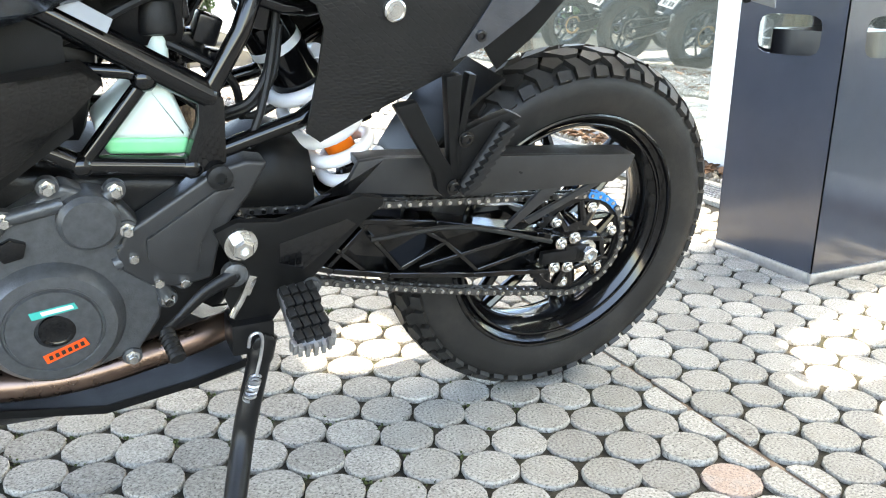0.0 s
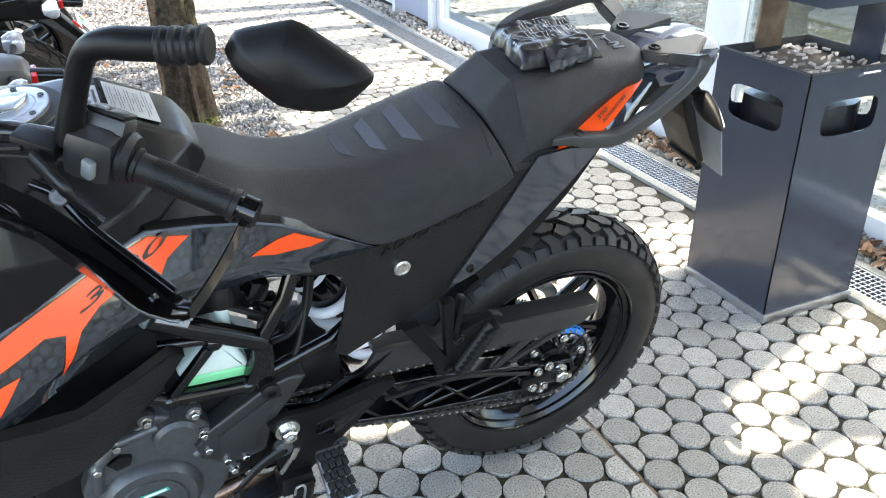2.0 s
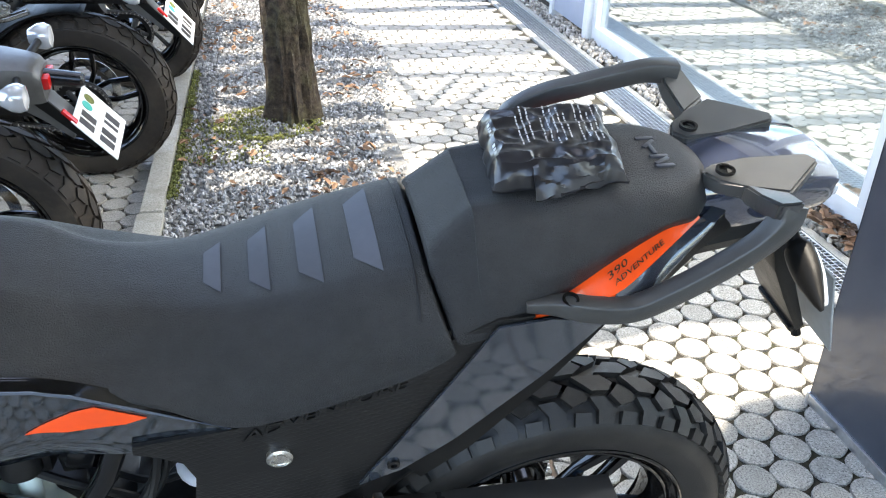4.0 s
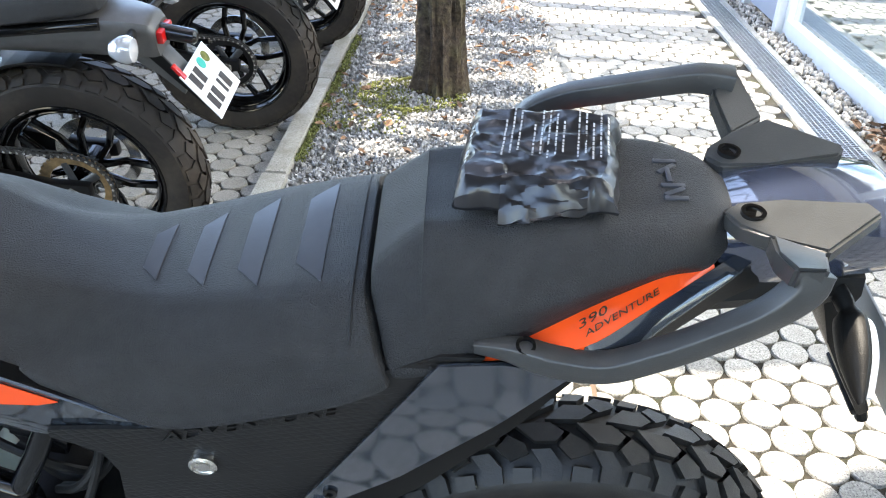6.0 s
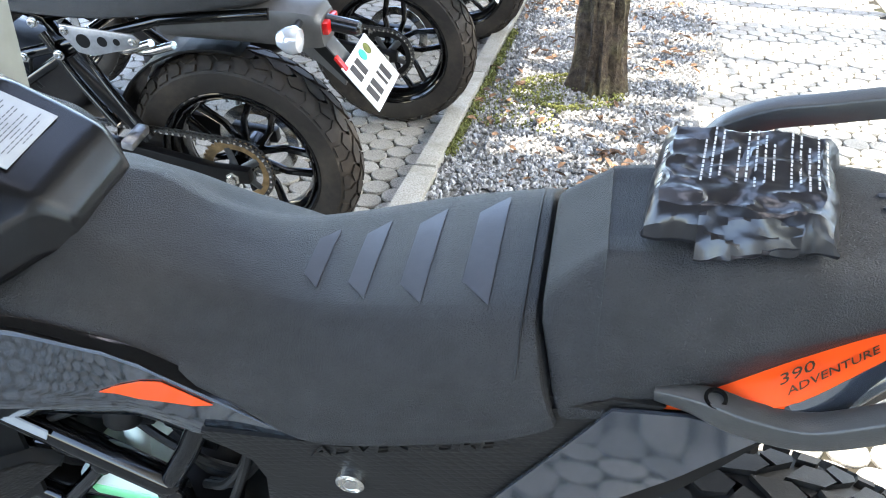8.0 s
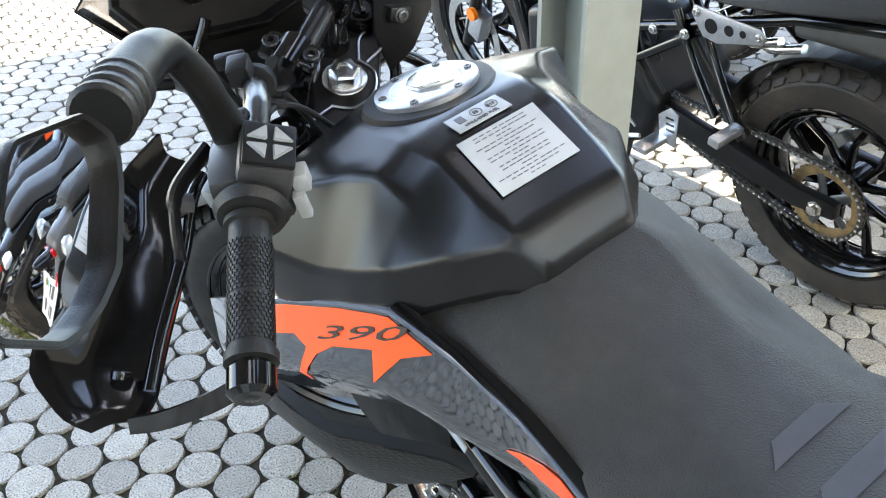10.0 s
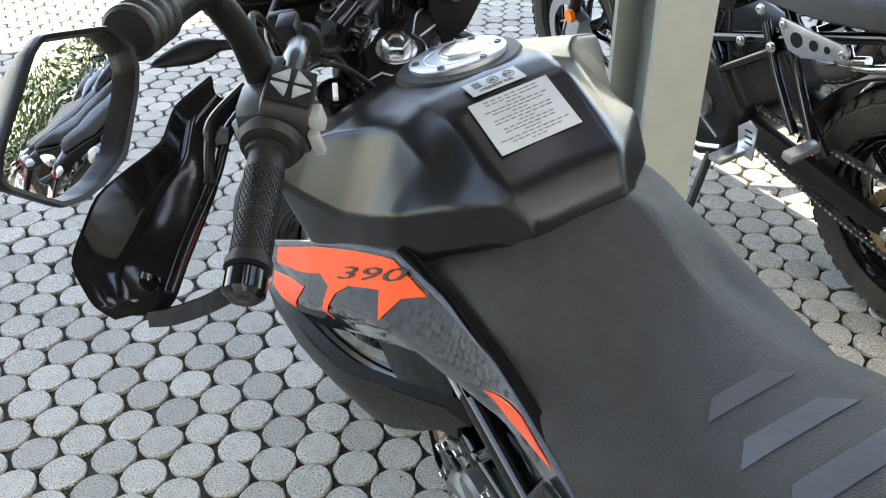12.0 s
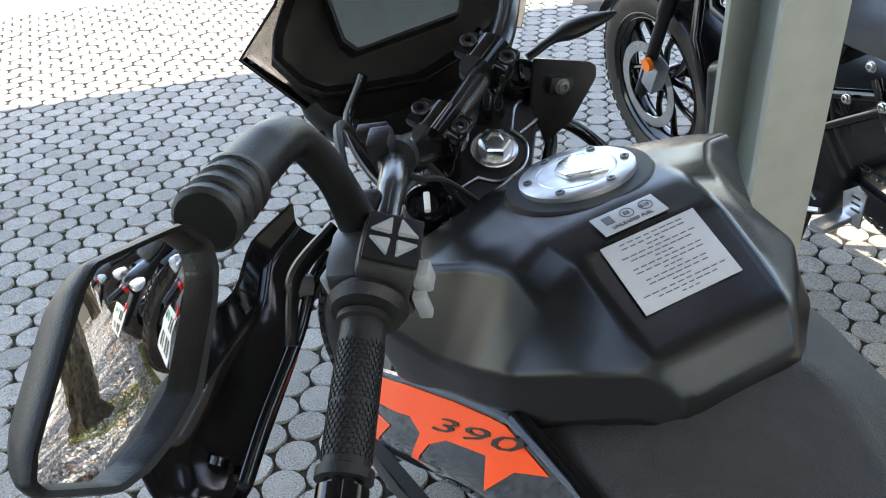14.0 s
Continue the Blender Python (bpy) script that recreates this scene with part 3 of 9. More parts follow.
plate(bm, [(0.0, 0.45), (-0.13, 0.392), (-0.12, 0.383), (0.02, 0.446)], -0.107, -0.100, 0.002)
part("chain_guard", bm, M_PLASTIC_GREY, bike, "matte dark-grey plastic chain guard")
bm = B()
arc = [(0.352 * math.sin(a), 0.318 + 0.352 * math.cos(a)) for a in [radians(d) for d in range(-95, -28, 8)]]
arc2 = [(0.345 * math.sin(a), 0.318 + 0.345 * math.cos(a)) for a in [radians(d) for d in range(-31, -96, -8)]]
plate(bm, arc + arc2, -0.075, 0.075, 0.003)
part("inner_mudguard", bm, M_PLASTIC, bike, "matte black inner mudguard")

# rear suspension strut
bm = B()
p0, p1 = Vector((-0.545, -0.02, 0.715)), Vector((-0.390, -0.02, 0.468))
dd = (p1 - p0).normalized()
s1, s2 = dd.cross(Vector((0, 1, 0))).normalized(), Vector((0, 1, 0))
coil = []
turns = 5.0
for k in range(int(turns * 22) + 1):
    f = k / (turns * 22)
    a = 2 * math.pi * turns * f
    coil.append(p0 + (p1 - p0) * (0.34 + 0.64 * f) + 0.044 * (math.cos(a) * s1 + math.sin(a) * s2))
tube(bm, coil, 0.0100, 10)
part("spring", bm, M_SPRING, bike, "white coil spring")
bm = B()
tube(bm, [p0, p0 + dd * 0.02, p0 + dd * 0.021, p0 + dd * 0.13, p0 + dd * 0.131, p1], [0.022, 0.022, 0.036, 0.036, 0.019, 0.019], 20)
lathe(bm, [(0, -0.055), (0.018, -0.055), (0.02, -0.05), (0.02, 0.03), (0, 0.03)], tuple(p0), 18)
box(bm, tuple(p1), (0.05, 0.05, 0.05), bev=0.008)
part("damper", bm, M_GLOSS_BLACK, bike, "black damper body")
bm = B()
tube(bm, [p1 - dd * 0.085, p1 - dd * 0.045], 0.022, 18)
part("bump_stop", bm, M_AMBER, bike, "orange bump stop")
bm = B()
tube(bm, [p0 + dd * 0.052, p0 + dd * 0.064], 0.0366, 24)
part("damper_band", bm, M_WHITE, bike, "white band on the damper")

# frame tubes of the trellis, near and far side
def frame_side(s):
    bm = B()
    y = 0.118 * s
    tube(bm, [(-1.02, 0.07 * s, 0.865), (-0.812, y, 0.743), (-0.626, y, 0.632)], 0.0175, 14)
    tube(bm, [(-0.626, y, 0.632), (-0.584, y, 0.707), (-0.56, 0.10 * s, 0.76)], 0.0125, 12)
    tube(bm, [(-0.95, 0.10 * s, 0.66), (-0.822, y, 0.580), (-0.775, y, 0.554), (-0.649, y, 0.541)], 0.0125, 12)
    tube(bm, [(-0.775, y, 0.554), (-0.698, y, 0.652)], 0.0095, 12)
    tube(bm, [(-0.86, 0.11 * s, 0.677), (-0.716, y, 0.663), (-0.695, y, 0.655)], 0.0085, 10)
    tube(bm, [(-0.61, y, 0.56), (-0.507, y * 0.95, 0.590), (-0.30, 0.09 * s, 0.73), (-0.05, 0.07 * s, 0.90)], 0.0115, 12)
    tube(bm, spline([(-0.95, 0.09 * s, 0.845), (-0.70, 0.105 * s, 0.785), (-0.578, 0.10 * s, 0.748), (-0.46, 0.095 * s, 0.735), (-0.2, 0.085 * s, 0.85), (0.1, 0.055 * s, 0.95)], 4), 0.0105, 12)
    plate(bm, [(-0.640, 0.650), (-0.608, 0.628), (-0.607, 0.545), (-0.65, 0.530), (-0.655, 0.556), (-0.640, 0.60)], y - 0.012, y + 0.012, 0.004)
    for c in ((-0.626, y, 0.632), (-0.775, y, 0.554), (-0.649, y, 0.541), (-0.698, y, 0.655)):
        bmesh.ops.create_icosphere(bm, subdivisions=2, radius=0.0165, matrix=Matrix.Translation(c))
    part("trellis_frame", bm, M_FRAME, bike, "gloss black tubular trellis frame")


frame_side(-1)
frame_side(1)
bm = B()
sheet(bm, [(-0.785, 0.742), (-0.735, 0.713), (-0.728, 0.728), (-0.776, 0.757)], lambda x, z: -0.139 + 0.0, 0.002)
part("frame_sticker", bm, M_LABEL, bike, "silver sticker on the frame tube")
bm = B()
tube(bm, [(-1.098, 0, 0.925), (-1.150, 0, 0.80)], 0.036, 20)
part("steering_head", bm, M_FRAME, bike)

# coolant reservoir
bm = B()
plate(bm, [(-0.757, 0.597), (-0.696, 0.655), (-0.667, 0.640), (-0.645, 0.580), (-0.648, 0.572), (-0.752, 0.580)], -0.110, -0.04, 0.010, 3)
res = part("coolant_reservoir", bm, M_TANK_WHITE, bike, "milky white plastic coolant reservoir")
bm = B()
plate(bm, [(-0.752, 0.5825), (-0.647, 0.5745), (-0.652, 0.553), (-0.744, 0.560)], -0.1095, -0.041, 0.007, 3)
part("coolant", bm, M_COOLANT, res, "green coolant showing through")
bm = B()
lathe(bm, [(0, -0.02), (0.019, -0.02), (0.022, -0.016), (0.022, 0.016), (0, 0.016)], (-0.674, -0.085, 0.716), 24, Matrix.Rotation(radians(70), 4, 'X'))
part("reservoir_cap", bm, M_SOFT_RUBBER, res, "black screw cap")
bm = B()
lathe(bm, [(0, -0.05), (0.012, -0.05), (0.013, 0.02), (0, 0.02)], (-0.675, -0.08, 0.68), 20, Matrix.Rotation(radians(80), 4, 'X'))
part("filler_neck", bm, M_TANK_WHITE, res)

# engine
bm = B()
plate(bm, [(-1.00, 0.50), (-0.93, 0.56), (-0.80, 0.535), (-0.66, 0.52), (-0.58, 0.47), (-0.57, 0.36), (-0.63, 0.29), (-0.78, 0.255), (-0.93, 0.27), (-1.0, 0.36)], -0.095, 0.12, 0.02, 3)
eng = part("engine", bm, M_CAST_DARK, bike, "dark cast engine block")
bm = B()
plate(bm, [(-0.90, 0.47), (-0.86, 0.50), (-0.80, 0.535), (-0.735, 0.50), (-0.70, 0.45), (-0.69, 0.40), (-0.70, 0.33), (-0.73, 0.285), (-0.80, 0.265), (-0.88, 0.275), (-0.92, 0.32), (-0.93, 0.40)], -0.126, -0.09, 0.008, 3)
part("crankcase_cover", bm, M_CAST, eng, "dark grey cast crankcase cover")
for pts in ([(-0.775, 0.487), (-0.742, 0.522)], [(-0.80, 0.51), (-0.865, 0.497)], [(-0.865, 0.497), (-0.90, 0.455)], [(-0.742, 0.45), (-0.70, 0.39)], [(-0.75, 0.42), (-0.728, 0.43)], [(-0.70, 0.39), (-0.69, 0.36)], [(-0.90, 0.455), (-0.905, 0.40)]):
    bm = B()
    tube(bm, [(x, -0.124, z) for x, z in pts], 0.010, 10)
    part("cover_web", bm, M_CAST, eng)
# raised black patch, in place of a pocket dark with shade
bm = B()
plate(bm, [(-0.885, 0.462), (-0.862, 0.474), (-0.845, 0.466), (-0.850, 0.448), (-0.872, 0.443)], -0.134, -0.122, 0.003)
part("cover_pocket", bm, M_GLOSS_BLACK, eng)
bm = B()
lathe(bm, [(0, -0.1), (0.088, -0.1), (0.086, -0.128), (0.074, -0.142), (0.060, -0.1435), (0.0585, -0.1415), (0.056, -0.1415), (0.0545, -0.145), (0.023, -0.147), (0.022, -0.140), (0.016, -0.140), (0.014, -0.143), (0, -0.143)], (-0.829, 0, 0.349), 56)
part("alternator_cover", bm, M_CAST, eng, "round grey alternator cover")
bm = B()
lathe(bm, [(0, -0.1425), (0.0215, -0.1425), (0.0215, -0.147), (0.017, -0.148), (0.013, -0.146), (0, -0.146)], (-0.826, 0, 0.349), 30)
part("inspection_plug", bm, M_GLOSS_BLACK, eng, "glossy black inspection plug")
bm = B()
lathe(bm, [(0, -0.1), (0.037, -0.1), (0.036, -0.138), (0.030, -0.145), (0, -0.147)], (-0.775, 0, 0.487), 40)
part("starter_gear_cover", bm, M_CAST, eng, "round cast starter gear cover")
for x, z in ((-0.732, 0.468), (-0.742, 0.522), (-0.865, 0.497), (-0.728, 0.43), (-0.70, 0.39), (-0.815, 0.533), (-0.69, 0.36), (-0.74, 0.28), (-0.90, 0.455), (-0.93, 0.36), (-0.668, 0.385)):
    bm = B()
    lathe(bm, [(0, -0.12), (0.0135, -0.12), (0.0125, -0.129), (0, -0.129)], (x, 0, z), 18)
    part("cover_boss", bm, M_CAST, eng)
    bm = B()
    lathe(bm, [(0, -0.125), (0.0098, -0.125), (0.0098, -0.131), (0.0068, -0.132), (0.0068, -0.139), (0.0058, -0.140), (0, -0.140)], (x, 0, z), 6)
    part("cover_bolt", bm, M_CHROME, eng, "zinc-plated cover bolt")
bm = B()
for k in range(8):
    z = 0.555 + k * 0.013
    box(bm, (-0.93 - k * 0.006, -0.005, z), (0.16, 0.20, 0.006), Matrix.Rotation(radians(-25), 4, 'Y'), bev=0.002)
box(bm, (-0.94, 0, 0.60), (0.13, 0.17, 0.13), Matrix.Rotation(radians(-25), 4, 'Y'), bev=0.015)
box(bm, (-0.97, 0, 0.69), (0.15, 0.19, 0.09), Matrix.Rotation(radians(-25), 4, 'Y'), bev=0.02)
part("cylinder", bm, M_CAST_DARK, eng, "finned black cylinder")
# stickers on the alternator cover
bm = B()
sheet(bm, [(-0.855, 0.380), (-0.803, 0.387), (-0.799, 0.378), (-0.852, 0.370)], lambda x, z: -0.1480, 0.001, 0.02)
part("cover_sticker", bm, M_TEAL, eng, "turquoise sticker with a plain pale bar")
bm = B()
sheet(bm, [(-0.842, 0.380), (-0.806, 0.385), (-0.804, 0.380), (-0.840, 0.375)], lambda x, z: -0.1488, 0.0006, 0.02)
part("sticker_bar", bm, M_WHITE, eng)
bm = B()
sheet(bm, [(-0.846, 0.316), (-0.796, 0.334), (-0.791, 0.323), (-0.842, 0.304)], lambda x, z: -0.1478, 0.001, 0.02)
part("cover_sticker", bm, M_ORANGE, eng, "orange sticker with dark bars")
for k in range(6):
    x = -0.840 + k * 0.0075
    z = 0.312 + k * 0.0027
    bm = B()
    sheet(bm, [(x, z + 0.003), (x + 0.0045, z + 0.0045), (x + 0.006, z - 0.0015), (x + 0.0015, z - 0.003)], lambda x, z: -0.1486, 0.0006, 0.02)
    part("sticker_bar", bm, M_BLACK_PRINT, eng)

# sprocket cover
cov = [(-0.556, 0.543), (-0.585, 0.548), (-0.622, 0.538), (-0.735, 0.466), (-0.748, 0.44), (-0.742, 0.412), (-0.71, 0.386), (-0.67, 0.378), (-0.632, 0.386), (-0.622, 0.43), (-0.606, 0.466), (-0.58, 0.50)]
bm = B()
plate(bm, cov, -0.134, -0.095, 0.006, 3)
sc = part("sprocket_cover", bm, M_PLASTIC_GREY, bike, "matte dark-grey front sprocket cover")
bm = B()
plate(bm, [(-0.60, 0.515), (-0.625, 0.512), (-0.712, 0.455), (-0.712, 0.425), (-0.69, 0.402), (-0.65, 0.398), (-0.645, 0.44), (-0.625, 0.478)], -0.139, -0.13, 0.004, 2)
part("cover_boss", bm, M_PLASTIC_GREY, sc)
bm = B()
lathe(bm, [(0, -0.13), (0.016, -0.13), (0.016, -0.139), (0.011, -0.142), (0.007, -0.142), (0.007, -0.137), (0, -0.137)], (-0.618, 0, 0.529), 24)
part("cover_plug", bm, M_SOFT_RUBBER, sc)

# footrest hanger plate, pivot bolt, side-stand bracket
bm = B()
plate(bm, [(-0.630, 0.456), (-0.60, 0.468), (-0.545, 0.462), (-0.43, 0.486), (-0.395, 0.478), (-0.397, 0.468), (-0.425, 0.447), (-0.50, 0.365), (-0.505, 0.347), (-0.53, 0.345), (-0.56, 0.30), (-0.60, 0.30), (-0.62, 0.36), (-0.605, 0.40)], -0.145, -0.130, 0.003)
hang = part("footrest_hanger", bm, M_PLASTIC, bike, "matte black footrest hanger plate")
# black patch just proud of the plate, drawn for its shaded recess
bm = B()
plate(bm, [(-0.545, 0.430), (-0.45, 0.455), (-0.435, 0.445), (-0.51, 0.385), (-0.545, 0.40)], -0.146, -0.127, 0.002)
part("hanger_recess", bm, M_GLOSS_BLACK, hang)
bm = B()
lathe(bm, [(0, -0.14), (0.021, -0.14), (0.021, -0.148), (0.015, -0.15), (0.015, -0.165), (0.012, -0.168), (0.007, -0.168), (0.007, -0.16), (0, -0.16)], (-0.597, 0, 0.437), 6)
lathe(bm, [(0, -0.14), (0.022, -0.14), (0.022, -0.15), (0, -0.15)], (-0.597, 0, 0.437), 24)
part("pivot_nut", bm, M_CHROME, bike, "zinc-plated swingarm pivot nut")
bm = B()
lathe(bm, [(0, -0.14), (0.017, -0.14), (0.017, -0.152), (0.010, -0.156), (0.006, -0.156), (0.006, -0.15), (0, -0.15)], (-0.606, 0, 0.394), 24)
part("hanger_bolt", bm, M_CAST, bike)
part("hanger_bolt", ring_bolt(B(), (-0.499, -0.143, 0.356), 0.011, 0.01), M_CAST, bike)
# rider footrest with rubber
bm = B()
pegm = Matrix.Translation((-0.527, -0.20, 0.345)) @ Matrix.Rotation(radians(24), 4, 'X') @ Matrix.Rotation(radians(-6), 4, 'Y')
box(bm, (0, 0, 0), (0.052, 0.10, 0.018), bev=0.008)
bmesh.ops.transform(bm, matrix=pegm, verts=bm.verts)
peg = part("footrest", bm, M_ALU, bike, "serrated aluminium footrest")
for k in range(9):
    a = math.pi * k / 8
    bm = B()
    box(bm, (0.028 * math.cos(a), -0.042 - 0.014 * math.sin(a), 0.004), (0.006, 0.008, 0.022), bev=0.001)
    bmesh.ops.transform(bm, matrix=pegm, verts=bm.verts)
    part("footrest_tooth", bm, M_ALU, peg)
for i in range(4):
    for j in range(5):
        bm = B()
        box(bm, (-0.018 + i * 0.012 + (j % 2) * 0.002, -0.038 + j * 0.018, 0.014), (0.0105, 0.0155, 0.014), Matrix.Rotation(radians(8), 4, 'Z'), bev=0.002)
        bmesh.ops.transform(bm, matrix=pegm, verts=bm.verts)
        part("rubber_block", bm, M_SOFT_RUBBER, peg, "black rubber block")
# gear lever
bm = B()
tube(bm, spline([(-0.606, -0.150, 0.394), (-0.645, -0.155, 0.378), (-0.68, -0.162, 0.352), (-0.702, -0.168, 0.338)]), [0.013, 0.0125, 0.012, 0.011, 0.0105, 0.010, 0.0095, 0.009, 0.0085, 0.008, 0.0075, 0.007, 0.0065, 0.006, 0.006, 0.006, 0.006, 0.006, 0.006][:19], 10, flat=0.6)
lev = part("gear_lever", bm, M_CAST_DARK, bike, "black gear lever")
bm = B()
tube(bm, [(-0.700, -0.168, 0.336), (-0.694, -0.205, 0.318)], 0.0095, 14)
part("lever_rubber", bm, M_SOFT_RUBBER, lev, "ribbed rubber toe piece")
for k in range(6):
    c = Vector((-0.700, -0.172, 0.334)).lerp(Vector((-0.694, -0.203, 0.319)), k / 5)
    part("rubber_rib", tube(B(), [c, c + Vector((0.0007, -0.0035, -0.0018))], 0.0108, 14), M_SOFT_RUBBER, lev)
bm = B()
tube(bm, [(-0.585, -0.150, 0.386), (-0.598, -0.150, 0.355), (-0.612, -0.150, 0.330)], 0.0048, 8)
box(bm, (-0.588, -0.15, 0.378), (0.012, 0.012, 0.030), Matrix.Rotation(radians(22), 4, 'Y'), bev=0.002)
plate(bm, [(-0.675, 0.348), (-0.655, 0.36), (-0.635, 0.345), (-0.615, 0.345), (-0.62, 0.335), (-0.65, 0.33)], -0.142, -0.136, 0.001)
part("shift_rod", bm, M_CHROME, bike)

# exhaust pipe and skid plate
bm = B()
tube(bm, spline([(-1.06, -0.03, 0.52), (-1.10, -0.06, 0.40), (-1.03, -0.085, 0.275), (-0.92, -0.09, 0.247), (-0.82, -0.09, 0.238), (-0.72, -0.085, 0.248), (-0.60, -0.06, 0.262), (-0.45, 0.03, 0.28)]), 0.022, 18)
part("exhaust_pipe", bm, M_EXHAUST, bike, "heat-tinted steel exhaust pipe")
bm = B()
tube(bm, spline([(-0.45, 0.10, 0.30), (-0.32, 0.15, 0.33), (-0.15, 0.18, 0.37), (0.0, 0.19, 0.41)]), [0.03] * 3 + [0.050] * 13 + [0.05, 0.045, 0.04], 20)
part("silencer", bm, M_CAST_DARK, bike, "black exhaust silencer")
bm = B()
sec = lambda x, w, z0, z1: [(x, -w, z1), (x, -w, z1 - 0.012), (x, -w * 0.8, z0), (x, w * 0.8, z0), (x, w, z1 - 0.012), (x, w, z1), (x, w - 0.004, z1), (x, w - 0.006, z1 - 0.010), (x, w * 0.78, z0 + 0.005), (x, -w * 0.78, z0 + 0.005), (x, -w + 0.006, z1 - 0.010), (x, -w + 0.004, z1)]
loft(bm, [sec(-1.12, 0.09, 0.27, 0.34), sec(-1.04, 0.115, 0.205, 0.26), sec(-0.92, 0.12, 0.185, 0.228), sec(-0.78, 0.118, 0.178, 0.198), sec(-0.66, 0.115, 0.182, 0.212), sec(-0.58, 0.11, 0.195, 0.228)])
part("skid_plate", bm, M_PLASTIC, bike, "black skid plate under the engine")

# side stand
foot_w = Vector((-0.64, -0.262, 0.012))
fl = BIKE.inverted() @ foot_w
bm = B()
tube(bm, spline([(-0.568, -0.150, 0.292), (-0.578, -0.158, 0.255), (-0.598, -0.175, 0.19), (-0.612, -0.19, 0.14), tuple(fl)]), [0.019] * 6 + [0.0165] * 19, 14)
box(bm, tuple(fl + Vector((0, 0, -0.004))), (0.05, 0.05, 0.008), Matrix.Rotation(radians(-LEAN), 4, 'X'), bev=0.003)
stand = part("side_stand", bm, M_CAST_DARK, bike, "black side stand")
bm = B()
box(bm, (-0.585, -0.135, 0.295), (0.06, 0.05, 0.05), bev=0.006)
lathe(bm, [(0, -0.14), (0.016, -0.14), (0.016, -0.165), (0.012, -0.168), (0, -0.168)], (-0.572, 0, 0.285), 20)
part("stand_bracket", bm, M_CAST_DARK, bike)
bm = B()
hook = [(-0.597, -0.178, 0.295), (-0.594, -0.178, 0.312), (-0.584, -0.178, 0.316), (-0.578, -0.178, 0.306), (-0.580, -0.178, 0.28), (-0.588, -0.182, 0.248)]
tube(bm, spline(hook), 0.0024, 8)
c0 = Vector((-0.590, -0.184, 0.247))
tube(bm, [c0 + Vector((-0.030 * (k / 150) * 0.35, -0.004 * k / 150, -0.030 * k / 150)) + 0.0075 * Vector((math.cos(k * 0.24), math.sin(k * 0.24), 0)) for k in range(151)], 0.0022, 6)
part("stand_spring", bm, M_ALU, stand, "bright return spring")

# ---- bodywork of the motorcycle ----
def hex_plastic():
    """Matte plastic with a fine moulded honeycomb relief."""
    m = mat("honeycomb_plastic", (0.0095, 0.0090, 0.0086), 0.40, grain=0.15, scale=30, spec=0.28)
    nt = m.node_tree
    v = nt.nodes.new("ShaderNodeTexVoronoi")
    v.feature = 'DISTANCE_TO_EDGE'
    v.inputs["Scale"].default_value = 150
    v.inputs["Randomness"].default_value = 0.25
    mp = nt.nodes.new("ShaderNodeMapping")
    mp.inputs["Scale"].default_value = (0.55, 1, 1.2)
    mp.inputs["Rotation"].default_value = (0, 0.5, 0)
    nt.links.new(nt.nodes["Texture Coordinate"].outputs["Object"], mp.inputs["Vector"])
    nt.links.new(mp.outputs["Vector"], v.inputs["Vector"])
    b = nt.nodes.new("ShaderNodeBump")
    b.inputs["Strength"].default_value, b.inputs["Distance"].default_value = 0.5, 0.0022
    nt.links.new(v.outputs["Distance"], b.inputs["Height"])
    nt.links.new(b.outputs["Normal"], nt.nodes["Principled BSDF"].inputs["Normal"])
    return m


M_HEX = hex_plastic()


def hex_paint():
    """Gloss slate paint with a faint printed honeycomb: three crossed waves, sharpened."""
    m = mat("slate_paint_with_honeycomb", (0.021, 0.026, 0.034), 0.07, coat=1.0, spec=0.7)
    n, l = m.node_tree.nodes, m.node_tree.links
    total = None
    for k in range(3):
        a = radians(60 * k + 12)
        d = n.new("ShaderNodeVectorMath")
        d.operation = 'DOT_PRODUCT'
        d.inputs[1].default_value = (math.cos(a) * 400 * 1.15, 0, math.sin(a) * 400)
        l.new(n["Texture Coordinate"].outputs["Object"], d.inputs[0])
        c = n.new("ShaderNodeMath")
        c.operation = 'COSINE'
        l.new(d.outputs["Value"], c.inputs[0])
        if total is None:
            total = c.outputs[0]
        else:
            s = n.new("ShaderNodeMath")
            l.new(total, s.inputs[0])
            l.new(c.outputs[0], s.inputs[1])
            total = s.outputs[0]
    r = n.new("ShaderNodeMapRange")
    r.inputs["From Min"].default_value, r.inputs["From Max"].default_value = -1.1, -0.3
    l.new(total, r.inputs["Value"])
    x = n.new("ShaderNodeMix")
    x.data_type = 'RGBA'
    x.inputs[6].default_value, x.inputs[7].default_value = (0.006, 0.007, 0.009, 1), (0.023, 0.029, 0.036, 1)
    l.new(r.outputs["Result"], x.inputs[0])
    l.new(x.outputs[2], n["Principled BSDF"].inputs["Base Color"])
    return m


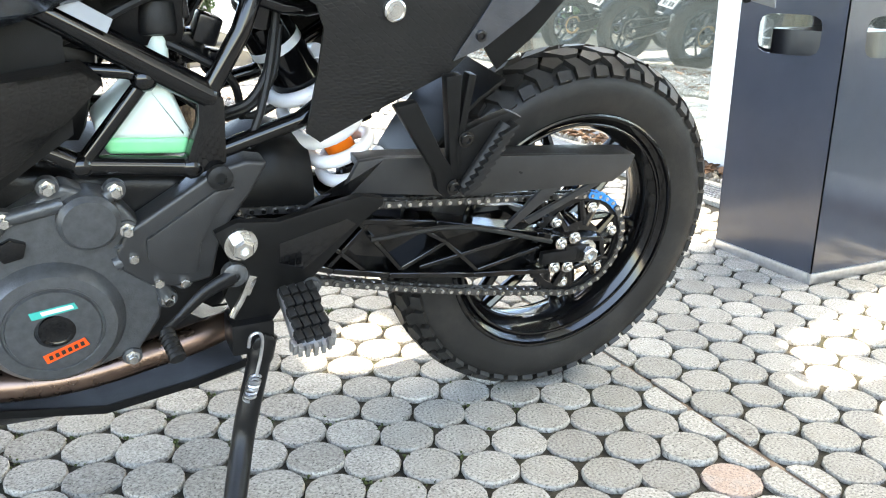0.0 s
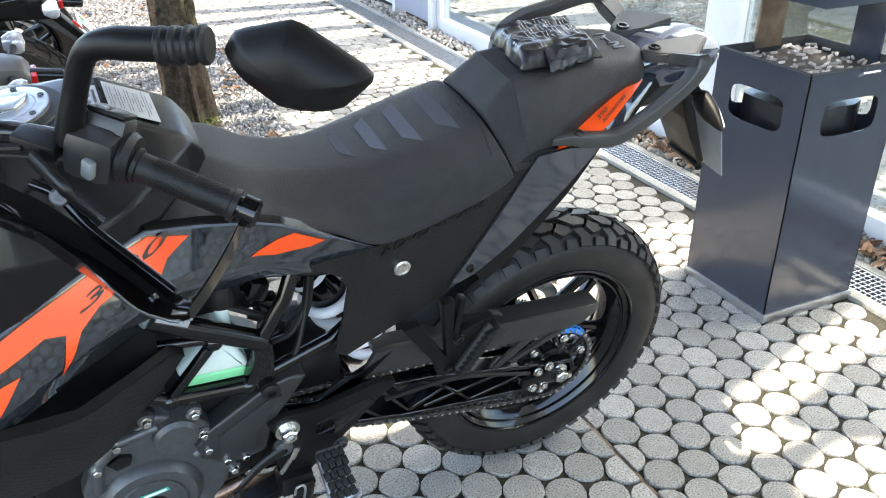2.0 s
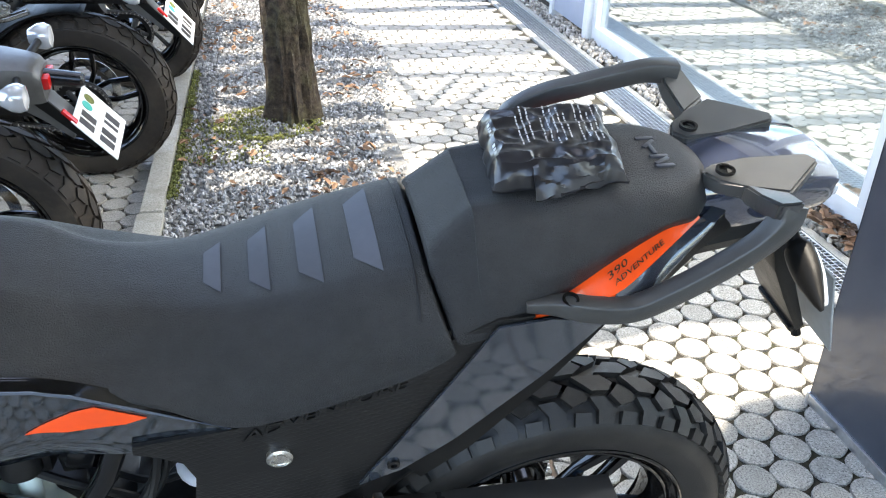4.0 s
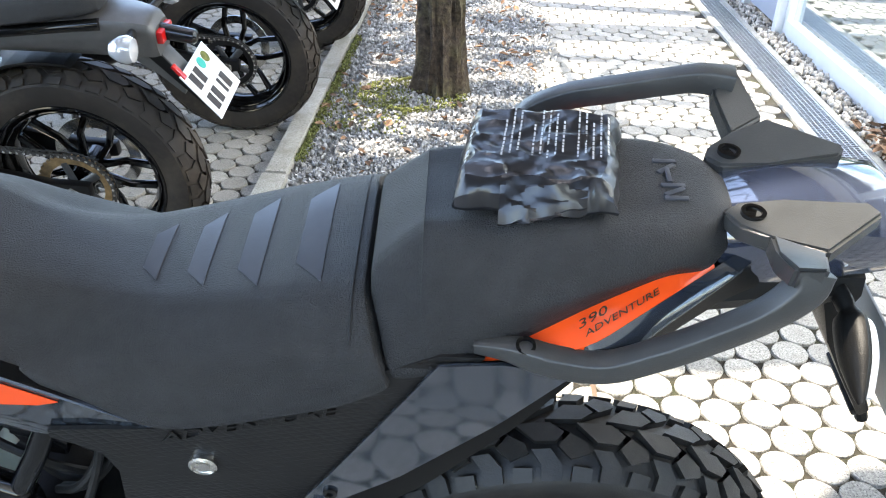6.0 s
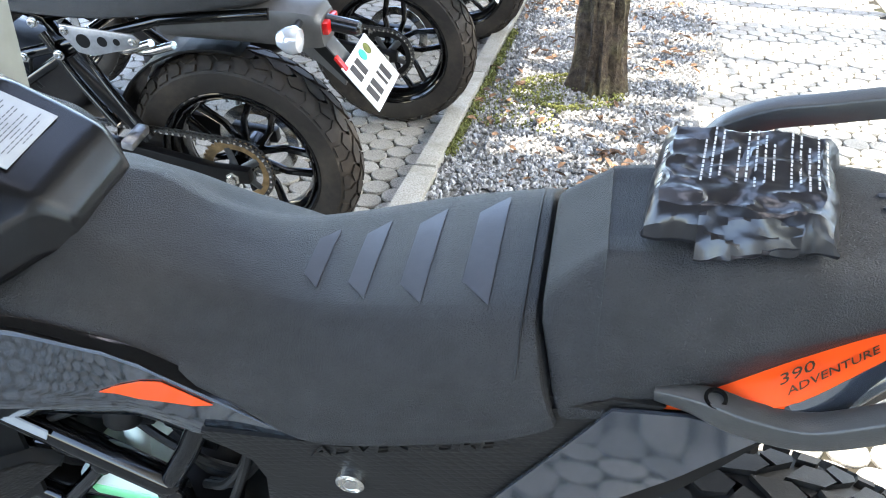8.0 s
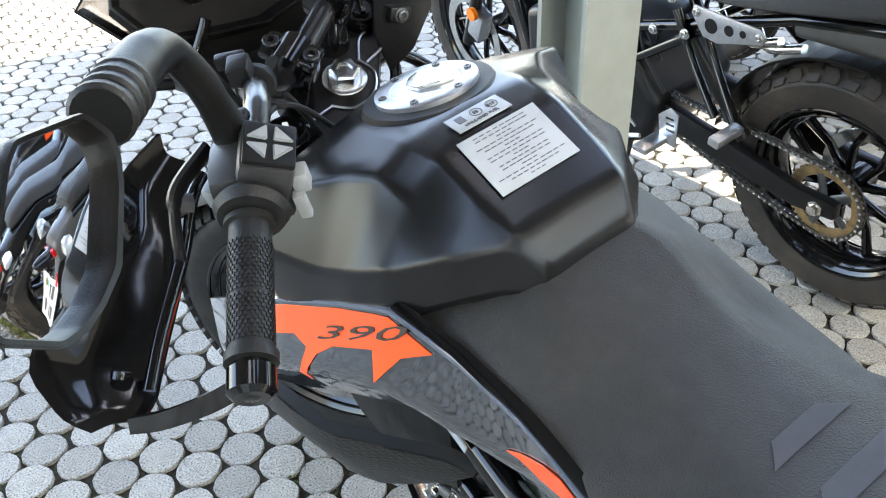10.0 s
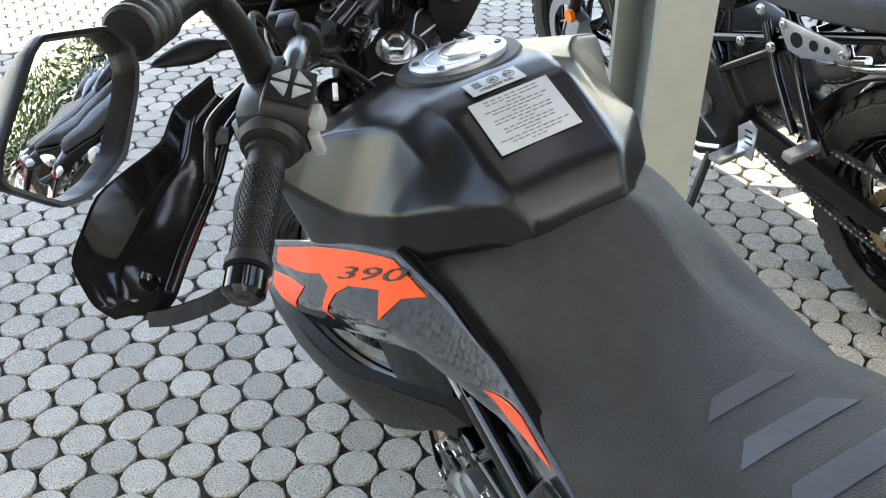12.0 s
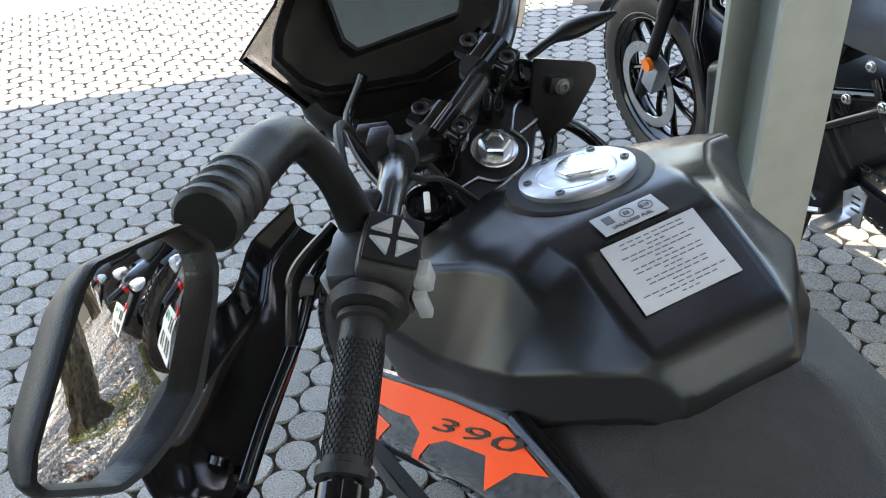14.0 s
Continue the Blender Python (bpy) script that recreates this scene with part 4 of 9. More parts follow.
M_FAIRING = hex_paint()
side_y = lambda x, z: -0.1375 - 0.012 * max(0.0, 1 - abs(z - 0.72) / 0.16) * 0.4 + 0.004 * max(0.0, (z - 0.83) / 0.06)
for s in (-1, 1):
    yf = (lambda x, z: side_y(x, z)) if s < 0 else (lambda x, z: -side_y(x, z) - 0.005)
    pan = [(-0.507, 0.580), (-0.494, 0.66), (-0.488, 0.715), (-0.498, 0.742), (-0.52, 0.756), (-0.545, 0.766), (-0.545, 0.778), (-0.441, 0.786), (-0.36, 0.814), (-0.277, 0.845), (-0.211, 0.880), (-0.165, 0.900), (-0.125, 0.900), (-0.20, 0.79), (-0.262, 0.697), (-0.31, 0.652), (-0.40, 0.610), (-0.488, 0.566)]
    bm = B()
    sheet(bm, pan, yf, 0.005)
    cover = part("side_cover", bm, M_HEX, bike, "matte black side cover with honeycomb relief")
    bm = B()
    strip = [(-0.166, 0.894), (-0.108, 0.899), (-0.045, 0.890), (-0.113, 0.818), (-0.20, 0.735), (-0.262, 0.688), (-0.310, 0.669), (-0.298, 0.69), (-0.215, 0.82)]
    sheet(bm, strip, lambda x, z: yf(x, z) + (-0.0065 if s < 0 else 0.0065) * 1.0, 0.004)
    part("tail_side_strip", bm, M_GLOSS_GREY, bike, "gloss slate-grey tail strip")
    bm = B()
    sheet(bm, [(-0.045, 0.899), (-0.02, 0.905), (-0.095, 0.80), (-0.185, 0.695), (-0.235, 0.652), (-0.262, 0.688), (-0.20, 0.733), (-0.113, 0.816)], lambda x, z: yf(x, z) + (0.004 if s < 0 else -0.004), 0.006)
    part("tail_strip_edge", bm, M_PLASTIC, bike)
bm = B()
lathe(bm, [(0, -0.136), (0.0145, -0.136), (0.0145, -0.1475), (0.012, -0.149), (0.0115, -0.147), (0.0075, -0.147), (0.007, -0.1485), (0, -0.1485)], (-0.398, 0, 0.736), 30)
part("seat_lock", bm, M_CHROME, bike, "round chrome seat lock")
bm = B()
ring_bolt(bm, (-0.272, -0.146, 0.702), 0.0075, 0.006)
part("strip_bolt", bm, M_GLOSS_BLACK, bike)
words("ADVENTURE", 0.024, M_HEX, Matrix.Translation((-0.434, -0.1425, 0.768)) @ Matrix.Rotation(radians(-17.8), 4, 'Y') @ Matrix.Rotation(radians(90), 4, 'X') @ Matrix.Diagonal((1.33, 0.8, 1, 1)), bike, "cover_lettering", "glossy black raised lettering", 0.35, 0.0012)

# seats
def seat_profile(zt, wt, zw, wr, zr, wl, zl):
    return [(0.0, zt), (wt * 0.55, zt - 0.001), (wt, zw), (wr, zr), ((wr + wl) / 2 + 0.003, (zr + zl) / 2), (wl, zl), (wl - 0.012, zl - 0.010), (0.0, zl - 0.010)]


def seat(name, rows, label, n=7):
    bm = B()
    body(bm, [(x, seat_profile(*r)) for x, *r in rows], n, 3)
    for v in bm.verts:
        # the gap between the two seats slants backwards towards its lower end
        w = min(1.0, max(0.0, 1 - (abs(v.co.x + 0.232) - 0.012) / 0.08))
        v.co.x += w * 0.40 * max(0.0, 0.930 - v.co.z)
    return part(name, bm, M_SEAT, bike, label, smooth=55)


rider = seat("rider_seat", [
    (-0.775, 0.900, 0.095, 0.902, 0.122, 0.900, 0.142, 0.885),
    (-0.758, 0.905, 0.100, 0.904, 0.126, 0.896, 0.143, 0.884),
    (-0.720, 0.925, 0.082, 0.918, 0.112, 0.905, 0.140, 0.884),
    (-0.684, 0.943, 0.056, 0.938, 0.092, 0.914, 0.136, 0.879),
    (-0.640, 0.930, 0.064, 0.926, 0.096, 0.900, 0.134, 0.870),
    (-0.58, 0.903, 0.059, 0.897, 0.090, 0.870, 0.130, 0.856),
    (-0.51, 0.891, 0.061, 0.884, 0.096, 0.858, 0.134, 0.832),
    (-0.44, 0.894, 0.072, 0.888, 0.110, 0.862, 0.141, 0.800),
    (-0.36, 0.912, 0.080, 0.906, 0.120, 0.880, 0.144, 0.814),
    (-0.29, 0.930, 0.086, 0.923, 0.126, 0.895, 0.144, 0.841),
    (-0.241, 0.938, 0.088, 0.931, 0.129, 0.904, 0.143, 0.872),
    (-0.2345, 0.934, 0.085, 0.927, 0.126, 0.900, 0.139, 0.875)], "black grained vinyl rider seat")
pil = seat("pillion_seat", [
    (-0.2310, 0.940, 0.070, 0.936, 0.108, 0.904, 0.132, 0.880),
    (-0.2250, 0.952, 0.070, 0.948, 0.110, 0.910, 0.135, 0.879),
    (-0.187, 0.986, 0.064, 0.982, 0.108, 0.930, 0.134, 0.884),
    (-0.176, 0.990, 0.066, 0.986, 0.110, 0.934, 0.133, 0.888),
    (-0.10, 0.999, 0.069, 0.994, 0.112, 0.948, 0.119, 0.912),
    (-0.03, 1.005, 0.076, 0.998, 0.099, 0.964, 0.098, 0.940),
    (0.03, 1.008, 0.072, 1.001, 0.084, 0.977, 0.080, 0.960),
    (0.070, 1.008, 0.052, 1.001, 0.066, 0.982, 0.070, 0.963),
    (0.094, 0.999, 0.026, 0.995, 0.040, 0.980, 0.045, 0.968)], "black grained vinyl pillion seat, stepped higher")


def on(ob, x, y):
    """The height of a part's upper surface over x, y of the motorcycle."""
    bpy.context.view_layer.update()
    hit, place, normal, index = ob.ray_cast((x, y, 2.0), (0, 0, -1))
    return place.z if hit else 0.9


part("seat_base", box(B(), (-0.222, 0, 0.860), (0.030, 0.258, 0.056), bev=0.008), M_PLASTIC, bike)
part("seat_tray", box(B(), (-0.125, 0, 0.880), (0.140, 0.254, 0.026), Matrix.Rotation(radians(-14), 4, "Y"), bev=0.008), M_PLASTIC, bike)
part("seat_seam", tube(B(), [(-0.246, y, on(rider, -0.246, y) + 0.0002) for y in [-0.128 + 0.008 * k for k in range(33)]], 0.0010, 6), M_SOFT_RUBBER, rider, "stitched seam")


for xr, w, yt, yb in ((-0.444, 0.018, 0.042, -0.043), (-0.393, 0.021, 0.052, -0.058), (-0.338, 0.024, 0.064, -0.068), (-0.277, 0.027, 0.076, -0.074)):
    # slanted patch: its left side is shorter than its right side at both ends
    bm = B()
    cols = []
    for k in range(13):
        row = []
        for g in (0, 0.5, 1):
            x = xr - w * (1 - g)
            top_y, low_y = yt - 0.9 * w * (1 - g), yb + 1.05 * w * (1 - g)
            y = top_y + (low_y - top_y) * k / 12
            row.append(bm.verts.new((x, y, on(rider, x, y) + 0.0007)))
        cols.append(row)
    for a, b in zip(cols, cols[1:]):
        for k in range(2):
            bm.faces.new((a[k], a[k + 1], b[k + 1], b[k]))
    r = bmesh.ops.extrude_face_region(bm, geom=list(bm.faces))
    bmesh.ops.translate(bm, verts=[g for g in r["geom"] if isinstance(g, bmesh.types.BMVert)], vec=(0, 0, -0.003))
    part("seat_mark", bm, M_SEAT_MARK, rider, "smooth grey slanted seat patch")
# plain raised mark on the pillion seat
for dx, dy, w, l, a in ((0.048, 0.034, 0.022, 0.005, 0), (0.048, 0.022, 0.022, 0.005, 38), (0.048, 0.012, 0.005, 0.022, 0), (0.050, -0.004, 0.022, 0.005, 0), (0.050, -0.013, 0.022, 0.005, 30), (0.050, -0.022, 0.022, 0.005, 0)):
    part("seat_emblem", box(B(), (dx - 0.010, dy - 0.008, on(pil, dx - 0.010, dy - 0.008) + 0.0002), (w, l, 0.003), Matrix.Rotation(radians(a), 4, 'Z'), bev=0.001), M_SEAT_MARK, pil, "raised grey bar of an emblem")

# orange panels under the pillion seat
def band(bm, a, b, down=0.004, n=6):
    """A panel between two lines, with a thickness downwards."""
    la, lb = spline(a, n), spline(b, n)
    rings = []
    for p, q in zip(la, lb):
        rings.append([p, p.lerp(q, 0.5), q, q + Vector((0, 0, -down)), p + Vector((0, 0, -down))])
    return loft(bm, rings)


for s in (-1, 1):
    line = lambda pts: [(x, y * s, z) for x, y, z in pts]
    upper = line([(-0.150, 0.116, 0.888), (-0.10, 0.112, 0.909), (-0.03, 0.090, 0.939), (0.030, 0.072, 0.958), (0.074, 0.060, 0.968)])
    lower = line([(-0.148, 0.122, 0.885), (-0.10, 0.131, 0.903), (-0.040, 0.133, 0.921), (0.025, 0.100, 0.945), (0.078, 0.066, 0.960)])
    part("orange_side_panel", band(B(), upper, lower), M_ORANGE, bike, "bright orange panel under the pillion seat", smooth=60)
    t0 = line([(-0.040, 0.1335, 0.9205), (-0.01, 0.120, 0.932), (0.025, 0.1005, 0.9445), (0.078, 0.0665, 0.9595), (0.098, 0.054, 0.966)])
    t1 = line([(-0.030, 0.139, 0.908), (0.004, 0.128, 0.918), (0.040, 0.106, 0.933), (0.088, 0.076, 0.952), (0.112, 0.060, 0.962)])
    part("grey_side_trim", band(B(), t0, t1), M_GLOSS_GREY, bike, "gloss grey trim strip", smooth=60)
    bm = B()
    t2 = line([(-0.040, 0.126, 0.886), (0.0, 0.118, 0.896), (0.040, 0.100, 0.910), (0.090, 0.074, 0.930), (0.125, 0.060, 0.940)])
    band(bm, [(x, y * 0.97, z) for x, y, z in t1], t2, 0.006)
    part("tail_inner_panel", bm, M_PLASTIC, bike, smooth=60)
A0, A1 = Vector((-0.042, -0.132, 0.921)), Vector((0.074, -0.069, 0.960))
PX = (A1 - A0).normalized()
PN = PX.cross(Vector((0.0, 0.043, 0.018))).normalized()
PY = PN.cross(PX)
PM = Matrix((PX, PY, PN)).transposed().to_4x4()


def panel_words(text, size, f, up, sx):
    m = PM.copy()
    m.translation = A0 + PX * f + PY * up + PN * 0.0045
    words(text, size, M_BLACK_PRINT, m @ Matrix.Diagonal((sx, 1, 1, 1)), bike, "panel_lettering", "black lettering", 0.3, 0.0004)


panel_words("390", 0.0105, 0.004, 0.0125, 2.0)
panel_words("ADVENTURE", 0.0080, 0.006, 0.0035, 1.7)

# tail unit, grab rails
bm = B()
body(bm, [(0.085, [(0, 0.996), (0.035, 0.992), (0.050, 0.972), (0.05, 0.93), (0, 0.92)]), (0.13, [(0, 1.008), (0.045, 1.003), (0.060, 0.98), (0.056, 0.93), (0, 0.92)]), (0.19, [(0, 1.012), (0.05, 1.006), (0.062, 0.985), (0.052, 0.94), (0, 0.93)]), (0.240, [(0, 1.008), (0.052, 1.001), (0.058, 0.985), (0.05, 0.95), (0, 0.94)]), (0.248, [(0, 1.002), (0.05, 0.996), (0.055, 0.982), (0.047, 0.953), (0, 0.945)])], 5, 2)
part("tail_fairing", bm, M_TAIL, bike, "gloss blue-grey tail fairing")
bm = B()
body(bm, [(0.236, [(0, 0.990), (0.047, 0.986), (0.056, 0.974), (0.046, 0.958), (0, 0.952)]), (0.257, [(0, 0.986), (0.043, 0.982), (0.051, 0.972), (0.042, 0.960), (0, 0.955)])], 3, 2)
part("tail_light", bm, M_LENS, bike, "clear tail light lens")


def ribbon(bm, rows):
    """A rounded bar through (point, width vector, height vector) rows."""
    rings = []
    for p, w, h in rows:
        p, w, h = Vector(p), Vector(w), Vector(h)
        rings.append([p + w * math.copysign(abs(math.cos(a)) ** 0.28, math.cos(a)) + h * math.copysign(abs(math.sin(a)) ** 0.28, math.sin(a)) for a in (2 * math.pi * k / 16 for k in range(16))])
    loft(bm, rings)


for s in (-1, 1):
    bm = B()
    P = [(-0.135, 0.126, 0.908), (-0.10, 0.131, 0.911), (-0.066, 0.140, 0.908), (-0.021, 0.144, 0.908), (0.0231, 0.146, 0.931), (0.062, 0.147, 0.957), (0.098, 0.147, 0.985), (0.119, 0.144, 1.010), (0.123, 0.138, 1.026)]
    if s > 0:
        P = [(-0.110, 0.138, 0.940), (-0.085, 0.150, 0.975), (-0.045, 0.152, 0.998), (0.000, 0.147, 1.012), (0.050, 0.144, 1.025), (0.090, 0.143, 1.032), (0.122, 0.139, 1.030)]
    ctr = spline([(x, y * s, z) for x, y, z in P], 5)
    rows = []
    for i, c in enumerate(ctr):
        f = i / (len(ctr) - 1)
        d = (ctr[min(i + 1, len(ctr) - 1)] - ctr[max(i - 1, 0)]).normalized()
        side = Vector((0, 1, 0)) - d * d.y
        side.normalize()
        up = side.cross(d).normalized()
        w = 0.004 + 0.007 * min(1, f / 0.15) + 0.003 * max(0, (f - 0.75) / 0.25)
        h = 0.006 + 0.0060 * min(1, f / 0.2) + 0.003 * max(0, (f - 0.75) / 0.25)
        rows.append((c, side * w, up * h))
    ribbon(bm, rows)
    # the arm folds in from the bend, dropping to a pad that carries the bolt and runs out behind
    arm_top = [(0.104, 0.150, 1.036), (0.128, 0.153, 1.040), (0.150, 0.104, 1.014), (0.112, 0.076, 1.009), (0.100, 0.118, 1.028)]
    pad_top = [(0.112, 0.078, 1.009), (0.152, 0.102, 1.014), (0.214, 0.052, 1.018), (0.206, 0.036, 1.018), (0.135, 0.028, 1.010), (0.093, 0.028, 1.005), (0.080, 0.042, 1.005), (0.088, 0.062, 1.006)]
    for outline, th in ((arm_top, 0.022), (pad_top, 0.018)):
        lo = [bm.verts.new((x, y * s, z - th)) for x, y, z in outline]
        hi = [bm.verts.new((x, y * s, z)) for x, y, z in outline]
        n = len(lo)
        fs = [bm.faces.new(lo[::-1]), bm.faces.new(hi)] + [bm.faces.new((lo[k], lo[(k + 1) % n], hi[(k + 1) % n], hi[k])) for k in range(n)]
        bmesh.ops.bevel(bm, geom=list({e for f in fs for e in f.edges}), offset=0.003, segments=2, affect='EDGES')
    rail = part("grab_rail", bm, M_RAIL, bike, "matte dark-grey pillion grab rail")
    bm = B()
    lathe(bm, [(0, 0), (0.011, 0), (0.011, -0.004), (0.0075, -0.004), (0.007, -0.001), (0, -0.001)], (0.104, 0.047 * s, 1.0065), 20, Matrix.Rotation(radians(-90), 4, 'X'))
    part("rail_bolt", bm, M_GLOSS_BLACK, rail)
    bm = B()
    lathe(bm, [(0, 0.012), (0.009, 0.012), (0.009, -0.001), (0.006, -0.001), (0.006, 0.002), (0, 0.002)], (-0.091, 0.135 * s, 0.9215), 18, Matrix.Rotation(radians(-75 if s < 0 else -105), 4, 'X'))
    part("rail_bolt", bm, M_GLOSS_BLACK, rail)

# rear mudguard, plate and indicators
bm = B()
body(bm, [(0.06, [(0, 0.94), (0.06, 0.93), (0.065, 0.90), (0, 0.89)]), (0.15, [(0, 0.95), (0.055, 0.94), (0.055, 0.905), (0, 0.90)]), (0.23, [(0, 0.945), (0.045, 0.935), (0.045, 0.90), (0, 0.895)])], 4, 2)
part("under_tail", bm, M_PLASTIC, bike)
bm = B()
for y in (-0.030, 0.030):
    tube(bm, [(0.20, y, 0.91), (0.245, y * 0.9, 0.84), (0.285, y, 0.77), (0.305, y * 1.3, 0.72)], 0.007, 8)
tube(bm, [(0.20, -0.03, 0.905), (0.262, 0.03, 0.81), (0.275, -0.03, 0.79)], 0.006, 8)
tube(bm, [(0.22, 0.03, 0.88), (0.262, -0.03, 0.81), (0.29, 0.03, 0.75)], 0.006, 8)
plate(bm, [(0.19, 0.925), (0.215, 0.92), (0.262, 0.82), (0.302, 0.745), (0.292, 0.735), (0.250, 0.80), (0.220, 0.85)], -0.050, 0.050, 0.004)
for z in (0.735, 0.775):
    box(bm, (0.302 - (z - 0.72) * 0.48, 0, z), (0.016, 0.085, 0.012), Matrix.Rotation(radians(-28), 4, 'Y'), bev=0.003)
part("plate_holder", bm, M_PLASTIC, bike, "black lattice number plate holder")
bm = B()
box(bm, (0, 0, 0), (0.003, 0.15, 0.145), bev=0.001)
bmesh.ops.transform(bm, matrix=Matrix.Translation((0.312, 0.0, 0.785)) @ Matrix.Rotation(radians(-20), 4, 'Y'), verts=bm.verts)
part("number_plate", bm, M_BUTTON, bike, "number plate facing backwards, grey from behind")
for s in (-1, 1):
    bm = B()
    c = spline([(0.205, 0.035 * s, 0.922), (0.210, 0.065 * s, 0.918), (0.211, 0.083 * s, 0.910), (0.208, 0.12 * s, 0.898), (0.203, 0.158 * s, 0.888)], 5)
    tube(bm, c, [0.011] * 6 + [0.010, 0.013, 0.017, 0.019, 0.020, 0.0205, 0.0205, 0.020, 0.019, 0.0175, 0.015, 0.0125, 0.010, 0.007, 0.003], 14, flat=0.62)
    ind = part("rear_indicator", bm, M_PLASTIC, bike, "black rear indicator on a rubber stalk")
    bm = B()
    c2 = [p + Vector((0.007, 0, -0.002)) for p in c[8:20]]
    tube(bm, c2, [0.010, 0.014, 0.0155, 0.016, 0.016, 0.0155, 0.0145, 0.013, 0.011, 0.009, 0.007, 0.004], 12, flat=0.6)
    part("indicator_lens", bm, M_LENS, ind, "smoky clear lens")

# pillion footrest bracket, folded footrest
for s in (-1, 1):
    a, b = (-0.170, -0.152) if s < 0 else (0.152, 0.170)
    bm = B()
    plate(bm, [(-0.400, 0.618), (-0.368, 0.624), (-0.322, 0.545), (-0.310, 0.530), (-0.300, 0.512), (-0.294, 0.486), (-0.312, 0.478), (-0.326, 0.492), (-0.334, 0.520)], a, b, 0.004)
    plate(bm, [(-0.330, 0.655), (-0.306, 0.658), (-0.300, 0.545), (-0.290, 0.505), (-0.306, 0.494), (-0.313, 0.545)], a, b, 0.004)
    plate(bm, [(-0.296, 0.658), (-0.284, 0.656), (-0.294, 0.56), (-0.290, 0.525), (-0.300, 0.52), (-0.304, 0.57)], a, b, 0.003)
    plate(bm, [(-0.298, 0.575), (-0.270, 0.588), (-0.225, 0.602), (-0.203, 0.592), (-0.240, 0.574), (-0.285, 0.510), (-0.302, 0.505)], a, b, 0.004)
    br = part("pillion_bracket", bm, M_PLASTIC, bike, "black pillion footrest bracket")
    if s < 0:
        for x, z in ((-0.302, 0.497), (-0.291, 0.567)):
            part("bracket_bolt", ring_bolt(B(), (x, -0.170, z), 0.009, 0.007), M_GLOSS_BLACK, br)
    for k in range(9):
        f = k / 8
        c = Vector((-0.283, (a + b) / 2 + 0.018 * s, 0.50)).lerp(Vector((-0.233, (a + b) / 2 + 0.018 * s, 0.580)), f)
        part("footrest_rib", box(B(), tuple(c), (0.030, 0.026, 0.0075), Matrix.Rotation(radians(58 - 90), 4, 'Y'), bev=0.002), M_SOFT_RUBBER, br)
    bm = B()
    tube(bm, [(-0.286, (a + b) / 2 + 0.012 * s, 0.495), (-0.230, (a + b) / 2 + 0.012 * s, 0.585)], 0.012, 10)
    part("pillion_footrest", bm, M_SOFT_RUBBER, br, "ribbed rubber footrest folded up")

# dark boxes, hoses and cables in the middle
bm = B()
box(bm, (-0.44, 0.02, 0.80), (0.34, 0.17, 0.10), bev=0.02)
box(bm, (-0.36, 0.0, 0.70), (0.10, 0.16, 0.14), bev=0.02)
part("airbox", bm, M_PLASTIC, bike)
bm = B()
body(bm, [(-0.585, [(0, 0.53), (0.05, 0.52), (0.075, 0.48), (0.075, 0.44), (0, 0.44)]), (-0.53, [(0, 0.552), (0.055, 0.545), (0.08, 0.50), (0.08, 0.45), (0, 0.45)]), (-0.475, [(0, 0.53), (0.05, 0.52), (0.075, 0.48), (0.075, 0.44), (0, 0.44)])], 4, 2)
part("chain_roller_cover", bm, M_PLASTIC, bike, "matte black hump over the chain")
for k, pts in enumerate(([(-0.66, -0.05, 0.62), (-0.60, -0.07, 0.585), (-0.55, -0.05, 0.60), (-0.50, -0.04, 0.66)], [(-0.70, -0.07, 0.70), (-0.64, -0.09, 0.675), (-0.59, -0.09, 0.64), (-0.57, -0.06, 0.58)], [(-0.85, -0.10, 0.69), (-0.78, -0.115, 0.70), (-0.70, -0.11, 0.74), (-0.60, -0.08, 0.77)], [(-0.58, -0.12, 0.56), (-0.56, -0.11, 0.60), (-0.54, -0.09, 0.66), (-0.53, -0.08, 0.72)], [(-0.62, -0.02, 0.60), (-0.55, -0.03, 0.57), (-0.47, -0.04, 0.62)], [(-0.40, -0.115, 0.40), (-0.25, -0.115, 0.40), (-0.08, -0.118, 0.352)], [(-0.60, -0.095, 0.60), (-0.57, -0.10, 0.615), (-0.545, -0.09, 0.65), (-0.53, -0.07, 0.70)], [(-0.60, -0.085, 0.59), (-0.565, -0.09, 0.605), (-0.535, -0.08, 0.64), (-0.52, -0.06, 0.70)])):
    part("cable", tube(B(), spline(pts), 0.0055 if k != 5 else 0.004, 8), M_SOFT_RUBBER, bike, "black hose")
for x, y, z, w, h in ((-0.66, -0.06, 0.725, 0.05, 0.03), (-0.615, -0.07, 0.70, 0.03, 0.035), (-0.60, -0.06, 0.655, 0.035, 0.03), (-0.71, -0.075, 0.745, 0.06, 0.025), (-0.63, -0.05, 0.675, 0.03, 0.04), (-0.81, -0.09, 0.70, 0.05, 0.02), (-0.55, -0.05, 0.745, 0.06, 0.03)):
    part("connector", box(B(), (x, y, z), (w, 0.03, h), Matrix.Rotation(radians(20 * math.sin(x * 90)), 4, 'Y'), bev=0.004), M_PLASTIC_GLOSS, bike, "black electrical connector")
bm = B()
box(bm, (-0.74, -0.01, 0.74), (0.20, 0.16, 0.12), bev=0.02)
box(bm, (-0.82, -0.02, 0.64), (0.14, 0.14, 0.12), Matrix.Rotation(radians(15), 4, 'Y'), bev=0.02)
part("throttle_body", bm, M_CAST_DARK, bike)
bm = B()
box(bm, (-1.12, 0, 0.60), (0.03, 0.26, 0.22), Matrix.Rotation(radians(20), 4, 'Y'), bev=0.006)
part("radiator", bm, M_CAST_DARK, bike)

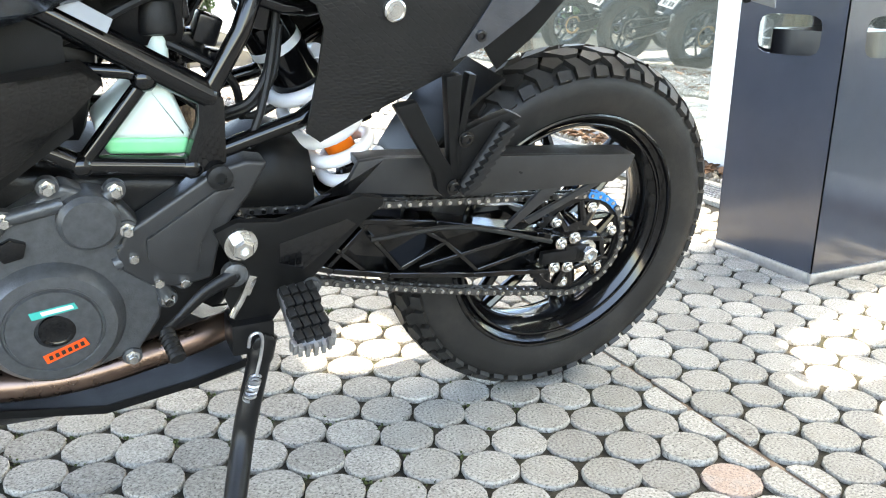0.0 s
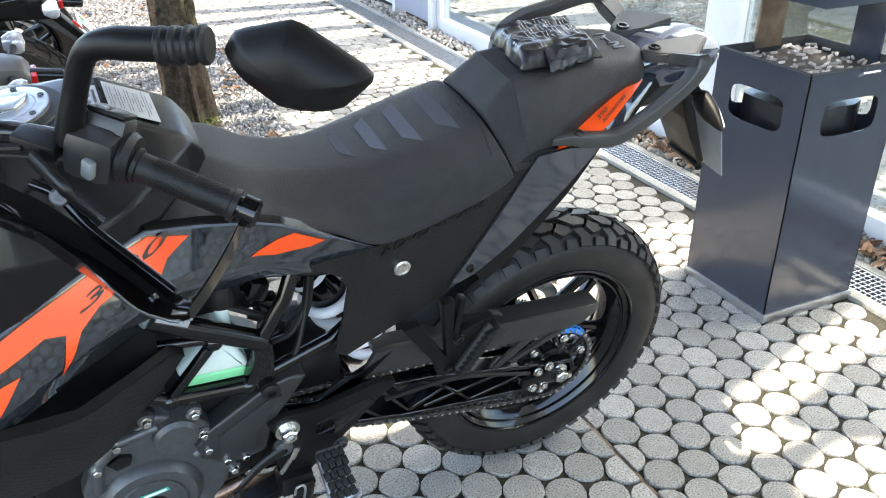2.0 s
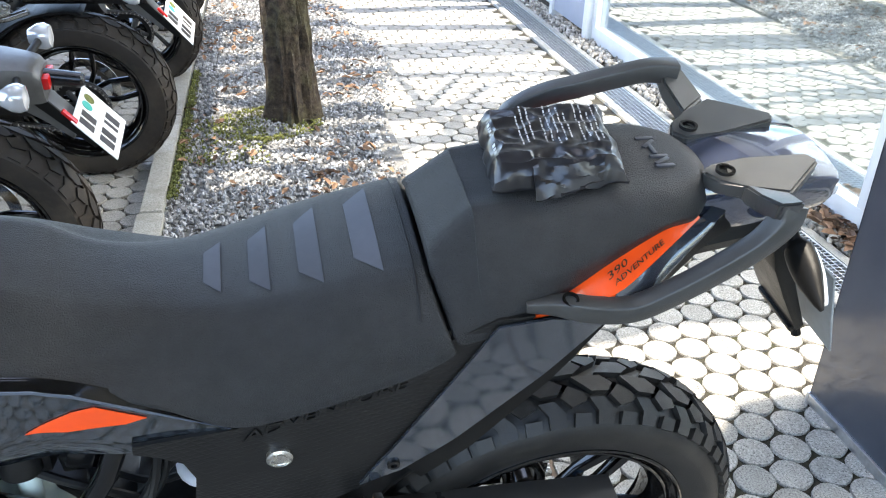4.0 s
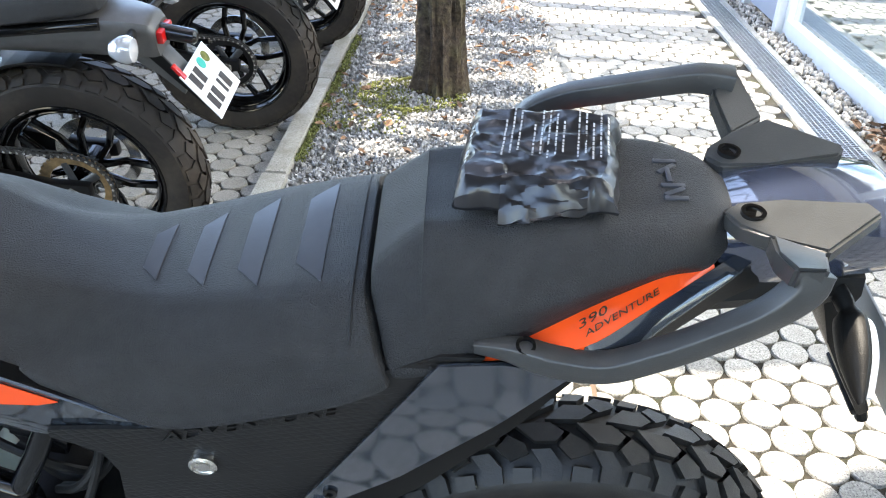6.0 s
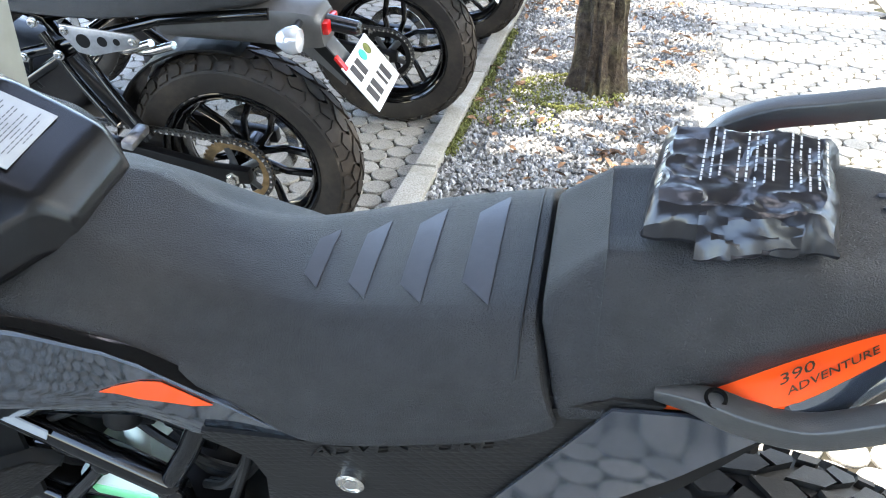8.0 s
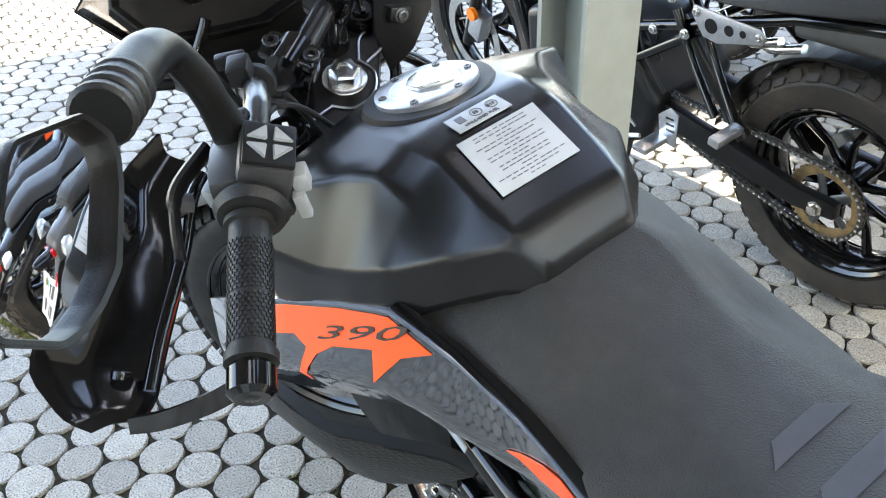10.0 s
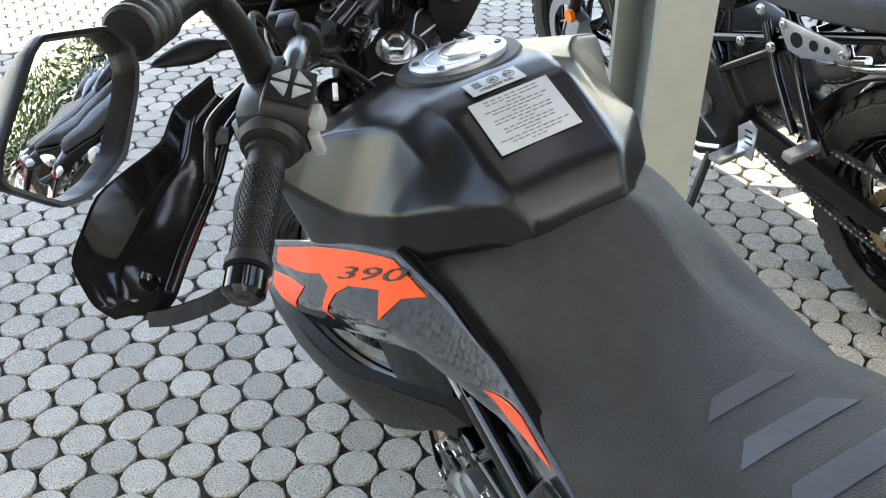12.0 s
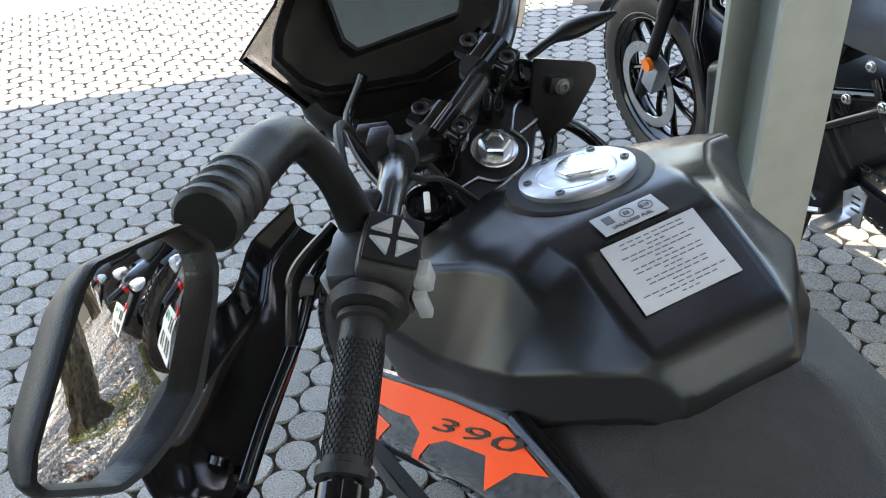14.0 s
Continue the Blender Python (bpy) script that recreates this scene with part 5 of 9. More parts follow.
# fuel tank and its trim
def fillet(pts, r, n=4):
    """Rounds the inner corners of a polyline."""
    p = [Vector(q) for q in pts]
    out = [p[0]]
    for i in range(1, len(p) - 1):
        a, c = p[i - 1] - p[i], p[i + 1] - p[i]
        d = min(r, 0.42 * a.length, 0.42 * c.length)
        e, g = p[i] + a.normalized() * d, p[i] + c.normalized() * d
        for k in range(n):
            t = k / (n - 1)
            out.append(e * (1 - t) ** 2 + p[i] * 2 * t * (1 - t) + g * t * t)
    return out + [p[-1]]


def facet(bm, stations, r):
    """A symmetric body with flat facets and rounded ridges."""
    lines = [fillet([(x, prof[i][0], prof[i][1]) for x, prof in stations], 0.012) for i in range(len(stations[0][1]))]
    rings = []
    for j in range(len(lines[0])):
        half = fillet([line[j] for line in lines], r)
        rings.append([Vector((p.x, -p.y, p.z)) for p in half][::-1] + [Vector((p.x, p.y, p.z)) for p in half[1:]])
    return loft(bm, rings)


bm = B()
T = [(-0.666, [(0, 0.938), (0.040, 0.938), (0.046, 0.933), (0.050, 0.926), (0.052, 0.905), (0, 0.87)]),
     (-0.669, [(0, 0.955), (0.044, 0.955), (0.049, 0.952), (0.053, 0.946), (0.058, 0.915), (0, 0.87)]),
     (-0.690, [(0, 0.984), (0.057, 0.982), (0.062, 0.979), (0.067, 0.973), (0.080, 0.930), (0, 0.86)]),
     (-0.728, [(0, 1.003), (0.063, 1.000), (0.082, 0.982), (0.102, 0.963), (0.120, 0.918), (0, 0.85)]),
     (-0.782, [(0, 1.028), (0.066, 1.025), (0.097, 0.989), (0.148, 0.943), (0.158, 0.880), (0, 0.85)]),
     (-0.826, [(0, 1.030), (0.068, 1.026), (0.104, 1.006), (0.166, 0.925), (0.172, 0.860), (0, 0.85)]),
     (-0.870, [(0, 1.023), (0.069, 1.019), (0.126, 0.996), (0.180, 0.911), (0.182, 0.840), (0, 0.83)]),
     (-0.920, [(0, 1.014), (0.068, 1.009), (0.163, 0.982), (0.204, 0.922), (0.196, 0.820), (0, 0.82)]),
     (-0.955, [(0, 1.006), (0.062, 0.999), (0.218, 0.956), (0.224, 0.934), (0.200, 0.800), (0, 0.80)]),
     (-0.985, [(0, 0.994), (0.052, 0.986), (0.180, 0.956), (0.205, 0.926), (0.198, 0.790), (0, 0.79)]),
     (-1.008, [(0, 0.948), (0.045, 0.945), (0.120, 0.936), (0.180, 0.896), (0.190, 0.780), (0, 0.78)])]
facet(bm, T, 0.008)
tank = part("fuel_tank", bm, M_TANK, bike, "satin black sculpted fuel tank", smooth=60)
crisp = tank.modifiers.new("crisp", 'WEIGHTED_NORMAL')
crisp.weight, crisp.keep_sharp = 60, True
CAPM = Matrix.Translation((-0.898, 0.003, 1.0075)) @ Matrix.Rotation(radians(-9), 4, 'Y') @ Matrix.Rotation(radians(-90), 4, 'X')
bm = B()
lathe(bm, [(0, 0.01), (0.070, 0.01), (0.072, -0.004), (0.068, -0.011), (0.056, -0.012), (0, -0.012)], (0, 0, 0), 56, CAPM)
cap = part("filler_surround", bm, M_SOFT_RUBBER, bike, "black rubber filler surround")
bm = B()
lathe(bm, [(0, -0.010), (0.0545, -0.010), (0.0545, -0.0165), (0.053, -0.0175), (0.038, -0.0178), (0.0372, -0.0165), (0.036, -0.0178), (0, -0.0182)], (0, 0, 0), 56, CAPM)
part("filler_cap", bm, M_ALU, cap, "brushed aluminium filler cap")
for k in range(6):
    a = 2 * math.pi * k / 6 + 0.3
    bm = B()
    lathe(bm, [(0, -0.017), (0.0042, -0.017), (0.0042, -0.0195), (0.0022, -0.0195), (0.002, -0.018), (0, -0.018)], (0, 0, 0), 12, CAPM @ Matrix.Translation((0.046 * math.sin(a), 0, 0.046 * math.cos(a))))
    part("cap_screw", bm, M_CAST, cap)
bm = B()
fl = [(-0.030, 0.016), (-0.016, 0.012), (0.0, 0.020), (0.020, 0.014), (0.030, 0.018), (0.026, 0.002), (0.012, -0.016), (-0.008, -0.018), (-0.022, -0.006)]
plate(bm, fl, -0.0178, -0.0225, 0.0015)
bmesh.ops.transform(bm, matrix=CAPM, verts=bm.verts)
part("cap_flap", bm, M_CHROME, cap, "polished key flap")
# stickers on the tank
SM = Matrix.Translation((-0.750, -0.003, 1.0138)) @ Matrix.Rotation(radians(24.4), 4, 'Y')
bm = B()
box(bm, (0, 0, 0), (0.066, 0.088, 0.0010), bev=0.0004)
bmesh.ops.transform(bm, matrix=SM, verts=bm.verts)
stk = part("instruction_sticker", bm, M_LABEL, tank, "silver instruction sticker with lines of small print")
bm = B()
rng = random.Random(4)
for k in range(15):
    if k % 3 == 2:
        x, w = -0.0285 + k * 0.0040, 0.018
    else:
        x, w = -0.0285 + k * 0.0040, rng.uniform(0.055, 0.078)
    n = max(3, int(w / 0.007))
    for j in range(n):
        box(bm, (x, -w / 2 + (j + 0.5) * w / n, 0.0008), (0.0009, w / n * rng.uniform(0.6, 0.85), 0.0003))
bmesh.ops.transform(bm, matrix=SM, verts=bm.verts)
tagged(part("sticker_print", bm, M_LABEL_TEXT, stk, smooth=0), kind="stuff")
SM2 = Matrix.Translation((-0.802, -0.005, 1.0302)) @ Matrix.Rotation(radians(3), 4, 'Y')
bm = B()
box(bm, (0, 0, 0), (0.026, 0.060, 0.0012), bev=0.0004)
bmesh.ops.transform(bm, matrix=SM2, verts=bm.verts)
stk2 = part("fuel_sticker", bm, M_LABEL, tank, "silver fuel grade sticker with round marks")
for j, y in enumerate((-0.018, 0.0, 0.018)):
    bm = B()
    m = SM2 @ Matrix.Translation((-0.003, y, 0.0007)) @ Matrix.Rotation(radians(-90), 4, 'X')
    if j:
        lathe(bm, [(0.0062, 0), (0.0062, -0.0004), (0.0054, -0.0004), (0.0054, 0)], (0, 0, 0), 20, m, close=True)
    else:
        box(bm, (0, 0, 0), (0.010, 0.001, 0.008))
        bmesh.ops.transform(bm, matrix=m, verts=bm.verts)
    part("sticker_symbol", bm, M_LABEL_TEXT, stk2)
words("E5", 0.006, M_LABEL_TEXT, SM2 @ Matrix.Translation((-0.001, -0.0035, 0.0008)) @ Matrix.Rotation(radians(90), 4, 'Z'), stk2, "sticker_lettering")
words("E10", 0.0055, M_LABEL_TEXT, SM2 @ Matrix.Translation((-0.001, 0.0130, 0.0008)) @ Matrix.Rotation(radians(90), 4, 'Z'), stk2, "sticker_lettering")
words("UNLEADED FUEL", 0.005, M_LABEL_TEXT, SM2 @ Matrix.Translation((0.0095, -0.02, 0.0008)) @ Matrix.Rotation(radians(90), 4, 'Z'), stk2, "sticker_lettering")

# front side fairings with decals
FAIR_TOP = ((-1.20, 0.70), (-1.09, 0.772), (-0.94, 0.845), (-0.85, 0.882), (-0.772, 0.908), (-0.68, 0.887), (-0.62, 0.873), (-0.588, 0.862), (-0.53, 0.832), (-0.441, 0.784))
FAIR_LOW = ((-1.16, 0.60), (-1.00, 0.695), (-0.90, 0.718), (-0.83, 0.728), (-0.775, 0.745), (-0.70, 0.759), (-0.656, 0.769), (-0.56, 0.760), (-0.48, 0.756))
FAIR_Y = ((-1.2, -0.24), (-1.09, -0.237), (-0.95, -0.205), (-0.87, -0.182), (-0.793, -0.160), (-0.70, -0.142), (-0.62, -0.137), (-0.44, -0.138))
FAIR_LEAN = ((-1.2, 0.2), (-0.95, 0.45), (-0.79, 0.48), (-0.70, 0.30), (-0.62, 0.02), (-0.5, -0.10))
SCOOP_Y = ((-1.12, -0.264), (-1.015, -0.259), (-0.934, -0.245), (-0.88, -0.226), (-0.852, -0.204), (-0.744, -0.132))
FAIR_TUCK = ((-1.2, 0.0), (-1.05, 0.10), (-0.95, 0.40), (-0.90, 0.55), (-0.83, 0.60), (-0.775, 0.60), (-0.70, 0.62), (-0.62, 0.45), (-0.5, 0.1))


def along(x, table):
    """Straight lines between the points of a table."""
    return float(np.interp(x, [a for a, b in table], [b for a, b in table]))


def fair_y(x, z):
    """The side fairing's surface; it leans inwards towards its upper edge and tucks in below its bulge."""
    d = along(x, FAIR_TOP) - z
    return along(x, FAIR_Y) - along(x, FAIR_LEAN) * min(0.080, max(0.0, d)) + along(x, FAIR_TUCK) * max(0.0, d - 0.080)


FP = list(FAIR_TOP[::-1]) + [(-1.20, 0.60)] + list(FAIR_LOW)
for s in (-1, 1):
    yf = (lambda x, z: fair_y(x, z)) if s < 0 else (lambda x, z: -0.70 * fair_y(x, z) - 0.005)
    lift = lambda d, yf=yf, s=s: (lambda x, z: yf(x, z) + (-d if s < 0 else d + 0.004))
    bm = B()
    sheet(bm, FP, yf, 0.005, 0.014)
    fp = part("side_fairing", bm, M_FAIRING, bike, "gloss slate-grey side fairing with orange decals", smooth=60)
    bm = B()
    top_line = FAIR_TOP[:0:-1]
    edge = [(x, z + 0.0005) for x, z in top_line] + [(x, z - 0.0030) for x, z in top_line[:0:-1]]
    sheet(bm, edge, lift(0.0010), 0.004, 0.05)
    part("fairing_edge", bm, M_EDGE, fp, "thin pale blue-grey edge line")
    bm = B()
    inward = 0.013 if s < 0 else -0.013
    shoulder = [(p.x, p.z) for p in fillet([Vector((x, 0, z)) for x, z in FAIR_TOP if x > -0.78], 0.02)]
    loft(bm, [[Vector((x, yf(x, z), z + 0.0005)), Vector((x, yf(x, z) + inward * 0.5, z + 0.005)), Vector((x + 0.004, yf(x, z) + inward, z + 0.005)), Vector((x + 0.004, yf(x, z) + inward, z - 0.012)), Vector((x, yf(x, z) + inward * 0.15, z - 0.012))] for x, z in shoulder])
    part("fairing_shoulder", bm, M_GLOSS_BLACK, fp, "glossy dark strip between fairing and seat", smooth=50)
    for poly in ([(-0.636, 0.821), (-0.592, 0.839), (-0.570, 0.843), (-0.524, 0.819), (-0.545, 0.812), (-0.600, 0.812)],
                 [(-1.06, 0.779), (-0.94, 0.839), (-0.85, 0.876), (-0.772, 0.902), (-0.719, 0.885), (-0.752, 0.868), (-0.777, 0.833), (-0.786, 0.863), (-0.845, 0.838), (-0.872, 0.815), (-0.906, 0.752), (-0.890, 0.815), (-0.915, 0.818), (-0.985, 0.785), (-1.06, 0.757)],
                 [(-0.951, 0.782), (-0.99, 0.769), (-1.07, 0.738), (-1.077, 0.715), (-0.995, 0.722)]):
        bm = B()
        sheet(bm, poly, lift(0.0018), 0.001, 0.014)
        part("fairing_decal", bm, M_ORANGE, fp, "orange angular decal")
    # lower scoop beside the radiator
    bm = B()
    sy2 = lambda x, z: along(x, SCOOP_Y) + 0.35 * max(0, 0.64 - z)
    y2 = (lambda x, z: sy2(x, z)) if s < 0 else (lambda x, z: -sy2(x, z) - 0.006)
    sheet(bm, [(-0.744, 0.655), (-0.766, 0.677), (-0.83, 0.679), (-0.90, 0.684), (-1.00, 0.706), (-1.10, 0.70), (-1.12, 0.62), (-1.02, 0.545), (-0.92, 0.548), (-0.84, 0.580), (-0.785, 0.620)], y2, 0.006, 0.035)
    part("radiator_scoop", bm, M_HEX, bike, "matte black radiator scoop with honeycomb relief", smooth=60)
    bm = B()
    for (x0, z0), (x1, z1) in zip([(-0.744, 0.655), (-0.766, 0.677), (-0.83, 0.679), (-0.90, 0.684), (-1.00, 0.706)], [(-0.766, 0.677), (-0.83, 0.679), (-0.90, 0.684), (-1.00, 0.706), (-1.10, 0.70)]):
        v = [bm.verts.new(p) for p in ((x0, y2(x0, z0), z0), (x1, y2(x1, z1), z1), (x1, y2(x1, z1) - s * 0.014, z1 + 0.006), (x0, y2(x0, z0) - s * 0.014, z0 + 0.006))]
        bm.faces.new(v)
    bmesh.ops.remove_doubles(bm, verts=bm.verts, dist=1e-5)
    r = bmesh.ops.extrude_face_region(bm, geom=list(bm.faces))
    bmesh.ops.translate(bm, verts=[g for g in r["geom"] if isinstance(g, bmesh.types.BMVert)], vec=(0, 0, -0.004))
    part("scoop_lip", bm, M_PLASTIC, bike)
    # added dark sheet deep inside the scoop, in place of the shade there
    bm = B()
    sheet(bm, [(-0.78, 0.60), (-0.78, 0.74), (-0.88, 0.75), (-1.08, 0.74), (-1.16, 0.70), (-1.14, 0.60), (-1.02, 0.53), (-0.88, 0.53)], (lambda x, z: -0.125 - 0.10 * (0.74 - z)) if s < 0 else (lambda x, z: 0.119 + 0.10 * (0.74 - z)), 0.006, 0.05)
    part("radiator_side", bm, M_PLASTIC, bike)
    # inner dark panel behind the fairing
    bm = B()
    inn = (lambda x, z: fair_y(x, 0.8) + 0.060) if s < 0 else (lambda x, z: -0.70 * fair_y(x, 0.8) - 0.060)
    sheet(bm, [(-0.60, 0.85), (-0.78, 0.87), (-1.02, 0.77), (-1.02, 0.70), (-0.80, 0.75), (-0.62, 0.80)], inn, 0.006, 0.05)
    part("inner_fairing", bm, M_PLASTIC, bike)
LX = Vector((0.080, fair_y(-0.766, 0.884) - fair_y(-0.846, 0.848), 0.036)).normalized()
LZ = Vector((0.0, fair_y(-0.84, 0.86) - fair_y(-0.84, 0.84), 0.02)).normalized()
LN = LX.cross(LZ).normalized()
LZ = LN.cross(LX)
LM = Matrix((LX, LZ, LN)).transposed().to_4x4()
LM.translation = Vector((-0.876, fair_y(-0.876, 0.8310), 0.8310)) + LN * 0.0036
words("390", 0.0205, M_BLACK_PRINT, LM @ Matrix.Diagonal((4.7, 1.0, 1, 1)), bike, "fairing_lettering", "black lettering on the orange decal", 0.35)

# ---- steering, turned to the left lock ----
STEM = Vector((-1.087, 0, 0.972))
RK = Vector((-math.sin(radians(26)), 0, -math.cos(radians(26))))
ST = radians(33)
fwd, lft = Vector((-math.cos(ST), -math.sin(ST), 0)), Vector((math.sin(ST), -math.cos(ST), 0))


YU = -RK
YF = Vector((-math.cos(radians(26)) * math.cos(ST), -math.sin(ST), math.sin(radians(26)) * math.cos(ST)))
YL = Vector((math.cos(radians(26)) * math.sin(ST), -math.cos(ST), -math.sin(radians(26)) * math.sin(ST)))
YM = Matrix((-YF, -YL, YU)).transposed().to_4x4()


def ykp(f, l, z):
    """A point of the yoke's plane: forwards, to its left, up along the steering axis."""
    return STEM + YF * f + YL * l + YU * z


def slab(bm, outl, z0, z1, bev):
    """A flat casting in the yoke's plane."""
    lo = [bm.verts.new(ykp(f, l, z0)) for f, l in outl]
    f0 = bm.faces.new(lo)
    r = bmesh.ops.extrude_face_region(bm, geom=[f0])
    top = [g for g in r["geom"] if isinstance(g, bmesh.types.BMVert)]
    bmesh.ops.translate(bm, verts=top, vec=YU * (z1 - z0))
    bmesh.ops.bevel(bm, geom=list({e for v in lo + top for e in v.link_edges}), offset=bev, segments=2, affect='EDGES')


bm = B()
slab(bm, [(0.045, -0.135), (0.055, -0.10), (0.045, -0.05), (0.04, 0), (0.045, 0.05), (0.055, 0.10), (0.045, 0.135), (-0.005, 0.14), (-0.022, 0.11), (-0.020, 0.06), (-0.036, 0.022), (-0.036, -0.022), (-0.020, -0.06), (-0.022, -0.11), (-0.005, -0.14)], -0.034, -0.012, 0.003)
tri = part("top_yoke", bm, M_CAST_DARK, bike, "black cast top fork yoke with bright machined edges")
# machined edges of the yoke: round the stem and along its ribs
for line in ([(0.0, 0.040), (-0.026, 0.030), (-0.038, 0.0), (-0.026, -0.030), (0.0, -0.040)], [(-0.002, -0.038), (0.012, -0.075), (0.000, -0.100), (-0.016, -0.118)], [(-0.012, -0.040), (-0.020, -0.075), (-0.014, -0.100)], [(-0.002, 0.038), (0.012, 0.075), (0.000, 0.100), (-0.016, 0.118)], [(-0.034, 0.020), (-0.024, 0.060), (-0.026, 0.090)]):
    bm = B()
    tube(bm, spline([ykp(f, l, -0.010) for f, l in line], 5), 0.0016, 6)
    part("yoke_edge", bm, M_ALU, tri, "bright machined edge")
zm = Matrix.Rotation(radians(-90), 4, 'X')
UPM = YM @ zm
bm = B()
lathe(bm, [(0, 0.012), (0.027, 0.012), (0.027, 0.002), (0.024, 0.0), (0.018, 0.0)], tuple(STEM), 32, UPM)
lathe(bm, [(0, 0), (0.0185, 0), (0.0185, -0.013), (0.016, -0.015), (0.010, -0.015), (0.009, -0.012), (0, -0.012)], tuple(STEM), 6, UPM)
part("stem_nut", bm, M_CHROME, tri, "large zinc-plated stem nut")
for s in (-1, 1):
    p = ykp(0.024, 0.107 * s, -0.004)
    bm = B()
    lathe(bm, [(0, 0.01), (0.027, 0.01), (0.027, -0.006), (0.024, -0.011), (0.021, -0.011), (0.020, -0.006), (0, -0.006)], tuple(p), 28, UPM)
    fc = part("fork_cap", bm, M_GLOSS_BLACK, tri, "gloss black fork cap")
    bm = B()
    lathe(bm, [(0, -0.005), (0.012, -0.005), (0.012, -0.010), (0, -0.010)], tuple(p), 20, UPM)
    part("adjuster_base", bm, M_CAST_DARK, fc)
    bm = B()
    box(bm, tuple(p + YU * 0.012), (0.007, 0.024, 0.008), YM @ Matrix.Rotation(radians(35), 4, 'Z'), bev=0.002)
    part("fork_adjuster", bm, M_WHITE if s > 0 else M_GLOSS_BLACK, fc, "damping adjuster knob")
    q = p - YU * 0.02
    bm = B()
    tube(bm, [q, q + RK * 0.36], 0.027, 20)
    tube(bm, [q + RK * 0.34, q + RK * 0.70], 0.0215, 20)
    part("fork_leg", bm, M_GLOSS_BLACK, bike, "black fork leg")
    # handlebar clamp
    c = ykp(0.040, 0.050 * s, 0.050 if s > 0 else 0.060)
    bm = B()
    tube(bm, [c - YU * 0.07, c - YU * 0.03, c], [0.024, 0.020, 0.022], 18)
    box(bm, tuple(c), (0.056, 0.038, 0.034), YM, bev=0.010)
    cl = part("bar_riser", bm, M_GLOSS_BLACK, bike, "black handlebar riser")
    bm = B()
    box(bm, tuple(c + YU * 0.023), (0.066, 0.036, 0.012), YM, bev=0.0055)
    tube(bm, [c + YU * 0.012 - YL * 0.019, c + YU * 0.012 + YL * 0.019], 0.0235, 24)
    part("bar_clamp", bm, M_GLOSS_BLACK, cl, "black handlebar clamp cap")
    for d in (-0.024, 0.024):
        bm = B()
        lathe(bm, [(0, 0.004), (0.0080, 0.004), (0.0095, -0.008), (0.008, -0.0095), (0.0045, -0.0095), (0.0045, -0.004), (0, -0.004)], tuple(c + YF * d + YU * 0.0235), 18, UPM)
        part("clamp_bolt", bm, M_CAST_DARK, cl, "black socket screw")

BAR = [Vector((-0.684, -0.299, 1.020)), Vector((-0.775, -0.243, 1.058)), Vector((-0.853, -0.192, 1.080)), Vector((-0.925, -0.157, 1.080)), Vector((-0.99, -0.137, 1.055)), ykp(0.040, 0.075, 0.055), ykp(0.040, -0.070, 0.068), Vector((-1.225, 0.115, 1.090)), Vector((-1.295, 0.185, 1.115)), Vector((-1.345, 0.27, 1.11)), Vector((-1.395, 0.37, 1.075)), Vector((-1.435, 0.47, 1.03))]
bm = B()
cs = spline(BAR, 8)
rr = []
for i in range(len(cs)):
    f = i / 8
    rr.append(0.0112 if f < 2.4 or f > 8.6 else (0.0143 if 3.6 < f < 7.4 else 0.0125))
tube(bm, cs, rr, 16)
part("handlebar", bm, M_PLASTIC_GLOSS, bike, "black tapered handlebar turned to the left")


def grip_at(a, b, name="grip"):
    a, b = Vector(a), Vector(b)
    d = b - a
    bm = B()
    tube(bm, [a, a + d * 0.04, a + d * 0.05, a + d * 0.93, a + d * 0.94, b], [0.020, 0.020, 0.0165, 0.0165, 0.0195, 0.0195], 28)
    g = part("handlebar_grip", bm, M_SOFT_RUBBER, bike, "black knurled rubber grip")
    bm = B()
    u = d.cross(Vector((0, 0, 1))).normalized()
    v = u.cross(d).normalized()
    n = 26
    for k in range(24):
        f = 0.20 + k * 0.0285 + (0.02 if k > 12 else 0)
        if f > 0.90:
            break
        for j in range(n):
            t = 2 * math.pi * (j + 0.5 * (k % 2)) / n
            c = a + d * f + (u * math.cos(t) + v * math.sin(t)) * 0.0168
            rot = Matrix((d.normalized(), (-u * math.sin(t) + v * math.cos(t)), (u * math.cos(t) + v * math.sin(t)))).transposed().to_4x4()
            box(bm, tuple(c), (0.0028, 0.0022, 0.0010), rot)
    tagged(part("grip_knurl", bm, M_SOFT_RUBBER, g, "fine raised knurling", smooth=0), kind="stuff")
    bm = B()
    e = d.normalized()
    tube(bm, [b, b + e * 0.004, b + e * 0.005, b + e * 0.022, b + e * 0.026], [0.013, 0.013, 0.0175, 0.0175, 0.013], 28)
    tube(bm, [b + e * 0.026, b + e * 0.0265], [0.007, 0.006], 6)
    part("bar_end", bm, M_GLOSS_BLACK, bike, "gloss black bar-end weight")
    return g


gd = (BAR[0] - BAR[1])
grip_at(BAR[1] - gd * 0.05, BAR[0])
# right grip and brake side, mostly hidden
grip_at(BAR[10], BAR[11])
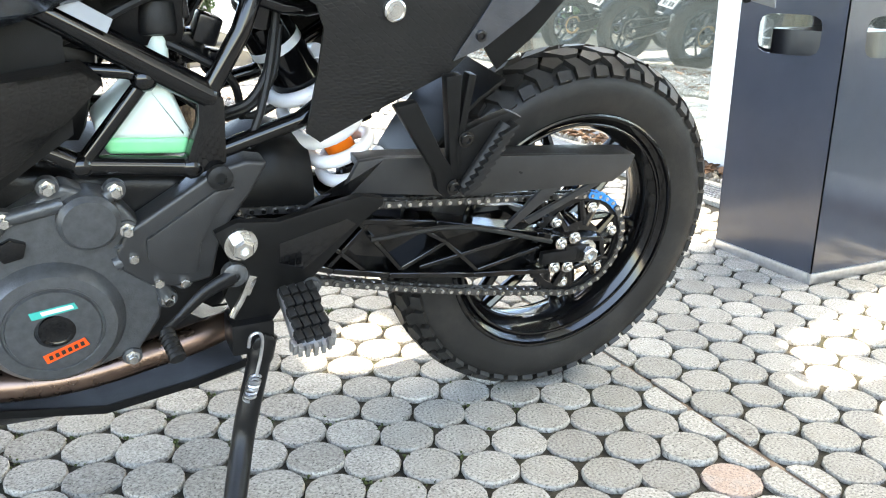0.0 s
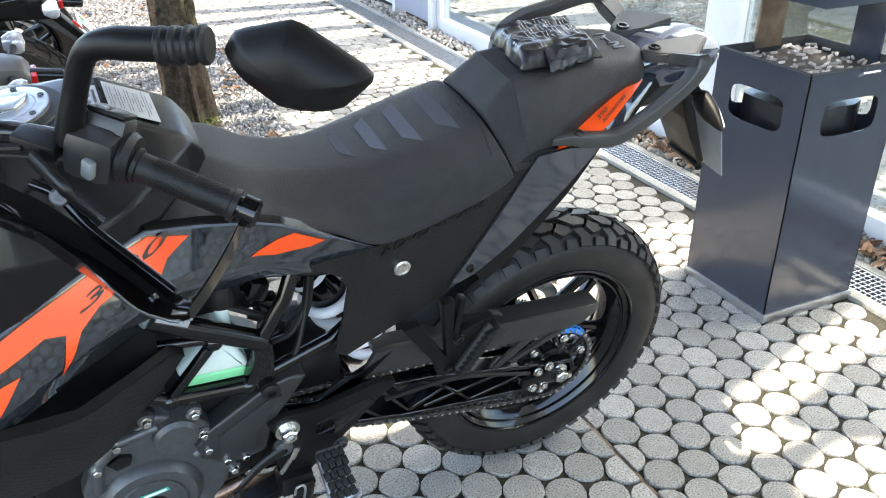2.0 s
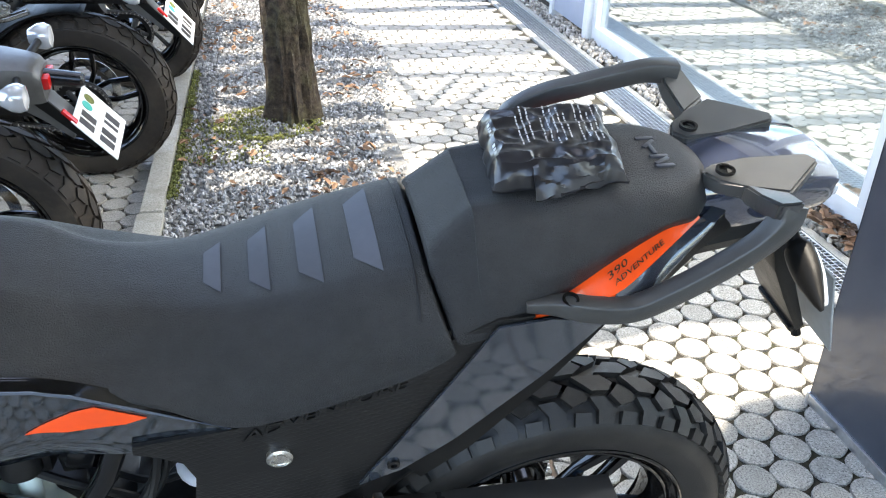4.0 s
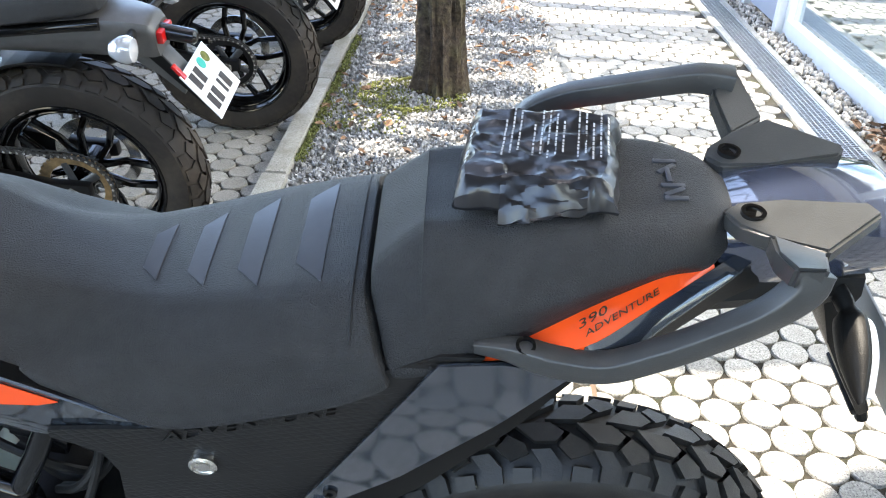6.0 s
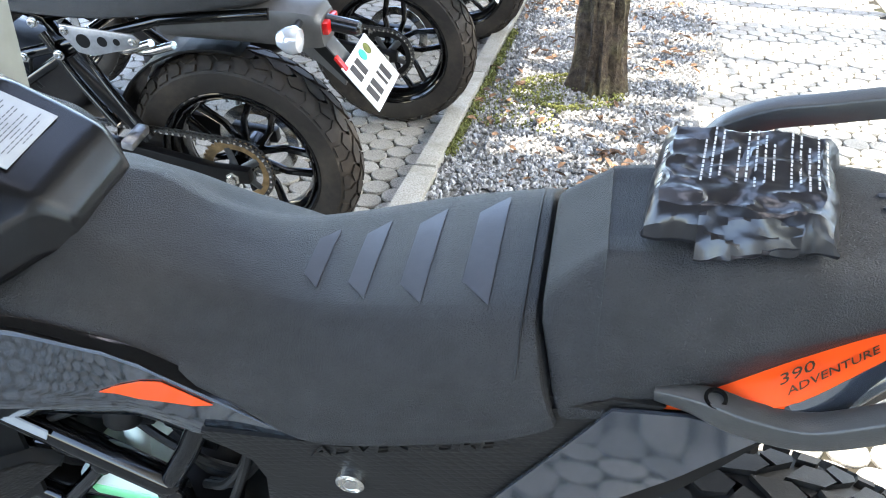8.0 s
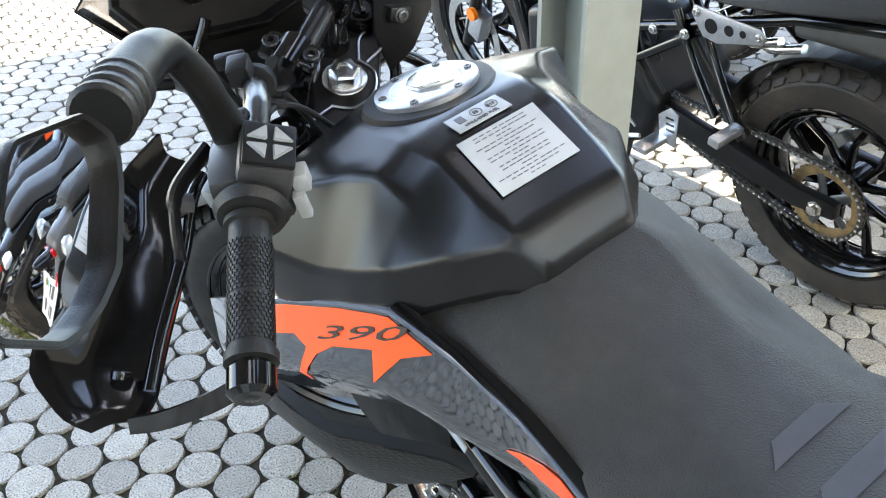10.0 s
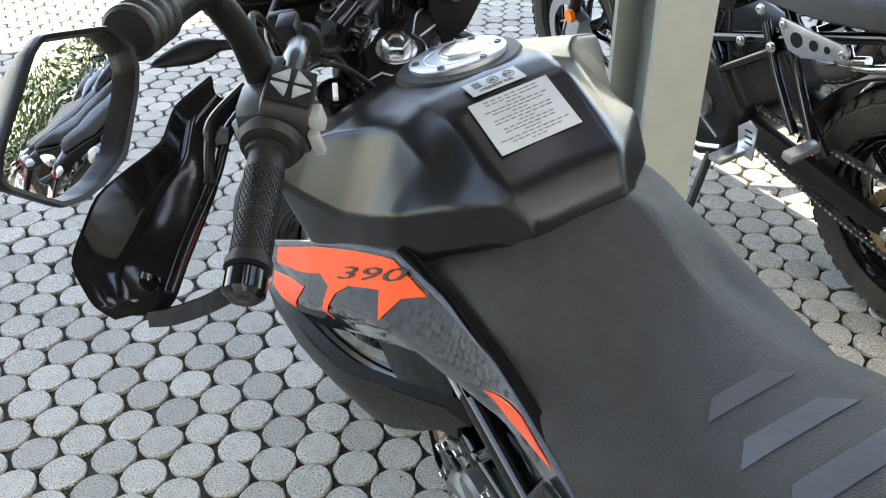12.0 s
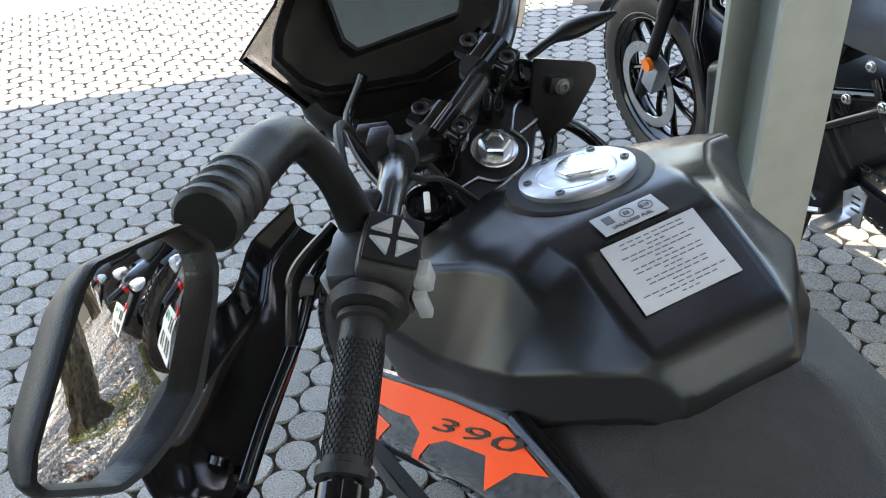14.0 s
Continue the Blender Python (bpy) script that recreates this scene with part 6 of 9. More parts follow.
# switch cluster
sd = (BAR[1] - BAR[2]).normalized()
su = Vector((0, 0, 1)) - sd * sd.z
su.normalize()
sw = sd.cross(su)
SWM = Matrix((sd, sw, su)).transposed().to_4x4()
SC = Vector((-0.812, -0.216, 1.073))
bm = B()
box(bm, (0, 0, 0), (0.058, 0.062, 0.060), bev=0.016)
box(bm, (0.002, -0.014, 0.014), (0.052, 0.044, 0.044), Matrix.Rotation(radians(24), 4, 'X'), bev=0.008)
bmesh.ops.transform(bm, matrix=Matrix.Translation(SC) @ SWM, verts=bm.verts)
sc2 = part("switch_housing", bm, M_PLASTIC_GREY, bike, "black handlebar switch housing with grey buttons")
bm = B()
tube(bm, [SC + sd * 0.028, SC + sd * 0.034, SC + sd * 0.042], [0.027, 0.030, 0.026], 28)
part("switch_flange", bm, M_SOFT_RUBBER, sc2)
UP = Matrix.Translation(SC) @ SWM @ Matrix.Translation((0.003, -0.024, 0.0335)) @ Matrix.Rotation(radians(26), 4, 'X')
bm = B()
box(bm, (0, 0, 0.0015), (0.043, 0.040, 0.005), bev=0.002)
bmesh.ops.transform(bm, matrix=UP, verts=bm.verts)
part("button_bezel", bm, M_PLASTIC, sc2)
for k in range(4):
    bm = B()
    a = radians(45 + 90 * k)
    lo = []
    for x, y in ((0.0030, 0), (0.0150, 0.0105), (0.0150, -0.0105)):
        lo.append(bm.verts.new((x * math.cos(a) - y * math.sin(a), x * math.sin(a) + y * math.cos(a), 0.003)))
    f0 = bm.faces.new(lo)
    r = bmesh.ops.extrude_face_region(bm, geom=[f0])
    bmesh.ops.translate(bm, verts=[g for g in r["geom"] if isinstance(g, bmesh.types.BMVert)], vec=(0, 0, 0.0035))
    bmesh.ops.bevel(bm, geom=list(bm.edges), offset=0.001, segments=2, affect='EDGES')
    bmesh.ops.transform(bm, matrix=UP, verts=bm.verts)
    part("menu_button", bm, M_BUTTON, sc2, "grey triangular menu button")
bm = B()
box(bm, (0.014, -0.040, 0.006), (0.016, 0.014, 0.020), bev=0.003)
bmesh.ops.transform(bm, matrix=Matrix.Translation(SC) @ SWM, verts=bm.verts)
part("signal_switch", bm, M_BUTTON, sc2, "grey indicator switch")
bm = B()
box(bm, (0.024, -0.036, -0.014), (0.009, 0.010, 0.026), bev=0.002)
bmesh.ops.transform(bm, matrix=Matrix.Translation(SC) @ SWM, verts=bm.verts)
part("horn_button", bm, M_BUTTON, sc2, "grey horn button")
bm = B()
box(bm, (0.006, 0.035, -0.004), (0.014, 0.010, 0.022), Matrix.Rotation(radians(20), 4, 'Z'), bev=0.003)
bmesh.ops.transform(bm, matrix=Matrix.Translation(SC) @ SWM, verts=bm.verts)
part("flash_trigger", bm, M_BUTTON, sc2, "grey headlamp flash trigger")
# clutch lever and perch
bm = B()
tube(bm, spline([SC + fwd * 0.05 - sd * 0.03, SC + fwd * 0.075 + sd * 0.02, SC + fwd * 0.080 + sd * 0.040 + Vector((0, 0, -0.012)), SC + fwd * 0.080 + sd * 0.065 + Vector((0, 0, -0.030))]), [0.009] * 10 + [0.007] * 8 + [0.008], 10, flat=0.6)
box(bm, tuple(SC - sd * 0.045 + fwd * 0.025), (0.05, 0.03, 0.02), SWM, bev=0.005)
part("clutch_lever", bm, M_CAST_DARK, bike, "black clutch lever")
for r, pts in ((0.0045, [SC - sd * 0.05 + fwd * 0.04, Vector((-0.945, -0.195, 1.085)), Vector((-1.02, -0.175, 1.095)), Vector((-1.07, -0.15, 1.05)), Vector((-1.06, -0.11, 0.92))]),
               (0.004, [SC - sd * 0.03 + Vector((0, 0, -0.02)), Vector((-0.93, -0.16, 1.06)), Vector((-1.03, -0.10, 1.02)), Vector((-1.05, -0.06, 0.93))]),
               (0.0035, [SC - sd * 0.03 + Vector((0, 0, -0.026)), Vector((-0.94, -0.15, 1.05)), Vector((-1.02, -0.09, 1.0)), Vector((-1.04, -0.04, 0.93))])):
    bm = B()
    tube(bm, spline(pts), r, 8)
    part("control_cable", bm, M_SOFT_RUBBER, bike, "black control cable")
bm = B()
tube(bm, [(-0.990, -0.133, 1.060), (-0.972, -0.142, 1.066)], 0.0195, 20)
box(bm, (-0.972, -0.150, 1.087), (0.026, 0.022, 0.022), SWM, bev=0.004)
box(bm, (-0.990, -0.150, 1.092), (0.012, 0.030, 0.014), SWM, bev=0.003)
tube(bm, [(-0.975, -0.136, 1.044), (-0.967, -0.120, 1.036)], 0.0045, 8)
part("cable_bracket", bm, M_CAST_DARK, bike)

# mirror
bm = B()
arm = spline([(-0.838, -0.212, 1.085), (-0.832, -0.216, 1.115), (-0.821, -0.223, 1.154), (-0.811, -0.234, 1.186), (-0.801, -0.244, 1.201), (-0.784, -0.257, 1.209), (-0.758, -0.276, 1.213), (-0.700, -0.311, 1.220)], 7)
rad = [0.0165 - 0.0035 * min(1, i / 12) + 0.004 * min(1, max(0, (i - 24) / 14)) for i in range(len(arm))]
tube(bm, arm, rad, 20)
part("mirror_arm", bm, M_PLASTIC, bike, "black mirror arm")
m0, m1 = Vector((-0.740, -0.288, 1.2140)), Vector((-0.702, -0.310, 1.2200))
bm = B()
e = (m1 - m0).normalized()
cs, rs = [], []
for k in range(4):
    c = m0.lerp(m1, k / 3.2)
    cs += [c - e * 0.005, c - e * 0.002, c + e * 0.002, c + e * 0.0045]
    rs += [0.0165, 0.0195, 0.0195, 0.0170]
tube(bm, cs, rs, 22)
part("mirror_boot", bm, M_SOFT_RUBBER, bike, "ribbed rubber boot")
MN = Vector((0.618, 0.782, 0.083)).normalized()
MU = Vector((0.7364, -0.6586, 0.1549))
MU = (MU - MN * MU.dot(MN)).normalized()
MV = MN.cross(MU).normalized()
MV = MV if MV.z > 0 else -MV
MO = Vector((-0.6306, -0.3531, 1.2078))
mo = [(0.008, 0.0495), (-0.0515, 0.0385), (-0.0665, 0.0205), (-0.064, 0.007), (-0.0535, -0.0065), (-0.018, -0.0378), (0.010, -0.044), (0.030, -0.0448), (0.048, -0.0405), (0.0795, -0.0140), (0.082, -0.006), (0.074, 0.004), (0.022, 0.0437)]
mi = [(0.006, 0.0450), (-0.048, 0.0350), (-0.0600, 0.0190), (-0.0580, 0.007), (-0.0485, -0.0050), (-0.0145, -0.0335), (0.010, -0.0395), (0.030, -0.0400), (0.046, -0.0362), (0.0735, -0.0132), (0.0755, -0.007), (0.069, 0.002), (0.018, 0.0400)]
mc = (0.008, 0.0)


def mring(outline, k, d, soft=0.16):
    """A rounded copy of an outline in the mirror's plane, scaled by k, d out of it."""
    pts = [Vector((mc[0] + (u - mc[0]) * k, mc[1] + (v - mc[1]) * k, 0)) for u, v in outline]
    loop = []
    for i, p in enumerate(pts):
        a, c = pts[i - 1], pts[(i + 1) % len(pts)]
        loop += [p.lerp(a, soft), p * 0.94 + (a + c) * 0.03, p.lerp(c, soft)]
    return [MO + MU * p.x + MV * p.y + MN * d for p in loop]


bm = B()
loft(bm, [mring(mi, 1.0, -0.012), mring(mi, 1.0, -0.003), mring(mi, 1.02, 0.0), mring(mo, 0.985, 0.001), mring(mo, 1.0, -0.002), mring(mo, 0.985, -0.007), mring(mo, 0.90, -0.016), mring(mo, 0.74, -0.028), mring(mo, 0.45, -0.037), mring(mo, 0.15, -0.040)], cap=True)
mir = part("mirror_housing", bm, M_PLASTIC, bike, "angular matte black mirror housing", smooth=45)
bm = B()
# slightly domed glass
rings = [mring(mi, k, -0.0090 + 0.0010 * (1 - k * k)) for k in (1.0, 0.88, 0.75, 0.6, 0.45, 0.3, 0.15)]
loft(bm, rings, cap=False)
bm.verts.ensure_lookup_table()
bm.faces.new(bm.verts[-len(rings[-1]):])
part("mirror_glass", bm, M_MIRROR, mir, "clean domed mirror glass", smooth=80)

# hand guard: a shell in front of the grip, strut to the bar end
def guard(s):
    """A channel-shaped shell round the lever: rows of outer rim, two floor points and inner rim, from the bar outwards."""
    rows = [((-0.955, -0.245, 1.072), (-0.945, -0.250, 1.058), (-0.930, -0.240, 1.050), (-0.915, -0.225, 1.055)),
            ((-0.935, -0.290, 1.064), (-0.925, -0.285, 1.045), (-0.900, -0.270, 1.035), (-0.882, -0.258, 1.048)),
            ((-0.889, -0.316, 1.052), (-0.888, -0.308, 1.030), (-0.870, -0.290, 1.015), (-0.862, -0.272, 1.034)),
            ((-0.868, -0.355, 1.050), (-0.870, -0.335, 1.020), (-0.845, -0.310, 1.000), (-0.840, -0.290, 1.015)),
            ((-0.850, -0.387, 1.046), (-0.846, -0.362, 1.010), (-0.822, -0.335, 0.985), (-0.815, -0.315, 1.000)),
            ((-0.814, -0.430, 1.012), (-0.815, -0.400, 0.990), (-0.795, -0.365, 0.968), (-0.788, -0.343, 0.983)),
            ((-0.780, -0.425, 0.982), (-0.785, -0.402, 0.972), (-0.775, -0.380, 0.962), (-0.768, -0.365, 0.966)),
            ((-0.764, -0.412, 0.972), (-0.768, -0.400, 0.967), (-0.764, -0.388, 0.963), (-0.758, -0.380, 0.964))]

    def place(q):
        p = Vector(q)
        return p if s > 0 else p - 2 * (p - STEM).dot(lft) * lft

    lines = [fillet([place(r[i]) for r in rows], 0.012, 3) for i in range(4)]
    away = (place((-0.86, -0.40, 0.98)) - place((-0.80, -0.30, 1.03))).normalized()
    bm = B()
    rings = []
    for j in range(len(lines[0])):
        inner = fillet([ln[j] for ln in lines], 0.006, 3)
        mid = sum(inner, Vector()) / len(inner)
        outer = [p + (away * 0.9 + (p - mid).normalized()).normalized() * 0.0035 for p in inner]
        rings.append(inner + outer[::-1])
    loft(bm, rings)
    g = part("hand_guard", bm, M_GLOSS_BLACK, bike, "gloss black plastic hand guard", smooth=40)
    if s > 0:
        e = (BAR[0] - BAR[1]).normalized()
        p = BAR[0] + e * 0.012
        q = Vector((-0.760, -0.386, 0.962))
        ctr2 = spline([p, p.lerp(q, 0.3) + Vector((0.002, -0.002, -0.004)), p.lerp(q, 0.7) + Vector((0.001, -0.002, -0.005)), q], 5)
        rings = []
        for i, c in enumerate(ctr2):
            w = 0.0105 - 0.003 * i / len(ctr2)
            up = Vector((0, 0, w))
            rings.append([c + up + away * 0.004, c + up - away * 0.004, c - up + away * 0.002, c - up + away * 0.010])
        bm = B()
        loft(bm, rings)
        part("guard_strut", bm, M_GLOSS_BLACK, g, "matte black guard strut to the bar end", smooth=35)
        bm = B()
        tube(bm, spline([(-0.884, -0.240, 1.056), (-0.861, -0.262, 1.050), (-0.840, -0.288, 1.024), (-0.800, -0.335, 0.994), (-0.772, -0.365, 0.972)], 6), 0.0060, 10)
        part("guard_rail", bm, M_GLOSS_BLACK, g, "black inner guard rail")
        bm = B()
        lathe(bm, [(0, -0.002), (0.008, -0.002), (0.008, 0.004), (0, 0.004)], (-0.797, -0.378, 0.979), 18, Matrix.Rotation(radians(36), 4, 'Z') @ Matrix.Rotation(radians(40), 4, 'X'))
        part("guard_plug", bm, M_GLOSS_BLACK, g)
        bm = B()
        lathe(bm, [(0, 0.006), (0.010, 0.006), (0.010, -0.006), (0.008, -0.008), (0.004, -0.008), (0.004, -0.005), (0, -0.005)], (-0.861, -0.268, 1.052), 20, Matrix.Rotation(radians(-30), 4, 'X'))
        part("guard_bolt", bm, M_CAST, g, "dark guard bolt")


guard(1)
guard(-1)

# front mask: display, shroud, screen, lamp, indicators
def dash_point(y, k, d=0.0):
    """A point of the sloping dashboard: across, up along its slope from its lower middle, out of it."""
    return Vector((-1.275 - 0.50 * k - 0.866 * -d, y, 0.974 + 0.866 * k + 0.5 * d))


bm = B()
half = [(0.0, 0.018), (0.075, 0.032), (0.133, 0.047), (0.157, 0.068), (0.176, 0.110), (0.163, 0.138), (0.110, 0.205), (0.0, 0.225)]
rim = half + [(-y, k) for y, k in half[-2:0:-1]]
inner = [(y * 0.985, 0.003 + k * 0.98) for y, k in rim]
floor = [(y * 0.90, 0.020 + k * 0.86) for y, k in rim]
loft(bm, [[dash_point(y, k, -0.03) for y, k in rim], [dash_point(y, k, 0.002) for y, k in rim], [dash_point(y, k, 0.004) for y, k in inner], [dash_point(y, k, -0.030) for y, k in floor]])
dash = part("dashboard", bm, M_PLASTIC, bike, "black dashboard bowl round the display", smooth=35)
bm = B()
ring = [(-0.086, 0.100), (-0.074, 0.082), (0.074, 0.082), (0.086, 0.100), (0.082, 0.195), (-0.082, 0.195)]
loft(bm, [[dash_point(y, k, -0.034) for y, k in ring], [dash_point(y, k, 0.012) for y, k in ring], [dash_point(y * 0.96, 0.138 + (k - 0.138) * 0.95, 0.014) for y, k in ring], [dash_point(y * 0.95, 0.138 + (k - 0.138) * 0.94, 0.011) for y, k in ring]])
part("display_frame", bm, M_PLASTIC, dash, "dark bevelled display frame", smooth=30)
bm = B()
bm.faces.new([bm.verts.new(dash_point(y * 0.95, 0.138 + (k - 0.138) * 0.94, 0.0118)) for y, k in ring])
r = bmesh.ops.extrude_face_region(bm, geom=list(bm.faces))
bmesh.ops.translate(bm, verts=[g for g in r["geom"] if isinstance(g, bmesh.types.BMVert)], vec=(0.0008, 0, 0.0005))
part("display_glass", bm, M_DISPLAY, dash, "blue-grey glossy display glass", smooth=0)
bm = B()
rowsm = []
for x, w, zt, zb in ((-1.285, 0.10, 0.972, 0.93), (-1.32, 0.135, 0.987, 0.91), (-1.38, 0.15, 1.045, 0.89), (-1.44, 0.09, 1.015, 0.86), (-1.46, 0.06, 0.96, 0.86)):
    rowsm.append((x, [(0, zt - 0.012), (w * 0.7, zt - 0.008), (w, zt), (w * 1.02, (zt + zb) / 2), (w * 0.7, zb), (0, zb)]))
body(bm, rowsm[::-1], 4, 2)
part("front_mask", bm, M_PLASTIC, bike, "matte black front mask")
bm = B()
scr = []
for k in range(17):
    t = -1 + 2 * k / 16
    scr.append((-1.46 + 0.115 * abs(t) ** 1.8, t))
rows0 = [Vector((x + 0.035, 0.158 * t, 0.956 + 0.045 * abs(t))) for x, t in scr]
rows1 = [Vector((x - 0.005, 0.212 * t, 1.031 + 0.045 * abs(t))) for x, t in scr]
rows2 = [Vector((x + 0.015, 0.150 * t, 1.111 + 0.022 * abs(t))) for x, t in scr]
rows3 = [Vector((x + 0.070, 0.110 * t, 1.211)) for x, t in scr]
loft(bm, [rows0, rows1, rows2, rows3], cap=False, closed=False)
r = bmesh.ops.extrude_face_region(bm, geom=list(bm.faces))
bmesh.ops.translate(bm, verts=[g for g in r["geom"] if isinstance(g, bmesh.types.BMVert)], vec=(-0.003, 0, 0))
screen = part("wind_screen", bm, M_SMOKE, bike, "smoked wind screen", smooth=30)
bm = B()
tube(bm, rows0[:1] + rows1[:1] + rows2[:1] + rows3, 0.0022, 6)
part("screen_edge", bm, M_PLASTIC, screen, "black screen edge")
# right inner panel behind the fork, with its tab
bm = B()
outl = [(0.076, 1.046), (0.146, 1.016), (0.153, 1.008), (0.151, 0.994), (0.112, 0.952), (0.073, 0.938), (0.063, 0.996)]
lo = [bm.verts.new((-1.114, y, z)) for y, z in outl]
f0 = bm.faces.new(lo)
r = bmesh.ops.extrude_face_region(bm, geom=[f0])
bmesh.ops.translate(bm, verts=[g for g in r["geom"] if isinstance(g, bmesh.types.BMVert)], vec=(0.005, 0, 0))
bmesh.ops.bevel(bm, geom=list(bm.edges), offset=0.0012, segments=2, affect='EDGES')
sp = part("inner_side_panel", bm, M_PLASTIC_GLOSS, bike, "black inner panel beside the fork")
bm = B()
box(bm, (-1.104, 0.100, 1.006), (0.010, 0.030, 0.018), Matrix.Rotation(radians(-20), 4, 'X'), bev=0.002)
tab = part("panel_tab", bm, M_CAST_DARK, sp)
part("panel_bolt", ring_bolt(B(), (0, 0, 0), 0.007, 0.006, Matrix.Translation((-1.099, 0.100, 1.006)) @ Matrix.Rotation(radians(90), 4, 'Z')), M_CAST, tab)
bm = B()
tube(bm, spline([(-1.19, 0.09, 0.92), (-1.225, 0.15, 0.893), (-1.21, 0.19, 0.853), (-1.14, 0.215, 0.80)], 6), 0.009, 12)
part("mask_stay", bm, M_FRAME, bike, "black tubular mask stay")
for s in (-1, 1):
    bm = B()
    c = spline([(-1.29, 0.15 * s, 0.965), (-1.285, 0.19 * s, 0.980), (-1.28, 0.235 * s, 0.986), (-1.275, 0.285 * s, 0.988)], 6)
    tube(bm, c, [0.009] * 6 + [0.010, 0.013, 0.017, 0.019, 0.020, 0.020, 0.0195, 0.018, 0.016, 0.0135, 0.011, 0.008, 0.003], 14, flat=0.6)
    part("front_indicator", bm, M_PLASTIC, bike, "black front indicator")
    bm = B()
    tube(bm, spline([(-1.08, 0.05 * s, 0.91), (-1.17, 0.11 * s, 0.92), (-1.27, 0.12 * s, 0.97), (-1.28, 0.08 * s, 1.03)]), 0.008, 10)
    part("mask_bracket", bm, M_FRAME, bike)
bm = B()
box(bm, (-1.47, 0, 0.89), (0.05, 0.15, 0.13), Matrix.Rotation(radians(20), 4, 'Y'), bev=0.012)
part("headlight", bm, M_LENS, bike, "clear headlight")

# front wheel and mudguard
FC = STEM + RK * 0.73 + fwd * 0.035 + Vector((0, 0, 0.0))
FC.z = 0.333
steer = Matrix.Rotation(ST, 4, 'Z')
fw = wheel(bike, "front_wheel", tuple(FC), 0.332, 0.10, 0.247, M_RUBBER, pitches=30, seg=80, nsp=6, steer=steer)
part("brake_disc", ring_plate(B(), 0.16, 0.125, -0.066, -0.062), M_CHROME, fw, "steel front brake disc")
bm = B()
arc = [(0.36 * math.sin(a), 0.36 * math.cos(a)) for a in [radians(d) for d in range(-75, 76, 10)]]
rings = []
for x, z in arc:
    k = 0.006 / 0.36
    rings.append([(x * (1 - 0.05), -0.062, z * (1 - 0.05)), (x * 0.995, -0.05, z * 0.995), (x * 1.02, 0, z * 1.02), (x * 0.995, 0.05, z * 0.995), (x * 0.95, 0.062, z * 0.95), (x * 0.945, 0.058, z * 0.945), (x * 1.0, 0, z * 1.0), (x * 0.945, -0.058, z * 0.945)])
loft(bm, rings)
bmesh.ops.transform(bm, matrix=Matrix.Translation(FC) @ steer, verts=bm.verts)
part("front_mudguard", bm, M_PLASTIC, bike, "matte black front mudguard", smooth=60)

